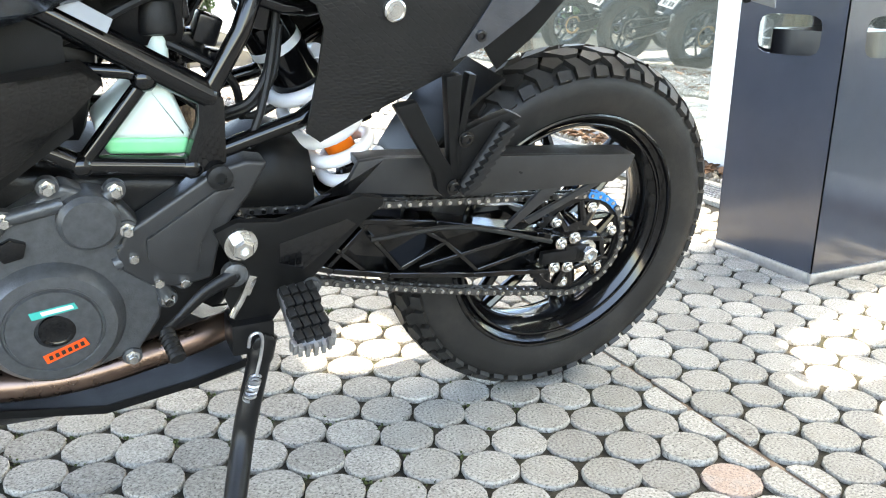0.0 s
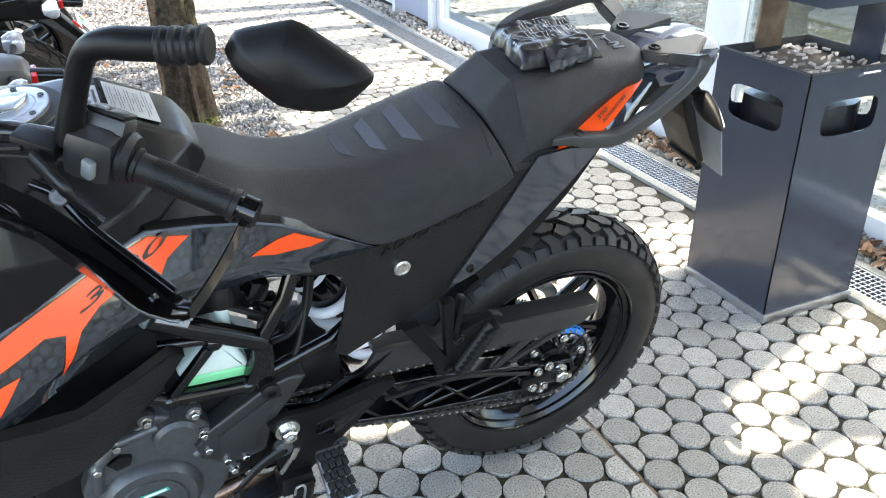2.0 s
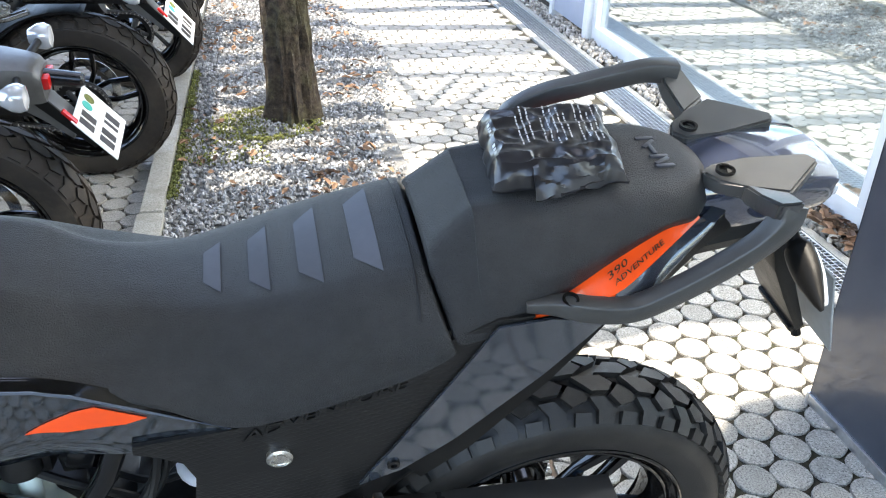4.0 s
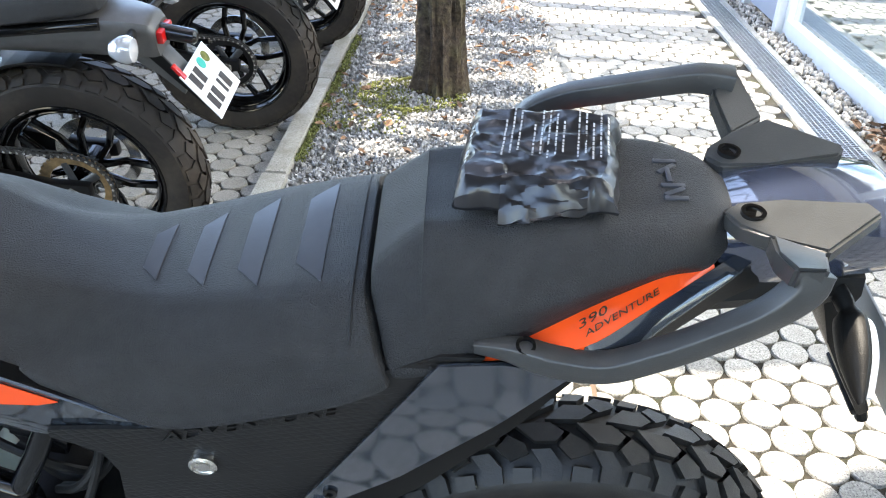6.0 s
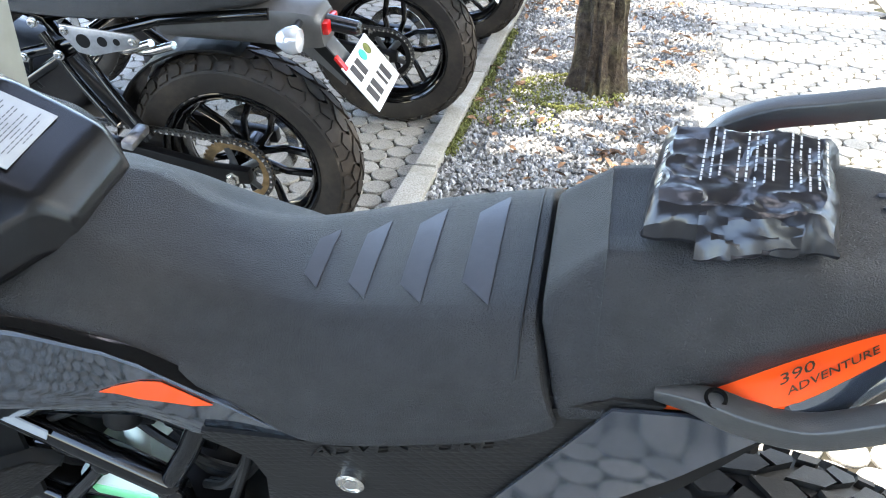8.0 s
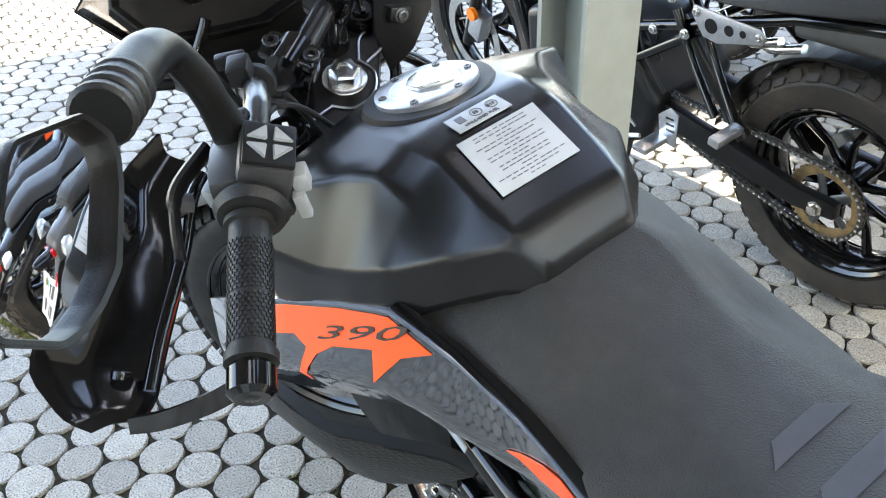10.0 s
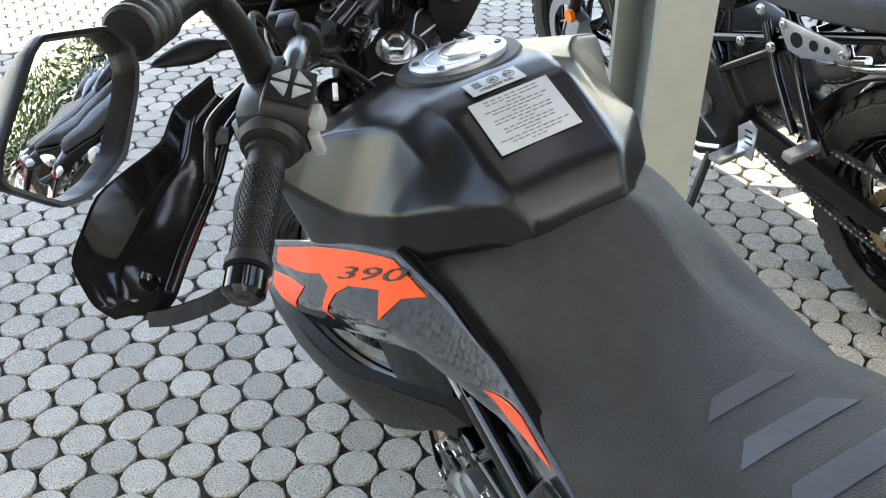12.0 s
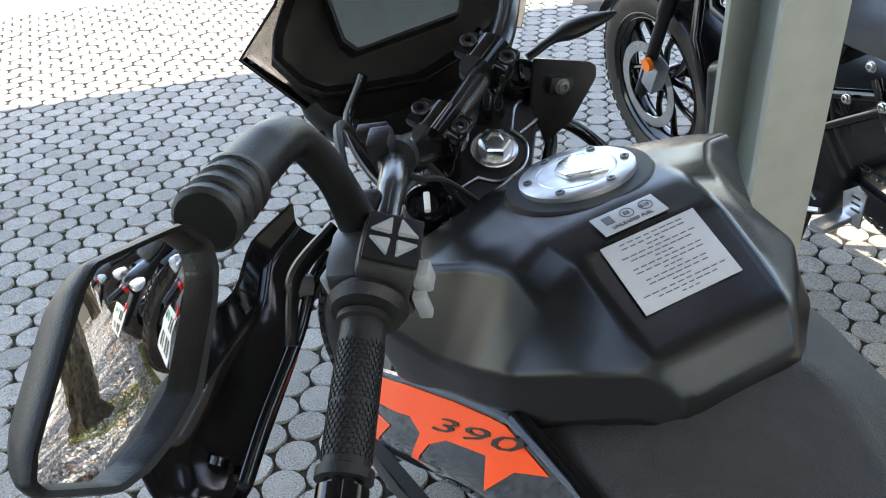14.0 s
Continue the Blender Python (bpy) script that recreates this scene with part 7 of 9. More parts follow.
# ---- bag on the pillion seat ----
def parcel():
    root = thing("film_bag", BIKE @ pose(-0.079, 0.016, 1.001, -2, -5, -7), "crumpled black plastic bag with white print on the pillion seat", "bag")
    rng = random.Random(12)
    bm = B()
    nx, ny = 44, 48
    W, L, H = 0.146, 0.140, 0.027

    def top(u, v):
        e = min(1, (1 - abs(u)) * 6) * min(1, (1 - abs(v)) * 5)
        e = e ** 0.45
        n1 = noise.noise(Vector((u * 1.6, v * 1.4, 0.3))) * 0.004
        n2 = abs(noise.noise(Vector((u * 2 + v * 1.5, v * 2.6 - u, 2.0)))) * 0.0075
        n3 = abs(noise.noise(Vector((u * 5 - 2 * v, v * 5 + 2 * u, 5.0)))) * 0.0022
        return e * (H + n1) - (n2 + n3) * (0.4 + 0.6 * e) + 0.004
    grid = {}
    for i in range(nx + 1):
        for j in range(ny + 1):
            u, v = -1 + 2 * i / nx, -1 + 2 * j / ny
            wob = 0.006 * noise.noise(Vector((u * 3, v * 3, 9)))
            x, y = u * W / 2 + wob, v * L / 2 + 0.006 * noise.noise(Vector((v * 3, u * 3, 4)))
            grid[i, j] = bm.verts.new((x, y, max(0.002, top(u, v))))
    for i in range(nx):
        for j in range(ny):
            bm.faces.new((grid[i, j], grid[i + 1, j], grid[i + 1, j + 1], grid[i, j + 1]))
    r = bmesh.ops.extrude_edge_only(bm, edges=[e for e in bm.edges if e.is_boundary])
    for v in (g for g in r["geom"] if isinstance(g, bmesh.types.BMVert)):
        v.co.z = 0.0
        v.co.x *= 0.985
        v.co.y *= 0.985
    part("bag_film", bm, M_BAG, root, "glossy black film", smooth=20)
    # loose folded flap at the near end
    bm = B()
    rows = []
    for i in range(15):
        f = i / 14
        row = []
        for j in range(9):
            g = j / 8
            x = -0.030 + 0.075 * f
            y = -L / 2 + 0.006 - 0.030 * g * (1 - 0.75 * f)
            z = 0.026 - 0.024 * g + 0.008 * noise.noise(Vector((f * 5, g * 4, 3)))
            row.append((x, y, z))
        rows.append(row)
    loft(bm, rows, cap=False, closed=False)
    r = bmesh.ops.extrude_face_region(bm, geom=list(bm.faces))
    bmesh.ops.translate(bm, verts=[g for g in r["geom"] if isinstance(g, bmesh.types.BMVert)], vec=(0, 0.001, -0.0012))
    part("bag_flap", bm, M_BAG, root, "folded black film flap", smooth=24)
    # lines of pale print as plain bars following the film, in paragraphs
    bm = B()

    def bar(x, y, h, w):
        pts = [bm.verts.new((xx, yy, max(0.003, top(2 * xx / W, 2 * yy / L)) + 0.0010)) for xx, yy in ((x, y), (x + h, y), (x + h, y + w), (x, y + w))]
        bm.faces.new(pts)
    for k in range(15):
        if k in (3, 9):
            continue
        x0 = -0.034 + k * 0.0068
        ya, yb = -0.026 + 0.005 * (k % 3), (0.058 if k % 4 else 0.038) - rng.uniform(0, 0.010)
        y = ya
        while y < yb:
            w = rng.uniform(0.002, 0.006)
            bar(x0, y, 0.0017, w)
            y += w + rng.uniform(0.0010, 0.0022)
    for k in range(12):
        bar(-0.066, -0.052 + 0.0075 * k, 0.0026, 0.0045)
    tagged(part("bag_print", bm, M_BAG_PRINT, root, "rows of small white print as bars", smooth=0), kind="stuff")


parcel()

# ---- ground ----
bm = B()
box(bm, (0, 0, -0.509), (400, 400, 1.0))
ground = solo("ground", bm, M_SOIL, "sandy soil under the paving", "ground", kind="structure", smooth=0)
bm = B()
box(bm, (-26.2, 0, -0.010), (40.0, 120, 0.02))
solo("pavement", bm, M_ASPHALT, "sunlit pale paving beyond the bays", "pavement", kind="structure", smooth=0)

PITCH, SEAM = 0.0970, 0.200


def bay_at(k, j):
    """Centre of a paver of the bays: row k along y, j along the row; the rows run slightly askew."""
    x = 0.022 + k * 0.0822
    return x, -0.084 + (j + 0.5 * (k % 2)) * 0.0995 + 0.0345 * (x - 0.022)


def walk_at(k, j):
    """Centre of a paver of the walkway: row j along x."""
    return 0.594 + (k + 0.5 * (j % 2)) * 0.0965, 0.022 + j * 0.0845


def paver_mesh(rng, rot, clip=None):
    """One rounded octagonal paver, slightly uneven, about its centre."""
    bm = B()
    n = 16
    r = PITCH * 0.493
    lo, mid, hi = [], [], []
    dz = rng.uniform(-0.0015, 0.0015)
    for k in range(n):
        a = rot + 2 * math.pi * k / n
        rr = r * (1.0 if k % 4 else 0.975) * rng.uniform(0.975, 1.010)
        x, y = rr * math.cos(a), rr * math.sin(a)
        if clip is not None:
            x = max(x, clip[0]) if clip[1] > 0 else min(x, clip[0])
        lo.append(bm.verts.new((x, y, -0.022)))
        mid.append(bm.verts.new((x * 0.994, y * 0.994, -0.0030 + dz)))
        hi.append(bm.verts.new((x * 0.960, y * 0.960, dz)))
    bm.faces.new(hi)
    for a, b in ((lo, mid), (mid, hi)):
        for k in range(n):
            bm.faces.new((a[k], a[(k + 1) % n], b[(k + 1) % n], b[k]))
    me = bpy.data.meshes.new("paver")
    bmesh.ops.remove_doubles(bm, verts=bm.verts, dist=1e-5)
    bmesh.ops.recalc_face_normals(bm, faces=bm.faces)
    bm.to_mesh(me)
    bm.free()
    me.shade_smooth()
    me.set_sharp_from_angle(angle=radians(22))
    return me


def paver_places():
    """Centres of all pavers: rows along y in the bays, rows along x past the seam."""
    out = []
    for k in range(-76, 3):
        for j in range(-36, 70):
            x, y = bay_at(k, j)
            if x < SEAM - 0.035 and not (x > -0.87 and y > 1.17) and (x > -4.4 or -3.6 < y < 2.0):
                out.append((x, y, 0))
    for j in range(-30, 78):
        for k in range(-9, 8):
            x, y = walk_at(k, j)
            if SEAM + 0.03 < x < 1.245 or (y > 1.3 and 0.0 + 0.12 * math.sin(y * 2.1) < x <= SEAM + 0.03):
                out.append((x, y, 1))
    return out


rng = random.Random(5)
variants = {0: [paver_mesh(rng, 0.0) for _ in range(9)], 1: [paver_mesh(rng, math.pi / 2) for _ in range(9)]}
for ms in variants.values():
    for me in ms:
        me.materials.append(M_PAVER)
places = paver_places()
near = sorted(places, key=lambda p: min(math.hypot(p[0] - 0.35, (p[1] + 0.15) * 1.2), math.hypot(p[0] + 1.45, (p[1] + 0.45) * 1.0)))
chosen = set(near[:300])
verts, faces = [], []
protos = {t: [([v.co.copy() for v in me.vertices], [tuple(p.vertices) for p in me.polygons]) for me in ms] for t, ms in variants.items()}
for p in places:
    x, y, t = p
    ang = rng.choice((0, 1, 2)) * math.pi / 3
    tilt = (rng.uniform(-1.3, 1.3), rng.uniform(-1.3, 1.3))
    m = pose(x + rng.uniform(-0.002, 0.002), y + rng.uniform(-0.002, 0.002), rng.uniform(-0.0025, 0.002), tilt[0], tilt[1], math.degrees(ang))
    if p in chosen:
        ob = new("paver", rng.choice(variants[t]))
        if math.hypot(x - 0.105, y + 0.43) < 0.05:
            ob.data = ob.data.copy()
            ob.data.materials[0] = M_PAVER_RED
        ob.parent = ground
        ob.matrix_basis = m
    else:
        vs, fs = rng.choice(protos[t])
        base = len(verts)
        verts += [tuple(m @ v) for v in vs]
        faces += [tuple(i + base for i in f) for f in fs]
for k in range(-34, 50):
    # cut pavers along both sides of the seam
    (xa, ya), (xb, yb) = bay_at(2, k), walk_at(-4, 2 * k)
    for x, y, edge, rot in ((xa, ya, (SEAM - 0.006 - xa, -1), 0.0), (xb, yb, (SEAM + 0.006 - xb, 1), math.pi / 2)):
        me = paver_mesh(rng, rot, edge)
        m = pose(x, y, rng.uniform(-0.0025, 0.001), rng.uniform(-1, 1), rng.uniform(-1, 1), 0)
        base = len(verts)
        verts += [tuple(m @ v.co) for v in me.vertices]
        faces += [tuple(i + base for i in f.vertices) for f in me.polygons]
        bpy.data.meshes.remove(me)
me = bpy.data.meshes.new("pavers")
me.from_pydata(verts, [], faces)
me.shade_smooth()
me.set_sharp_from_angle(angle=radians(22))
me.materials.append(M_PAVER_FAR)
tagged(new("pavers", me), "grey round-cornered concrete pavers with sandy joints", "paving", kind="stuff")

# ---- planting bed: kerb stones, gravel, fallen leaves, moss ----
def kerb(a, b, w, top, group="kerb stones round the bed"):
    d = Vector((b[0] - a[0], b[1] - a[1], 0))
    bm = B()
    box(bm, (0, 0, (top - 0.08) / 2), (d.length - 0.006, w, top + 0.08), bev=0.008)
    for v in bm.verts:
        v.co += Vector((noise.noise(v.co * 9), noise.noise(v.co * 11), noise.noise(v.co * 7))) * 0.002
    m = pose((a[0] + b[0]) / 2, (a[1] + b[1]) / 2, 0, 0, 0, math.degrees(math.atan2(d.y, d.x)))
    return solo("kerb_stone", bm, M_KERB, "weathered pale concrete kerb stone with moss along it", "kerb", group, m=m)


KT = 0.055
kerb((-0.812, 1.250), (-0.812, 1.765), 0.092, KT)
for i in range(5):
    kerb((-0.812 - 0.004 * i, 1.765 + i * 1.0), (-0.816 - 0.004 * i, 2.765 + i * 1.0), 0.076, KT + 0.004)
kerb((-0.860, 1.197), (-0.06, 1.197), 0.096, KT)


def scatter(name, material, n, region, size, rng, flat=0.6, z0=0.0, label="", category="", lift=0.0, curl=0.0):
    """Many small broken stones or leaves as one object."""
    verts, faces = [], []
    for _ in range(n):
        x, y = region(rng)
        s = rng.uniform(*size)
        r = Euler((rng.uniform(0, 6.3), rng.uniform(0, 6.3), rng.uniform(0, 6.3)) if not curl else (rng.uniform(-0.5, 0.5), rng.uniform(-0.5, 0.5), rng.uniform(0, 6.3))).to_matrix()
        base = len(verts)
        if curl:
            pts = [(-1, 0, 0), (-0.3, -0.55, curl), (0.5, -0.45, curl), (1.1, 0, 0.2), (0.5, 0.45, curl), (-0.3, 0.55, curl), (0, 0, 0)]
            fcs = [(0, 1, 6), (1, 2, 6), (2, 3, 6), (3, 4, 6), (4, 5, 6), (5, 0, 6)]
        else:
            pts = [(rng.uniform(0.6, 1), 0, 0), (-rng.uniform(0.6, 1), 0.1, 0), (0, rng.uniform(0.5, 0.9), 0), (0.1, -rng.uniform(0.5, 0.9), 0), (0, 0.1, rng.uniform(0.3, 0.6)), (0.1, 0, -0.5)]
            fcs = [(0, 2, 4), (2, 1, 4), (1, 3, 4), (3, 0, 4), (2, 0, 5), (1, 2, 5), (3, 1, 5), (0, 3, 5)]
        zz = z0 + rng.uniform(0, lift)
        verts += [tuple(r @ Vector(p) * s + Vector((x, y, zz))) for p in pts]
        faces += [tuple(i + base for i in f) for f in fcs]
    me = bpy.data.meshes.new(name)
    me.from_pydata(verts, [], faces)
    me.materials.append(material)
    return tagged(new(name, me), label, category, kind="stuff")


def bed(rng):
    while True:
        x, y = rng.uniform(-0.80, 0.34), 1.25 + 5.8 * rng.random() ** 1.5
        if x > -0.775 and x < 0.16 + 0.10 * math.sin(y * 2.1) + rng.gauss(0, 0.03):
            return x, y


rng = random.Random(8)
bm = B()
box(bm, (-0.33, 4.1, 0.0), (0.95, 5.75, 0.036))
solo("bed_soil", bm, M_GRAVEL_FINE, "grey grit and soil of the planting bed", "soil", kind="structure", smooth=0)
scatter("gravel", M_GRAVEL, 24000, bed, (0.008, 0.0185), rng, z0=0.021, lift=0.014, label="loose grey and bluish crushed gravel", category="gravel")


def litter(rng):
    while True:
        x, y = bed(rng)
        k = noise.noise(Vector((x * 2.2, y * 1.3, 3))) + 0.25 * (x > -0.25)
        if k > rng.uniform(-0.1, 0.5):
            return x, y


scatter("fallen_leaves", M_LEAF, 620, litter, (0.010, 0.026), rng, z0=0.040, lift=0.012, label="brown fallen leaves on the gravel", category="leaves", curl=0.35)


def mossy(rng):
    k = rng.random()
    if k < 0.5:
        return -0.768 + abs(rng.gauss(0, 0.014)), rng.uniform(1.9, 3.5)
    if k < 0.8:
        a = rng.uniform(0, 6.3)
        return -0.40 + 0.24 * math.cos(a) * rng.random() ** 0.5, 2.66 + 0.20 * math.sin(a)
    return rng.uniform(-0.75, -0.4), rng.uniform(2.2, 2.75)


scatter("moss", M_MOSS, 2600, mossy, (0.004, 0.012), rng, z0=0.034, lift=0.016, label="green moss and weeds by the kerb and tree", category="moss")


def joints(rng):
    k = rng.randrange(-40, 2)
    j = rng.randrange(-30, 12)
    x, y = bay_at(k, j)
    return x + 0.054, y + rng.gauss(0, 0.006)


def tufts(rng):
    while True:
        x, y = joints(rng)
        if noise.noise(Vector((x * 3, y * 3, 1))) > 0.12:
            return x + rng.gauss(0, 0.008), y + rng.gauss(0, 0.008)


scatter("joint_moss", M_MOSS_DARK, 3600, tufts, (0.002, 0.006), rng, z0=-0.006, lift=0.006, label="small tufts of moss in the paving joints", category="moss")

# joint strip with litter between the two paving fields
# stands in for the dark slit of the seam
bm = B()
box(bm, (SEAM, 0.0, -0.012), (0.016, 5.4, 0.012), bev=0.002)
solo("joint_strip", bm, M_RUST, "dark brown strip along the seam between two paving fields", "edging", kind="structure")


# ---- tree ----
def tree(x, y, r, h, seed, label):
    rng = random.Random(seed)
    root = thing("tree", pose(x, y, 0), label, "tree", "trees in the bed")
    bm = B()
    rows, seg = 90, 56
    rings = []
    for i in range(rows + 1):
        f = i / rows
        z = f * h
        flare = 1 + 0.55 * math.exp(-z / 0.10) - 0.35 * f
        cx, cy = 0.05 * math.sin(z * 0.9 + seed), 0.04 * math.sin(z * 1.3 + 1)
        ring = []
        for k in range(seg):
            a = 2 * math.pi * k / seg
            groove = noise.noise(Vector((math.cos(a) * 7.5, math.sin(a) * 7.5, z * 2.4 + seed)))
            fine = noise.noise(Vector((math.cos(a) * 13, math.sin(a) * 13, z * 11.0)))
            lobe = 1 + 0.22 * math.exp(-z / 0.08) * math.cos(5 * a + seed)
            rr = r * flare * lobe + 0.022 * groove + 0.012 * fine
            ring.append((cx + rr * math.cos(a), cy + rr * math.sin(a), z - 0.03))
        rings.append(ring)
    loft(bm, rings)
    part("trunk", bm, M_BARK, root, "grooved grey-brown bark with moss", smooth=60)
    bm = B()
    for i in range(9):
        a, z = rng.uniform(0, 6.3), h * rng.uniform(0.72, 1.0)
        p = [Vector((0.05 * math.sin(z * 0.9 + seed), 0.04, z))]
        d = Vector((math.cos(a), math.sin(a), rng.uniform(0.5, 1.3))).normalized()
        for k in range(6):
            d = (d + Vector((rng.gauss(0, 0.2), rng.gauss(0, 0.2), 0.12))).normalized()
            p.append(p[-1] + d * 0.32)
        tube(bm, p, [0.035 - 0.005 * k for k in range(7)], 8)
        for _ in range(5):
            k = rng.randrange(2, 7)
            q = [p[k]]
            e = Vector((rng.gauss(0, 1), rng.gauss(0, 1), 0.6)).normalized()
            for _ in range(4):
                e = (e + Vector((rng.gauss(0, 0.25), rng.gauss(0, 0.25), 0.1))).normalized()
                q.append(q[-1] + e * 0.2)
            tube(bm, q, [0.012, 0.010, 0.008, 0.006, 0.004], 6)
    part("crown", bm, M_BARK, root, "bare winter branches")
    return root


tree(-0.325, 2.735, 0.102, 3.2, 2, "slender tree with grooved mossy bark in the gravel bed")
tree(-0.45, 6.6, 0.11, 3.2, 5, "slender tree with grooved bark further along the bed")

# ---- drain and pebble strip along the facade ----
bm = B()
for x in (1.300, 1.486):
    box(bm, (x, 2.5, -0.006), (0.038, 12, 0.026), bev=0.003)
solo("drain_channel", bm, M_KERB, "pale concrete edges of a drainage channel", "drain", kind="structure")
bm = B()
box(bm, (1.393, 2.5, -0.03), (0.148, 12, 0.01))
solo("drain_floor", bm, M_CAST_DARK, "dark floor of the drainage channel", "drain", kind="structure")
for i in range(9):
    y0 = -1.6 + i * 1.0
    if y0 > 6.5:
        break
    bm = B()
    box(bm, (0.069, 0.5, 0), (0.008, 0.99, 0.012))
    box(bm, (-0.069, 0.5, 0), (0.008, 0.99, 0.012))
    for k in range(5):
        box(bm, (-0.046 + k * 0.023, 0.5, 0), (0.004, 0.99, 0.009))
    for k in range(50):
        box(bm, (0, 0.01 + k * 0.02, 0.001), (0.138, 0.004, 0.009))
    solo("drain_grate", bm, M_GALV, "galvanised steel mesh grate over the drain", "drain grate", "grates along the facade", smooth=0, m=pose(1.393, y0, -0.002))


def pebbles(rng):
    return rng.uniform(1.505, 1.645), rng.uniform(-1.5, 5.5)


M_PEBBLE = mat("round_pebbles", (0.34, 0.31, 0.27), 0.7, grain=0.2, scale=40, vary=0.6, island=True, bump=0.3)
verts, faces = [], []
rng = random.Random(3)
bmp = B()
bmesh.ops.create_icosphere(bmp, subdivisions=1, radius=1.0)
pv, pf = [v.co.copy() for v in bmp.verts], [[v.index for v in f.verts] for f in bmp.faces]
bmp.free()
for _ in range(2200):
    x, y = pebbles(rng)
    s = rng.uniform(0.010, 0.024)
    m = Matrix.Translation((x, y, 0.0 + rng.uniform(-0.004, 0.014))) @ Euler((rng.uniform(0, 6), rng.uniform(0, 6), rng.uniform(0, 6))).to_matrix().to_4x4() @ Matrix.Diagonal((s, s * rng.uniform(0.6, 0.9), s * rng.uniform(0.45, 0.7), 1))
    base = len(verts)
    verts += [tuple(m @ v) for v in pv]
    faces += [tuple(i + base for i in f) for f in pf]
me = bpy.data.meshes.new("pebbles")
me.from_pydata(verts, [], faces)
me.shade_smooth()
me.materials.append(M_PEBBLE)
tagged(new("pebbles", me), "rounded beige and grey pebbles along the facade", "pebbles", kind="stuff")
scatter("pebble_leaves", M_LEAF, 500, lambda r: (r.uniform(1.50, 1.64), -0.6 + 3.2 * r.random()), (0.012, 0.034), rng, z0=0.022, lift=0.012, label="reddish dry leaves among the pebbles", category="leaves", curl=0.4)

# ---- glass facade ----
WX = 1.675
bm = B()
box(bm, (WX, 1.04, 0.05), (0.07, 6.08, 0.10), bev=0.004)
box(bm, (WX, 1.04, 3.05), (0.07, 6.08, 0.10), bev=0.004)
solo("window_sill", bm, M_WINFRAME, "white painted metal base frame of the shop window", "window frame", kind="structure")
for i, y in enumerate((-1.96, 1.275, 4.04)):
    bm = B()
    box(bm, (WX, y, 1.55), (0.075, 0.07 if i != 1 else 0.19, 2.9), bev=0.004)
    solo("window_mullion", bm, M_WINFRAME, "white window mullion", "window frame", kind="structure")
for i, (a, b) in enumerate(((-1.92, 1.175), (1.375, 4.00))):
    bm = B()
    box(bm, (WX, (a + b) / 2, 1.55), (0.012, b - a, 2.9))
    w = solo("window_%d" % (i + 1), bm, M_GLASS, "large clear shop window with reflections of the paving", "window", kind="structure", smooth=0)
    w.visible_shadow = False
# door beside the glazing
bm = B()
box(bm, (1.64, 4.43, 1.25), (0.06, 0.62, 2.4), bev=0.004)
for k in range(9):
    box(bm, (1.612, 4.43, 0.2 + k * 0.26), (0.012, 0.60, 0.03), bev=0.003)
solo("door_1", bm, M_DOORGREY, "blue-grey panelled metal door", "door", kind="structure")
bm = B()
box(bm, (1.64, 4.09, 1.3), (0.09, 0.06, 2.6), bev=0.004)
box(bm, (1.64, 4.77, 1.3), (0.09, 0.06, 2.6), bev=0.004)
solo("door_frame", bm, M_WINFRAME, "light grey door frame", "door frame", kind="structure")
bm = B()
box(bm, (1.85, 8.7, 2.0), (0.25, 8.0, 4.0))
box(bm, (1.85, 1.4, 3.6), (0.25, 6.7, 1.0))
box(bm, (1.85, -5.0, 2.0), (0.25, 6.0, 4.0))
solo("wall_east", bm, M_PLASTER, "pale plastered facade", "wall", kind="structure", smooth=0)
bm = B()
box(bm, (4.8, 1.0, 0.02), (6.0, 9.0, 0.04))
solo("floor", bm, M_ROOM_FLOOR, "pale polished showroom floor", "floor", kind="structure", smooth=0)
bm = B()
box(bm, (7.7, 1.0, 1.6), (0.2, 9.0, 3.2))
box(bm, (4.8, -3.4, 1.6), (6.0, 0.2, 3.2))
box(bm, (4.8, 5.4, 1.6), (6.0, 0.2, 3.2))
solo("wall_showroom", bm, M_ROOM_WALL, "light showroom walls", "wall", kind="structure", smooth=0)
bm = B()
box(bm, (4.8, 1.0, 3.25), (6.2, 9.2, 0.1))
solo("ceiling", bm, M_ROOM_WALL, "white showroom ceiling", "ceiling", kind="structure", smooth=0)
# added fill lamp without a fitting, brightens the room behind the glass
ld = bpy.data.lights.new("showroom_fill", 'AREA')
ld.shape, ld.size, ld.size_y, ld.energy = 'RECTANGLE', 4.0, 5.0, 80
lo = new("showroom_fill", ld)
lo.matrix_world = pose(4.2, 1.2, 3.1)

# ---- unseen panels over the bays and walkway, added to cast the shade on the ground ----
def shade(*corners, z=4.2):
    """An added panel out of view, whose shadow falls on the ground polygon of these corners."""
    off = SUN_FROM * (z / SUN_FROM.z)
    bm = B()
    lo = [bm.verts.new((p[0] + off.x, p[1] + off.y, z)) for p in corners]
    f = bm.faces.new(lo)
    r = bmesh.ops.extrude_face_region(bm, geom=[f])
    bmesh.ops.translate(bm, verts=[g for g in r["geom"] if isinstance(g, bmesh.types.BMVert)], vec=(0, 0, 0.06))
    return solo("canopy_panel", bm, M_SHADE_PANEL, "unseen grey panel added overhead to cast a patch of shade", "canopy", "canopy panels", kind="structure", smooth=0)


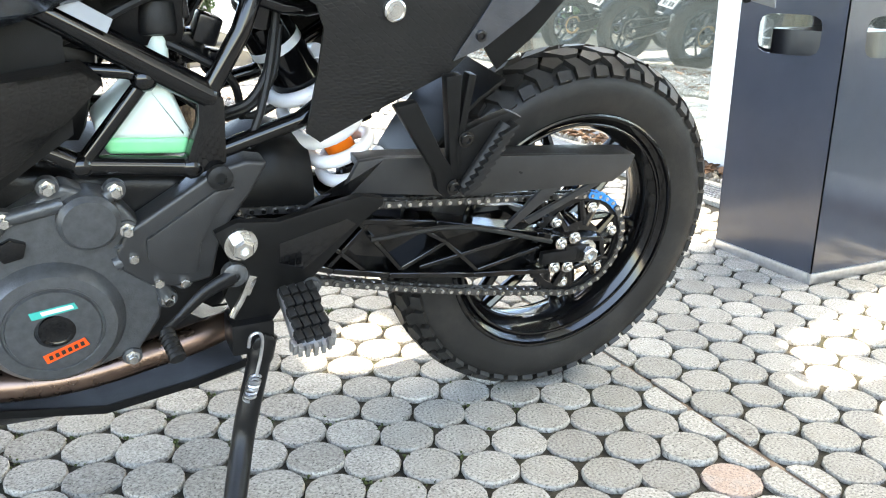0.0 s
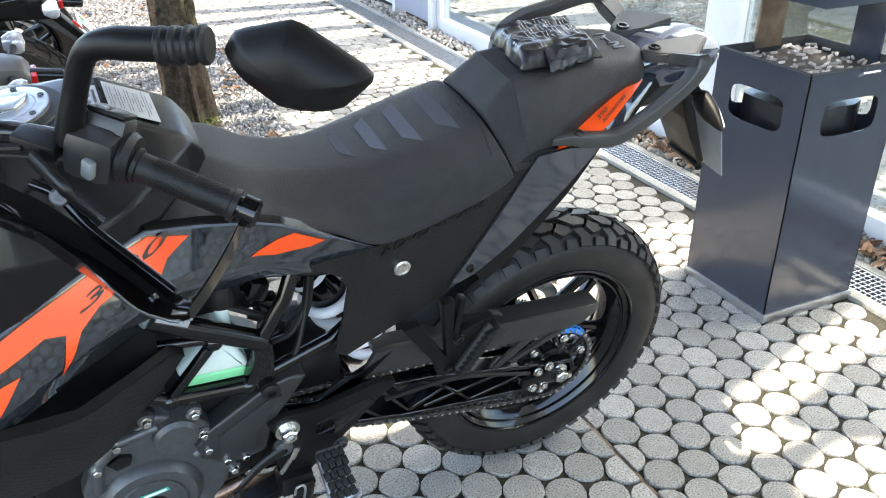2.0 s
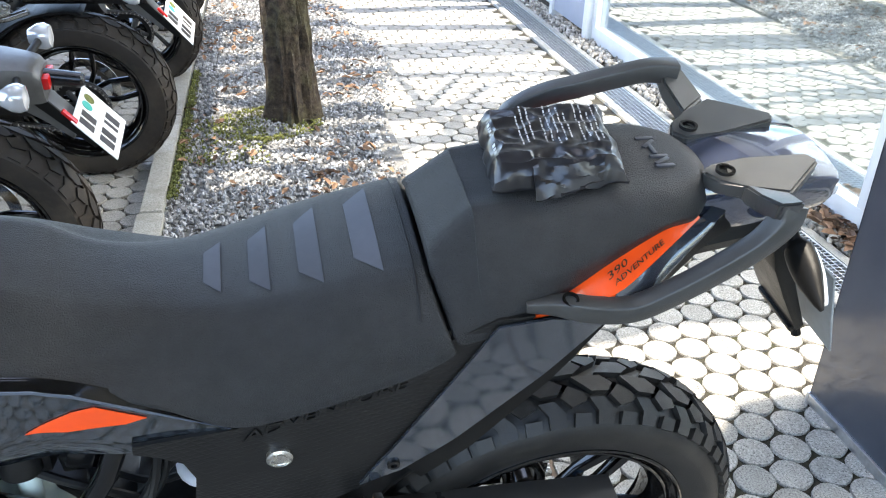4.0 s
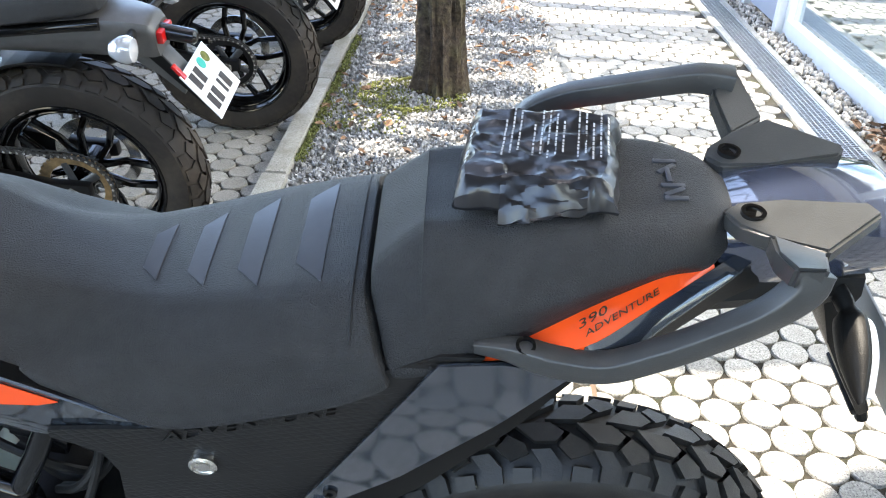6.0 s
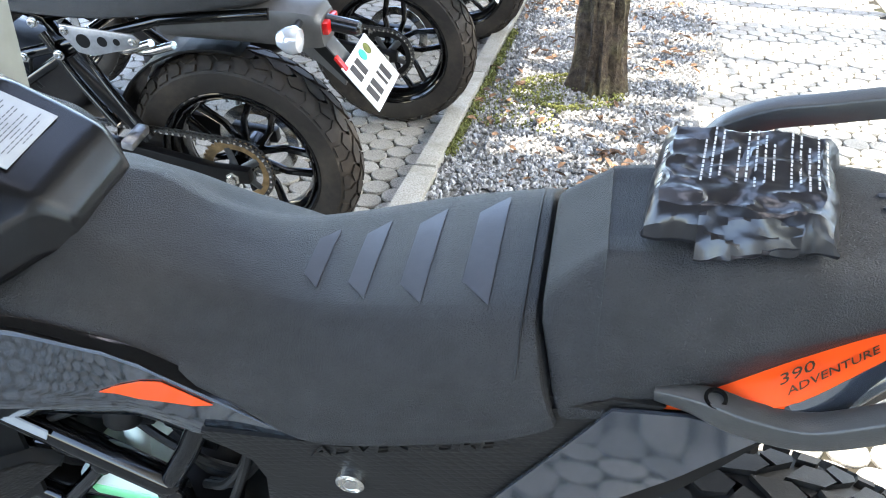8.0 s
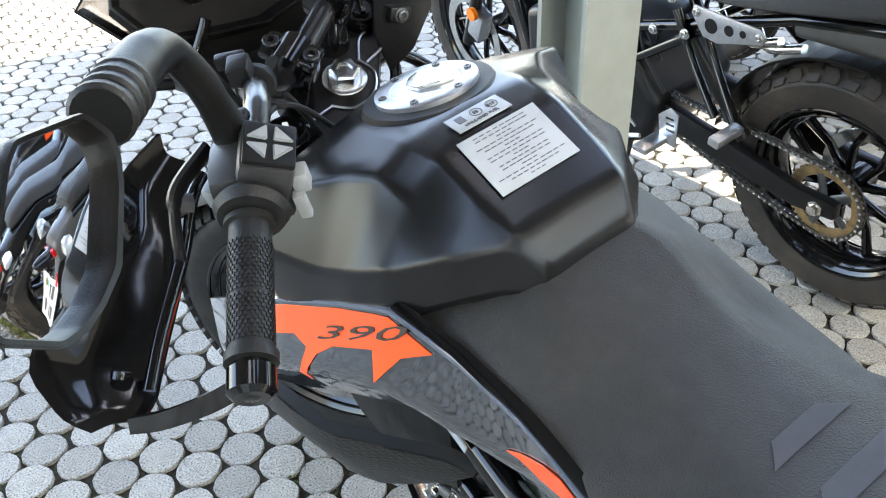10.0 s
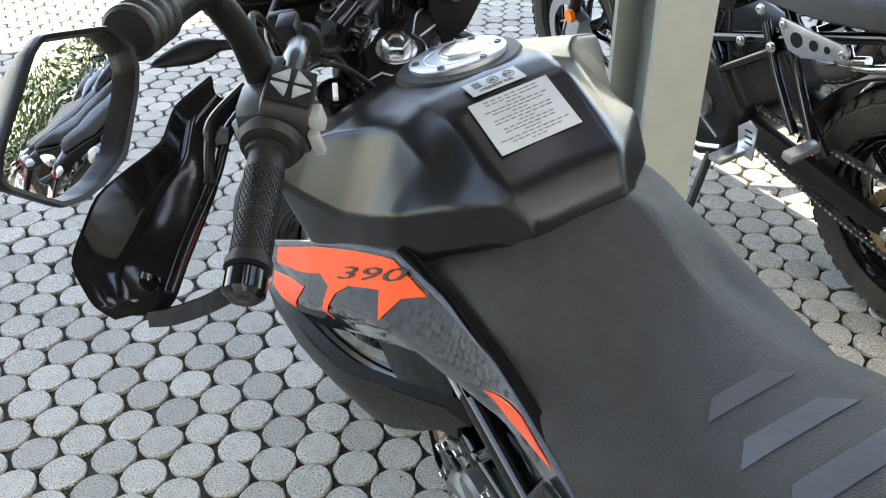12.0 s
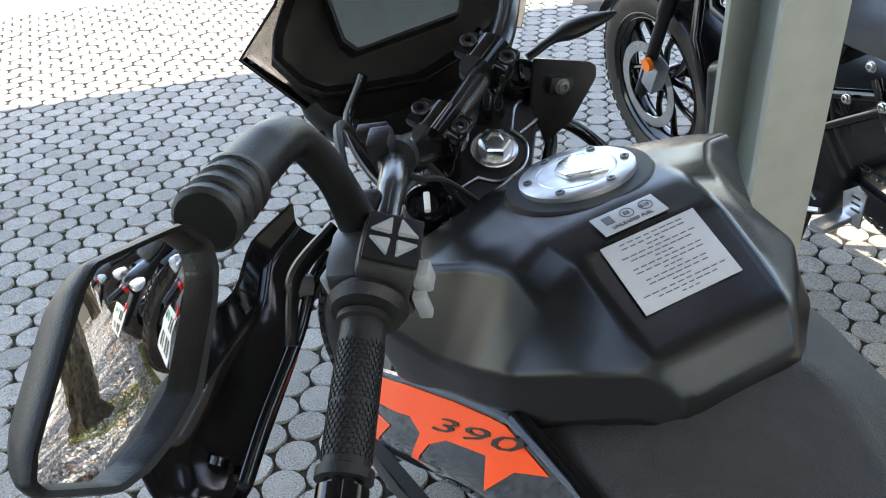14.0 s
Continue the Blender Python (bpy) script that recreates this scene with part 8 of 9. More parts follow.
shade((-4.40, -4.5), (-0.40, -4.5), (-0.40, 0.9), (-4.40, 0.9))
shade((-0.399, -4.5), (-0.16, -4.5), (-0.16, 0.150), (-0.25, 0.165), (-0.34, 0.178), (-0.399, 0.20))
shade((-0.399, 0.335), (-0.36, 0.34), (-0.198, 0.43), (-0.16, 0.43), (-0.16, 0.9), (-0.399, 0.9))
shade((-4.75, 0.905), (-0.62, 0.905), (-0.63, 1.33), (-4.75, 1.33))
shade((-4.75, 1.331), (-2.25, 1.331), (-2.25, 1.80), (-4.75, 1.80))
shade((-1.60, 1.331), (-0.63, 1.331), (-0.64, 1.80), (-1.72, 1.80))
shade((-4.75, 1.801), (-0.64, 1.801), (-0.66, 4.8), (-4.75, 4.8))
# panels cut to leave a slanting gap of light over the walkway, ragged on both sides
shade((-0.155, -0.519), (0.34, -0.519), (0.37, -0.40), (0.36, -0.26), (0.40, -0.20), (0.37, -0.125), (0.40, -0.114), (0.40, 0.42), (-0.155, 0.42))
shade((0.401, -0.114), (0.51, -0.092), (0.58, -0.078), (0.635, -0.050), (0.72, -0.035), (0.79, -0.010), (0.86, 0.002), (0.945, 0.034), (1.03, 0.055), (1.128, 0.076), (1.20, 0.098), (1.34, 0.11), (1.34, 0.56), (0.91, 0.545), (0.74, 0.53), (0.60, 0.40), (0.401, 0.42))
shade((-0.155, 0.421), (0.40, 0.421), (0.30, 0.60), (-0.155, 0.62))
shade((-0.155, -4.5), (3.0, -4.5), (3.0, -0.52), (-0.155, -0.52))
shade((0.341, -0.519), (0.60, -0.519), (0.459, -0.413), (0.502, -0.37), (0.607, -0.336), (0.640, -0.290), (0.589, -0.284), (0.52, -0.290), (0.463, -0.269), (0.40, -0.222), (0.371, -0.26), (0.371, -0.40))
shade((0.72, -0.519), (3.0, -0.519), (3.0, -0.085), (1.10, -0.085), (0.969, -0.091), (0.92, -0.098), (0.869, -0.116), (0.82, -0.148), (0.756, -0.157), (0.70, -0.185), (0.651, -0.184), (0.641, -0.22), (0.678, -0.269), (0.645, -0.290), (0.615, -0.334), (0.715, -0.321), (0.80, -0.35), (0.744, -0.422))
# panel added to keep the sun off the facade
shade((1.341, -0.084), (6.0, -0.084), (6.0, 9.0), (1.341, 9.0))
shade((-0.618, 0.905), (-0.16, 0.905), (-0.10, 1.40), (-0.18, 1.62), (-0.12, 1.85), (-0.35, 1.98), (-0.63, 1.90))
rng = random.Random(77)
for k in range(64):
    # small unseen panels added to dapple the bed with shade, as leaves and twigs would
    cx, cy = rng.uniform(-0.62, 0.05), 1.6 + 3.0 * (k + rng.random()) / 64
    rx, ry = rng.uniform(0.10, 0.26), rng.uniform(0.03, 0.075)
    shade(*[(cx + rx * rng.uniform(0.6, 1.2) * math.cos(a), cy + ry * rng.uniform(0.6, 1.2) * math.sin(a)) for a in (2 * math.pi * j / 9 for j in range(9))], z=4.0 + 0.004 * k)
shade((-0.155, 0.86), (0.53, 0.84), (0.76, 0.895), (1.02, 0.86), (1.30, 0.80), (1.34, 1.52), (-0.1, 1.62))
for a, b, w, v in ((3.716, 3.818, 0.42, 0.37), (3.397, 3.349, 0.12, 0.11), (4.455, 4.383, 0.18, 0.14), (4.939, 5.012, 0.19, 0.145), (5.401, 5.214, 0.18, 0.23), (2.40, 2.42, 0.12, 0.16)):
    # unseen strips added overhead to cast the dark stripes across the walkway
    shade((-0.12, a + (a - b) * 0.25), (1.35, b), (1.35, b + v), (-0.12, a + (a - b) * 0.25 + w * 0.9))

# ---- ash bin by the window ----
def panel_hole(bm, w, h, hole, th, m):
    """A sheet in x, z of size w, h with a rounded opening, of thickness th along +y, placed by m."""
    cx, cz, hw, hh, r = hole
    n = 40
    inner, outer = [], []
    for k in range(n):
        a = 2 * math.pi * k / n + math.pi / n
        c, s = math.cos(a), math.sin(a)
        p = 5.0
        rad = (abs(c / hw) ** p + abs(s / hh) ** p) ** (-1 / p)
        inner.append((cx + rad * c, cz + rad * s))
        t = min((w - cx) / c if c > 1e-9 else 1e9, -cx / c if c < -1e-9 else 1e9, (h - cz) / s if s > 1e-9 else 1e9, -cz / s if s < -1e-9 else 1e9)
        outer.append((cx + t * c, cz + t * s))
    for corner in ((0, 0), (w, 0), (w, h), (0, h)):
        k = min(range(n), key=lambda i: (outer[i][0] - corner[0]) ** 2 + (outer[i][1] - corner[1]) ** 2)
        outer[k] = corner
    loops = []
    for y in (0, th):
        loops.append(([bm.verts.new(m @ Vector((x, y, z))) for x, z in inner], [bm.verts.new(m @ Vector((x, y, z))) for x, z in outer]))
    (i0, o0), (i1, o1) = loops
    for k in range(n):
        j = (k + 1) % n
        bm.faces.new((o0[k], o0[j], i0[j], i0[k]))
        bm.faces.new((o1[k], i1[k], i1[j], o1[j]))
        bm.faces.new((i0[k], i0[j], i1[j], i1[k]))
        bm.faces.new((o0[k], o1[k], o1[j], o0[j]))


def ash_bin():
    x0, x1, y0, y1, top = 0.925, 1.270, 0.164, 0.509, 0.745
    root = thing("litter_bin", pose(0, 0, 0), "square anthracite metal litter bin with ashtray top and roof", "litter bin")
    w = x1 - x0
    hole = (w * 0.50, 0.615, 0.102, 0.050, 0.03)
    for nm, m in (("front_panel", pose(x0, y0, 0, 0, 0, 0)), ("back_panel", pose(x1, y1, 0, 0, 0, 180)), ("side_panel", pose(x0, y1, 0, 0, 0, -90)), ("side_panel", pose(x1, y0, 0, 0, 0, 90))):
        bm = B()
        panel_hole(bm, w, top - 0.02, (hole[0], hole[1] - 0.02, hole[2], hole[3], hole[4]), 0.003, m @ Matrix.Translation((0, 0, 0.02)))
        part(nm, bm, M_BIN, root, "anthracite coated sheet with a rounded opening", smooth=30)
    bm = B()
    for a, b in (((x0 - 0.006, y0 - 0.006), (x1 + 0.006, y0 + 0.004)), ((x0 - 0.006, y1 - 0.004), (x1 + 0.006, y1 + 0.006)), ((x0 - 0.006, y0 + 0.005), (x0 + 0.004, y1 - 0.005)), ((x1 - 0.004, y0 + 0.005), (x1 + 0.006, y1 - 0.005))):
        box(bm, ((a[0] + b[0]) / 2, (a[1] + b[1]) / 2, 0.014), (b[0] - a[0], b[1] - a[1], 0.028), bev=0.002)
    part("base_frame", bm, M_ALU, root, "bright aluminium base frame")
    bm = B()
    for s, ax in ((x0 + 0.004, 0), (x1 - 0.004, 0), (y0 + 0.004, 1), (y1 - 0.004, 1)):
        if ax == 0:
            box(bm, (s, (y0 + y1) / 2, top - 0.02), (0.005, w, 0.05))
        else:
            box(bm, ((x0 + x1) / 2, s, top - 0.02), (w, 0.005, 0.05))
    box(bm, ((x0 + x1) / 2, (y0 + y1) / 2, top - 0.052), (w - 0.012, w - 0.012, 0.004))
    part("ash_tray", bm, M_BIN_IN, root, "sooty steel ash tray")
    bm = B()
    n = 26
    rings = []
    for i in range(n + 1):
        rings.append([(x0 + 0.010 + (w - 0.020) * i / n, y0 + 0.010 + (w - 0.020) * j / n, top - 0.030 + 0.010 * noise.noise(Vector((i * 0.3, j * 0.3, 2)))) for j in range(n + 1)])
    loft(bm, rings, cap=False, closed=False)
    part("ash_sand", bm, M_SAND, root, "brown sand and ash")
    rng = random.Random(21)
    bm = B()
    for _ in range(95):
        x, y = rng.uniform(x0 + 0.03, x1 - 0.03), rng.uniform(y0 + 0.03, y1 - 0.03)
        a, L = rng.uniform(0, 6.3), rng.uniform(0.012, 0.03)
        d = Vector((math.cos(a), math.sin(a), rng.uniform(-0.2, 0.4))) * L / 2
        c = Vector((x, y, top - 0.020 + rng.uniform(0, 0.012)))
        tube(bm, [c - d, c + d], 0.0042, 6)
    tagged(part("cigarette_ends", bm, M_BUTT, root, "many cigarette ends"), kind="stuff")
    bm = B()
    rings = []
    for k in range(14):
        f = k / 13
        z = 0.10 + 0.525 * f
        rr = 0.15 - 0.02 * f
        ring = []
        for i in range(28):
            a = 2 * math.pi * i / 28
            q = rr * (abs(math.cos(a)) ** 4 + abs(math.sin(a)) ** 4) ** -0.25 + 0.012 * noise.noise(Vector((math.cos(a) * 3, math.sin(a) * 3, z * 9)))
            ring.append(((x0 + x1) / 2 + q * math.cos(a), (y0 + y1) / 2 + q * math.sin(a), z))
        rings.append(ring)
    loft(bm, rings)
    part("bin_liner", bm, M_BAG, root, "crumpled black bin liner inside")
    bm = B()
    box(bm, (1.10, y1 - 0.010, 0.83), (0.10, 0.010, 0.20), bev=0.002)
    part("roof_post", bm, M_RUST, root, "brown steel roof post")
    bm = B()
    box(bm, (x1 - 0.010, 0.29, 0.83), (0.010, 0.10, 0.20), bev=0.002)
    part("roof_post", bm, M_BIN, root, "anthracite steel roof post")
    bm = B()
    box(bm, ((x0 + x1) / 2, (y0 + y1) / 2, 0.943), (w + 0.07, w + 0.07, 0.040), bev=0.003)
    part("bin_roof", bm, M_BIN, root, "flat anthracite roof")
    bm = B()
    tube(bm, [(1.10, y0 - 0.0, 0.725), (1.10, y0 - 0.012, 0.735), (1.16, y0 - 0.012, 0.735), (1.16, y0, 0.725)], 0.003, 8)
    part("tray_handle", bm, M_ALU, root)


ash_bin()

# ---- steel post of the canopy ----
bm = B()
hb = [(-0.07, -0.07), (0.07, -0.07), (0.07, -0.058), (0.006, -0.058), (0.006, 0.058), (0.07, 0.058), (0.07, 0.07), (-0.07, 0.07), (-0.07, 0.058), (-0.006, 0.058), (-0.006, -0.058), (-0.07, -0.058)]
loft(bm, [[(x, y, 0.0) for x, y in hb], [(x, y, 4.2) for x, y in hb]])
solo("canopy_post", bm, M_POST, "grey-green painted steel post beside the parked motorcycles", "post", smooth=0, m=pose(-1.412, 0.515, 0, 0, 0, 90))


# ---- parked motorcycles in the next bays ----
def parked(x, y, seed, accent, sprocket, name, label, lean=10.0, tail_col=None, size=1.04, yaw=0.0):
    rng = random.Random(seed)
    root = thing("motorcycle", pose(x, y, 0, lean, 0, yaw) @ Matrix.Scale(size, 4), label, "motorcycle", "parked motorcycles in a row")
    rw = wheel(root, "rear_wheel", (0, 0, 0.312), 0.318, 0.135, 0.216, M_RUBBER_OLD, pitches=20, seg=72, nsp=5, turn=seed, depth=0.006)
    part("sprocket", ring_plate(B(), 0.098, 0.070, -0.084, -0.078, teeth=42), sprocket, rw, "worn gold-coloured rear sprocket" if sprocket is M_GOLD else "dark rear sprocket")
    bm = B()
    for k in range(5):
        a = 2 * math.pi * k / 5 + seed
        tube(bm, [(0.02 * math.sin(a), -0.081, 0.02 * math.cos(a)), (0.075 * math.sin(a), -0.081, 0.075 * math.cos(a))], 0.012, 8, flat=0.4)
    part("sprocket_hub", bm, M_CAST, rw)
    part("brake_disc", ring_plate(B(), 0.115, 0.085, 0.065, 0.069), M_CHROME, rw, "steel brake disc")
    fwh = wheel(root, "front_wheel", (-1.41, 0, 0.322), 0.328, 0.105, 0.236, M_RUBBER_OLD, pitches=24, seg=64, nsp=5, depth=0.005)
    part("brake_disc", ring_plate(B(), 0.15, 0.115, -0.066, -0.062), M_CHROME, fwh, "steel front brake disc")
    chain(root, (-0.60, 0.40), 0.036, (0, 0.312), 0.095, -0.081, 96)
    for s in (-1, 1):
        bm = B()
        plate(bm, [(0.045, 0.335), (0.045, 0.295), (-0.06, 0.285), (-0.30, 0.315), (-0.55, 0.365), (-0.60, 0.40), (-0.57, 0.43), (-0.30, 0.385), (-0.06, 0.34)], (-0.112 if s < 0 else 0.085), (-0.085 if s < 0 else 0.112), 0.006)
        part("swingarm", bm, M_CAST_DARK, root, "black box-section swingarm")
    bm = B()
    lathe(bm, [(0, -0.112), (0.02, -0.112), (0.02, -0.118), (0.014, -0.12), (0.014, -0.13), (0, -0.13)], (0, 0, 0.312), 6)
    part("axle_nut", bm, M_CHROME, root)
    bm = B()
    plate(bm, [(-0.50, 0.30), (-0.46, 0.42), (-0.56, 0.56), (-0.80, 0.62), (-0.98, 0.56), (-1.0, 0.34), (-0.90, 0.24), (-0.62, 0.235)], -0.15, 0.15, 0.03, 3)
    eng = part("engine", bm, M_CAST_DARK, root, "black engine block")
    bm = B()
    lathe(bm, [(0, -0.14), (0.09, -0.14), (0.085, -0.165), (0.06, -0.172), (0, -0.174)], (-0.78, 0, 0.37), 36)
    lathe(bm, [(0, -0.14), (0.045, -0.14), (0.04, -0.165), (0, -0.168)], (-0.60, 0, 0.42), 28)
    part("engine_cover", bm, M_CAST, eng, "round dark engine cover")
    for k in range(7):
        bm = B()
        box(bm, (-0.86, 0, 0.62 + k * 0.018), (0.17, 0.20, 0.006), Matrix.Rotation(radians(-15), 4, 'Y'), bev=0.002)
        part("cooling_fin", bm, M_CAST_DARK, eng)
    bm = B()
    for s in (-1, 1):
        tube(bm, [(-1.10, 0.03 * s, 0.90), (-0.95, 0.13 * s, 0.72), (-0.60, 0.13 * s, 0.60), (-0.50, 0.12 * s, 0.42)], 0.017, 12)
        tube(bm, [(-1.12, 0.03 * s, 0.82), (-1.06, 0.12 * s, 0.60), (-1.0, 0.12 * s, 0.40)], 0.015, 12)
        tube(bm, [(-0.60, 0.13 * s, 0.60), (-0.38, 0.12 * s, 0.66), (-0.10, 0.10 * s, 0.74), (0.16, 0.07 * s, 0.76)], 0.014, 12)
        tube(bm, [(-0.56, 0.13 * s, 0.52), (-0.30, 0.12 * s, 0.68)], 0.013, 12)
    part("tubular_frame", bm, M_FRAME, root, "black tubular frame")
    for s in (-1, 1):
        bm = B()
        tube(bm, spline([(-0.40, 0.135 * s, 0.70), (-0.34, 0.15 * s, 0.60), (-0.24, 0.18 * s, 0.49)], 5), 0.011, 10)
        part("bracket_tube", bm, M_FRAME, root)
        bm = B()
        tube(bm, spline([(-0.33, 0.135 * s, 0.71), (-0.27, 0.15 * s, 0.61), (-0.17, 0.19 * s, 0.50)], 5), 0.011, 10)
        part("bracket_tube", bm, M_FRAME, root)
        bm = B()
        box(bm, (-0.16, 0.235 * s, 0.500), (0.030, 0.085, 0.022), Matrix.Rotation(radians(10), 4, 'Y'), bev=0.005)
        part("pillion_footrest", bm, M_ALU, root, "aluminium folding footrest")
        bm = B()
        box(bm, (-0.38, 0.24 * s, 0.395), (0.045, 0.10, 0.016), bev=0.005)
        part("rider_footrest", bm, M_ALU, root, "worn aluminium footrest")
        bm = B()
        plate(bm, [(-0.385, 0.385), (-0.335, 0.380), (-0.322, 0.475), (-0.348, 0.490), (-0.388, 0.458)], (-0.212 if s < 0 else 0.208), (-0.208 if s < 0 else 0.212), 0.001)
        heel = part("heel_guard", bm, M_ALU, root, "slotted aluminium heel guard")
        # black bars on the sheet stand for the dark of its slots
        for k in range(3):
            part("guard_slot", box(B(), (-0.350, 0.2105 * s, 0.425 + k * 0.017), (0.026, 0.0055, 0.006), bev=0.001), M_GLOSS_BLACK, heel)
    bm = B()
    tube(bm, [(-0.50, -0.17, 0.33), (-0.56, -0.185, 0.315), (-0.66, -0.19, 0.305)], 0.007, 8)
    tube(bm, [(-0.66, -0.18, 0.305), (-0.66, -0.235, 0.300)], 0.009, 10)
    tube(bm, [(-0.52, -0.165, 0.35), (-0.60, -0.165, 0.40)], 0.004, 8)
    part("gear_lever", bm, M_ALU, root, "bright gear lever")
    bm = B()
    fl = pose(0, 0, 0, -lean, 0, 0) @ Vector((-0.55, -0.27, 0.012))
    tube(bm, [(-0.58, -0.13, 0.27), tuple(fl)], 0.013, 10)
    box(bm, tuple(fl), (0.05, 0.04, 0.008), Matrix.Rotation(radians(-lean), 4, 'X'), bev=0.002)
    part("side_stand", bm, M_CAST_DARK, root)
    # side plate with three holes, their dark insides drawn as black discs on it
    bm = B()
    plate(bm, [(-0.312, 0.748), (-0.318, 0.728), (-0.285, 0.680), (-0.245, 0.674), (-0.125, 0.705), (-0.118, 0.722), (-0.135, 0.736)], -0.176, -0.170, 0.002)
    sidep = part("side_plate", bm, M_ALU, root, "polished side plate with round holes")
    for hx, hz, hr in ((-0.262, 0.711, 0.0175), (-0.213, 0.713, 0.0125), (-0.176, 0.715, 0.0085)):
        bm = B()
        lathe(bm, [(0, -0.1768), (hr, -0.1768), (hr, -0.1735), (0, -0.1735)], (hx, 0, hz), 24)
        part("plate_hole", bm, M_CAST_DARK, sidep)
    for hx, hz in ((-0.303, 0.734), (-0.134, 0.719)):
        part("plate_bolt", ring_bolt(B(), (hx, -0.176, hz), 0.0085, 0.006), M_CHROME, sidep)
    for hx, hz in ((-0.46, 0.64), (-0.36, 0.655), (-0.40, 0.735)):
        part("frame_bolt", ring_bolt(B(), (hx, -0.150, hz), 0.010, 0.010), M_CHROME, root, "bright domed bolt")
    bm = B()
    plate(bm, [(-0.68, 0.66), (-0.50, 0.70), (-0.48, 0.75), (-0.62, 0.79), (-0.72, 0.77)], -0.145, 0.145, 0.012, 2)
    part("side_cover", bm, M_TANK, root, "satin black side cover")
    # seat, tail, tank
    bm = B()
    body(bm, [(-0.64, [(0, 0.81), (0.07, 0.805), (0.10, 0.78), (0.10, 0.75), (0, 0.75)]), (-0.50, [(0, 0.805), (0.09, 0.80), (0.125, 0.775), (0.125, 0.745), (0, 0.745)]), (-0.25, [(0, 0.81), (0.10, 0.80), (0.13, 0.775), (0.13, 0.745), (0, 0.745)]), (-0.02, [(0, 0.835), (0.09, 0.825), (0.11, 0.795), (0.105, 0.765), (0, 0.765)]), (0.12, [(0, 0.84), (0.07, 0.83), (0.085, 0.805), (0.08, 0.78), (0, 0.78)]), (0.16, [(0, 0.82), (0.05, 0.815), (0.06, 0.80), (0.055, 0.785), (0, 0.785)])], 6, 3)
    part("seat", bm, M_SEAT, root, "black stitched seat", smooth=55)
    bm = B()
    body(bm, [(-0.10, [(0, 0.76), (0.09, 0.755), (0.11, 0.72), (0.08, 0.69), (0, 0.68)]), (0.10, [(0, 0.775), (0.075, 0.77), (0.085, 0.73), (0.06, 0.68), (0, 0.67)]), (0.24, [(0, 0.765), (0.05, 0.755), (0.055, 0.72), (0.045, 0.67), (0, 0.66)]), (0.27, [(0, 0.74), (0.04, 0.735), (0.045, 0.71), (0.035, 0.67), (0, 0.665)])], 4, 2)
    part("tail_unit", bm, tail_col or M_PLASTIC_GREY, root, "grey tail unit")
    bm = B()
    box(bm, (0.275, 0, 0.715), (0.02, 0.075, 0.030), bev=0.006)
    part("tail_light", bm, M_RED, root, "red tail light")
    part("plate_lamp", tube(B(), [(0.235, 0.0, 0.722), (0.300, 0.0, 0.712), (0.345, 0.0, 0.705), (0.352, 0.0, 0.704)], [0.020, 0.019, 0.018, 0.012], 16), M_PLASTIC_GLOSS, root, "black plate lamp")
    bm = B()
    plate(bm, [(0.17, 0.70), (0.262, 0.682), (0.318, 0.612), (0.308, 0.565), (0.255, 0.615), (0.20, 0.655)], -0.028, 0.028, 0.004)
    part("tail_bracket", bm, M_TAIL_GREY, root, "weathered grey tail bracket")
    part("rear_reflector", box(B(), (0.318, -0.066, 0.648), (0.008, 0.016, 0.042), Matrix.Rotation(radians(-38), 4, 'Y'), bev=0.003), M_RED, root, "red reflector beside the plate")
    bm = B()
    plate(bm, [(0.22, 0.68), (0.26, 0.68), (0.365, 0.55), (0.35, 0.54)], -0.03, 0.03, 0.004)
    part("plate_bracket", bm, M_PLASTIC, root)
    PM = Matrix.Translation((0.363, 0.012, 0.588)) @ Matrix.Rotation(radians(-38), 4, 'Y')
    bm = B()
    box(bm, (0, 0, 0), (0.003, 0.182, 0.135), bev=0.001)
    bmesh.ops.transform(bm, matrix=PM, verts=bm.verts)
    pl = part("number_plate", bm, M_WHITE, root, "white number plate with dark bars")
    for yy, zz, w in ((-0.056, 0.030, 0.024), (-0.022, 0.030, 0.024), (-0.060, -0.030, 0.024), (-0.026, -0.030, 0.024), (0.016, -0.030, 0.012), (0.046, -0.030, 0.024)):
        bm = B()
        box(bm, (0.0022, yy, zz), (0.001, w, 0.042))
        bmesh.ops.transform(bm, matrix=PM, verts=bm.verts)
        part("plate_bar", bm, M_BLACK_PRINT, pl, "dark bar in place of writing", smooth=0)
    for yy, mt in ((-0.012, M_TEAL), (0.022, M_MOSS)):
        bm = B()
        lathe(bm, [(0, 0), (0.015, 0), (0.015, -0.001), (0, -0.001)], (0, 0, 0), 20, PM @ Matrix.Translation((0.0018, yy + 0.03, 0.042)) @ Matrix.Rotation(radians(90), 4, 'Z'))
        part("plate_seal", bm, mt, pl, "round coloured seal")
    for s in (-1, 1):
        bm = B()
        tube(bm, [(0.22, 0.03 * s, 0.735), (0.24, 0.13 * s, 0.745)], 0.009, 10)
        ind = part("indicator_stalk", bm, M_SOFT_RUBBER, root)
        bm = B()
        lathe(bm, [(0, 0.03), (0.018, 0.025), (0.030, 0.005), (0.032, -0.012), (0.026, -0.024), (0, -0.030)], (0.24, 0.155 * s, 0.745), 24, Matrix.Rotation(radians(90), 4, 'Z'))
        part("indicator_lamp", bm, M_LENS, ind, "round clear indicator")
    bm = B()
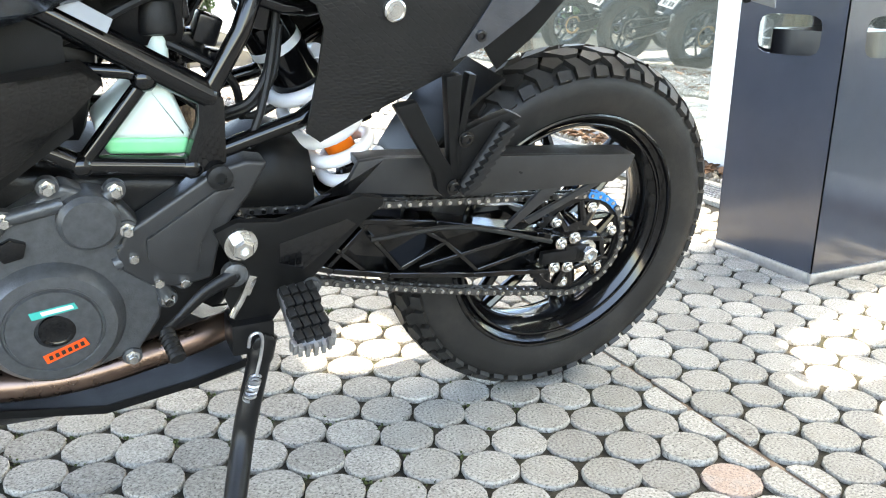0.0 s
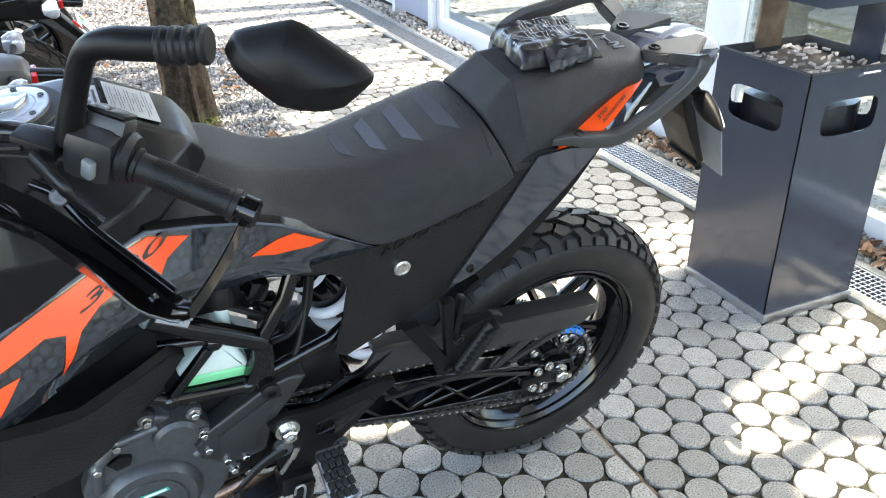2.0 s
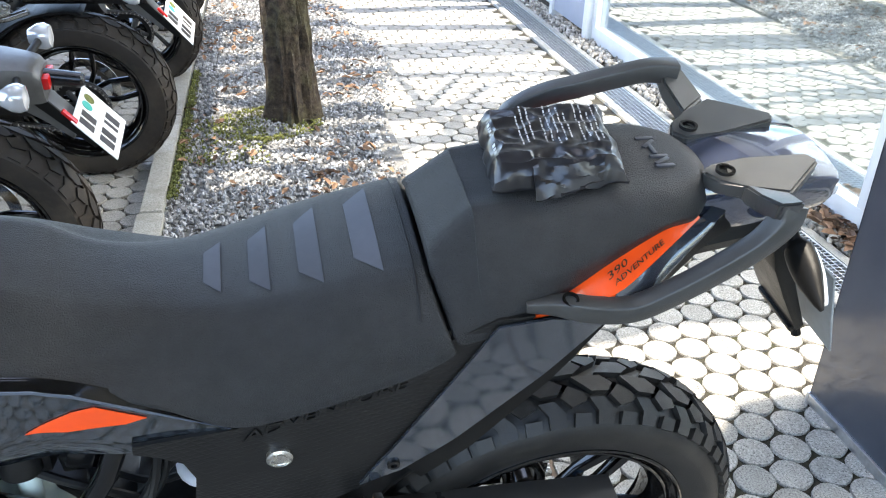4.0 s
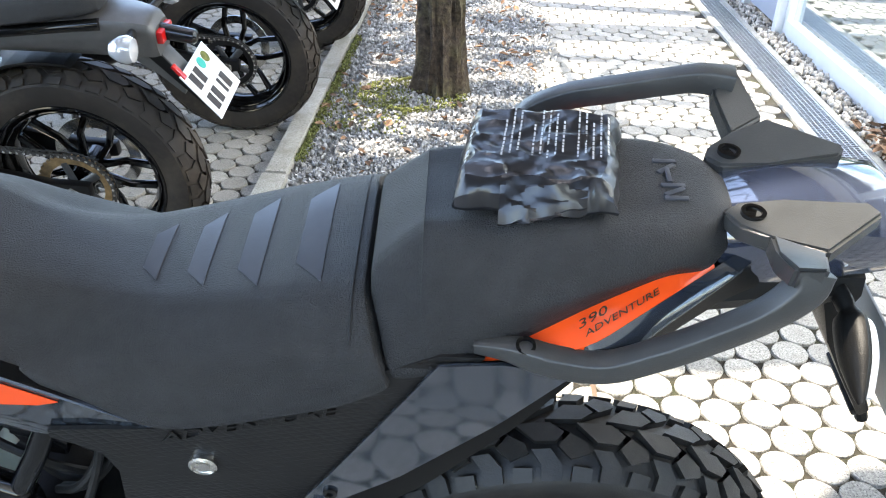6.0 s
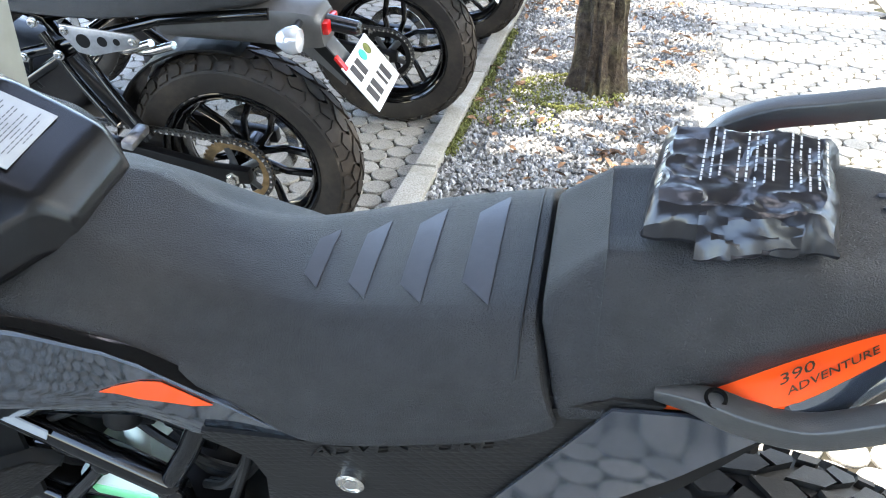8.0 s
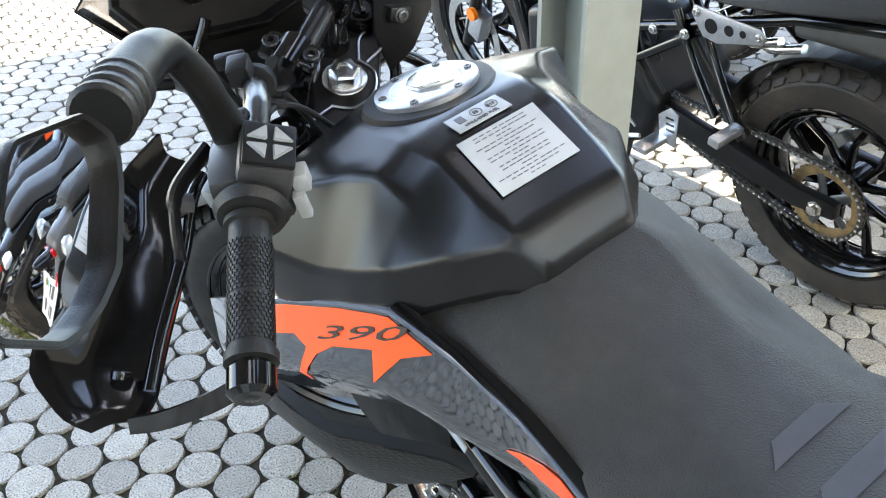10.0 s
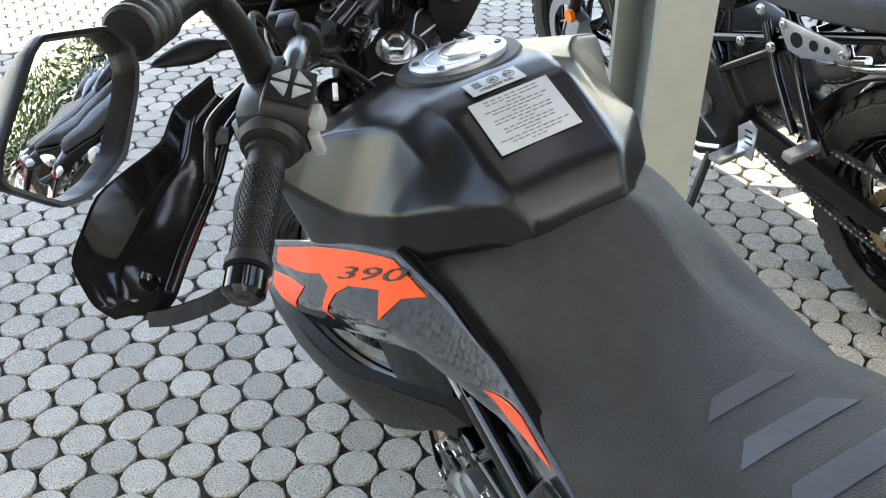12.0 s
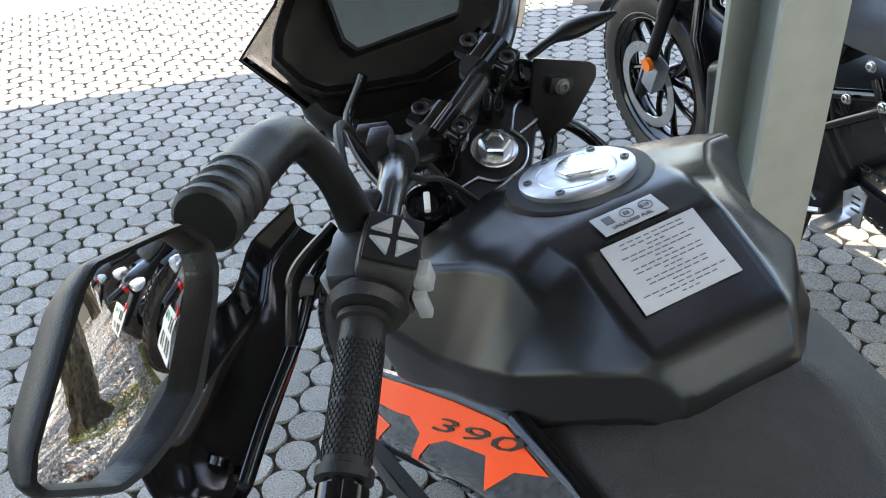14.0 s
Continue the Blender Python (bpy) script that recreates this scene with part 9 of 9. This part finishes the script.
    body(bm, [(-0.62, [(0, 0.81), (0.08, 0.80), (0.11, 0.76), (0.09, 0.72), (0, 0.72)]), (-0.75, [(0, 0.90), (0.11, 0.885), (0.16, 0.82), (0.12, 0.73), (0, 0.73)]), (-0.95, [(0, 0.945), (0.13, 0.925), (0.18, 0.85), (0.13, 0.76), (0, 0.75)]), (-1.08, [(0, 0.93), (0.10, 0.91), (0.14, 0.85), (0.10, 0.78), (0, 0.77)]), (-1.13, [(0, 0.88), (0.05, 0.87), (0.07, 0.84), (0.05, 0.80), (0, 0.80)])], 6, 3)
    tk = part("fuel_tank", bm, M_TANK, root, "black fuel tank")
    bm = B()
    for s in (-1, 1):
        sheet(bm, [(-0.80, 0.80), (-1.05, 0.84), (-1.06, 0.87), (-0.82, 0.835)], (lambda x, z: -0.178) if s < 0 else (lambda x, z: 0.174), 0.004, 0.06)
    part("tank_stripe", bm, accent, tk, "coloured tank stripe")
    # exhaust with bends, silencer
    bm = B()
    tube(bm, spline([(-0.98, 0.05, 0.60), (-1.10, 0.09, 0.48), (-1.02, 0.12, 0.28), (-0.75, 0.14, 0.24), (-0.48, 0.16, 0.30), (-0.30, 0.175, 0.42)]), 0.02, 14)
    part("exhaust_pipe", bm, M_EXHAUST, root, "brownish steel exhaust pipe")
    bm = B()
    tube(bm, [(-0.34, 0.175, 0.42), (-0.30, 0.178, 0.45), (0.06, 0.19, 0.58), (0.08, 0.19, 0.587)], [0.03, 0.048, 0.048, 0.04], 20)
    part("silencer", bm, M_CAST_DARK, root, "black silencer")
    for k in range(3):
        bm = B()
        tube(bm, spline([(-0.36 + k * 0.05, -0.03, 0.66), (-0.30 + k * 0.05, -0.06, 0.63), (-0.22 + k * 0.06, -0.07, 0.66)]), 0.011, 10)
        part("chrome_pipe", bm, M_CHROME, root, "bright bent pipe")
    bm = B()
    arc = [(0.345 * math.sin(a), 0.312 + 0.345 * math.cos(a)) for a in [radians(d) for d in range(-80, 15, 8)]]
    arc2 = [(0.337 * math.sin(a), 0.312 + 0.337 * math.cos(a)) for a in [radians(d) for d in range(11, -82, -8)]]
    plate(bm, arc + arc2, -0.07, 0.07, 0.003)
    part("rear_mudguard", bm, M_PLASTIC, root, "black inner mudguard")
    bm = B()
    p0, p1 = Vector((-0.42, -0.10, 0.66)), Vector((-0.22, -0.10, 0.40))
    tube(bm, [p0, p1], 0.016, 12)
    part("damper", bm, M_CAST_DARK, root)
    # front end
    for s in (-1, 1):
        bm = B()
        tube(bm, [(-1.06, 0.095 * s, 0.96), (-1.24, 0.095 * s, 0.62)], 0.026, 16)
        tube(bm, [(-1.24, 0.095 * s, 0.62), (-1.405, 0.095 * s, 0.31)], 0.021, 16)
        part("fork_leg", bm, M_CAST_DARK, root, "black fork leg")
        bm = B()
        lathe(bm, [(0, -0.012), (0.022, -0.012), (0.022, 0.004), (0, 0.006)], (-1.30, 0.125 * s, 0.45), 20)
        part("fork_reflector", bm, M_AMBER, root, "amber reflector")
        bm = B()
        box(bm, (-1.33, 0.09 * s, 0.40), (0.08, 0.05, 0.11), Matrix.Rotation(radians(28), 4, 'Y'), bev=0.01)
        part("brake_caliper", bm, M_ALU, root, "grey brake caliper")
    bm = B()
    rings = []
    for a in [radians(d) for d in range(-60, 71, 10)]:
        x, z = -1.41 + 0.352 * math.sin(a), 0.322 + 0.352 * math.cos(a)
        rings.append([(x * 1.0, -0.066, z - 0.022), (x, -0.05, z), (x, 0, z + 0.010), (x, 0.05, z), (x, 0.066, z - 0.022), (x, 0.06, z - 0.024), (x, 0, z + 0.004), (x, -0.06, z - 0.024)])
    loft(bm, rings)
    part("front_mudguard", bm, M_TANK, root, "black front mudguard", smooth=60)
    bm = B()
    lathe(bm, [(0, -0.06), (0.07, -0.05), (0.088, 0.0), (0.088, 0.03), (0.08, 0.035), (0, 0.04)], (-1.22, 0, 0.88), 32, Matrix.Rotation(radians(-90), 4, 'Z'))
    part("headlight", bm, M_GLOSS_BLACK, root, "round black headlight")
    bm = B()
    tube(bm, spline([(-0.92, -0.38, 0.99), (-1.0, -0.26, 1.03), (-1.07, -0.09, 1.03), (-1.07, 0.09, 1.03), (-1.0, 0.26, 1.03), (-0.92, 0.38, 0.99)]), 0.012, 12)
    part("handlebar", bm, M_FRAME, root, "black handlebar")
    for s in (-1, 1):
        bm = B()
        tube(bm, [(-0.91, 0.40 * s, 0.985), (-0.97, 0.30 * s, 1.015)], 0.0165, 16)
        part("handlebar_grip", bm, M_SOFT_RUBBER, root)
        bm = B()
        tube(bm, [(-0.99, 0.27 * s, 1.03), (-1.0, 0.29 * s, 1.12), (-0.99, 0.34 * s, 1.17)], 0.006, 8)
        box(bm, (-0.985, 0.36 * s, 1.19), (0.03, 0.13, 0.075), bev=0.012)
        part("mirror", bm, M_PLASTIC, root, "black mirror")
    bm = B()
    for k in range(6):
        pts = [(rng.uniform(-0.9, -0.4), rng.uniform(-0.13, -0.09), rng.uniform(0.45, 0.7)) for _ in range(4)]
        pts.sort()
        tube(bm, spline(pts), 0.005, 8)
    part("cable_loom", bm, M_SOFT_RUBBER, root, "black hoses and cables")
    return root


parked(-1.175, 1.235, 1, M_RED, M_GOLD, "a", "black retro motorcycle with gold sprocket and white number plate", tail_col=M_TAIL_GREY)
parked(-1.06, 2.31, 2, M_ORANGE, M_CAST_DARK, "b", "black motorcycle with grey tail parked beside the kerb", tail_col=M_TANK)
parked(-1.02, 3.42, 3, M_BLUE, M_CAST_DARK, "c", "dark motorcycle with white number plate further along the kerb")
parked(-1.05, 4.60, 4, M_ORANGE, M_GOLD, "d", "dark motorcycle at the end of the row")
parked(-1.10, 5.70, 6, M_RED, M_CAST_DARK, "e", "motorcycle with pale tail further along the row", tail_col=M_LABEL)
parked(-1.15, 6.80, 7, M_ORANGE, M_GOLD, "f", "motorcycle with grey tail at the far end of the row", tail_col=M_GALV)

# ---- clipped hedge closing the far end of the bays ----
bm = B()
rng = random.Random(21)
verts, faces = [], []
for _ in range(15000):
    x, y, z = rng.uniform(-7.5, 1.2), 9.6 + rng.uniform(-0.35, 0.35), rng.uniform(0.05, 1.7)
    x += 0.1 * noise.noise(Vector((x, y, z)))
    r = Euler((rng.uniform(0, 6.3), rng.uniform(0, 6.3), rng.uniform(0, 6.3))).to_matrix()
    k = rng.uniform(0.04, 0.075)
    base = len(verts)
    verts += [tuple(r @ Vector(p) * k + Vector((x, y, z))) for p in ((-1, 0, 0), (0, -0.5, 0.1), (1, 0, 0), (0, 0.5, 0.1))]
    faces.append((base, base + 1, base + 2, base + 3))
bm.free()
me = bpy.data.meshes.new("hedge")
me.from_pydata(verts, [], faces)
me.materials.append(M_HEDGE)
tagged(new("hedge", me), "dense dark green clipped hedge at the end of the bays", "hedge", kind="stuff")
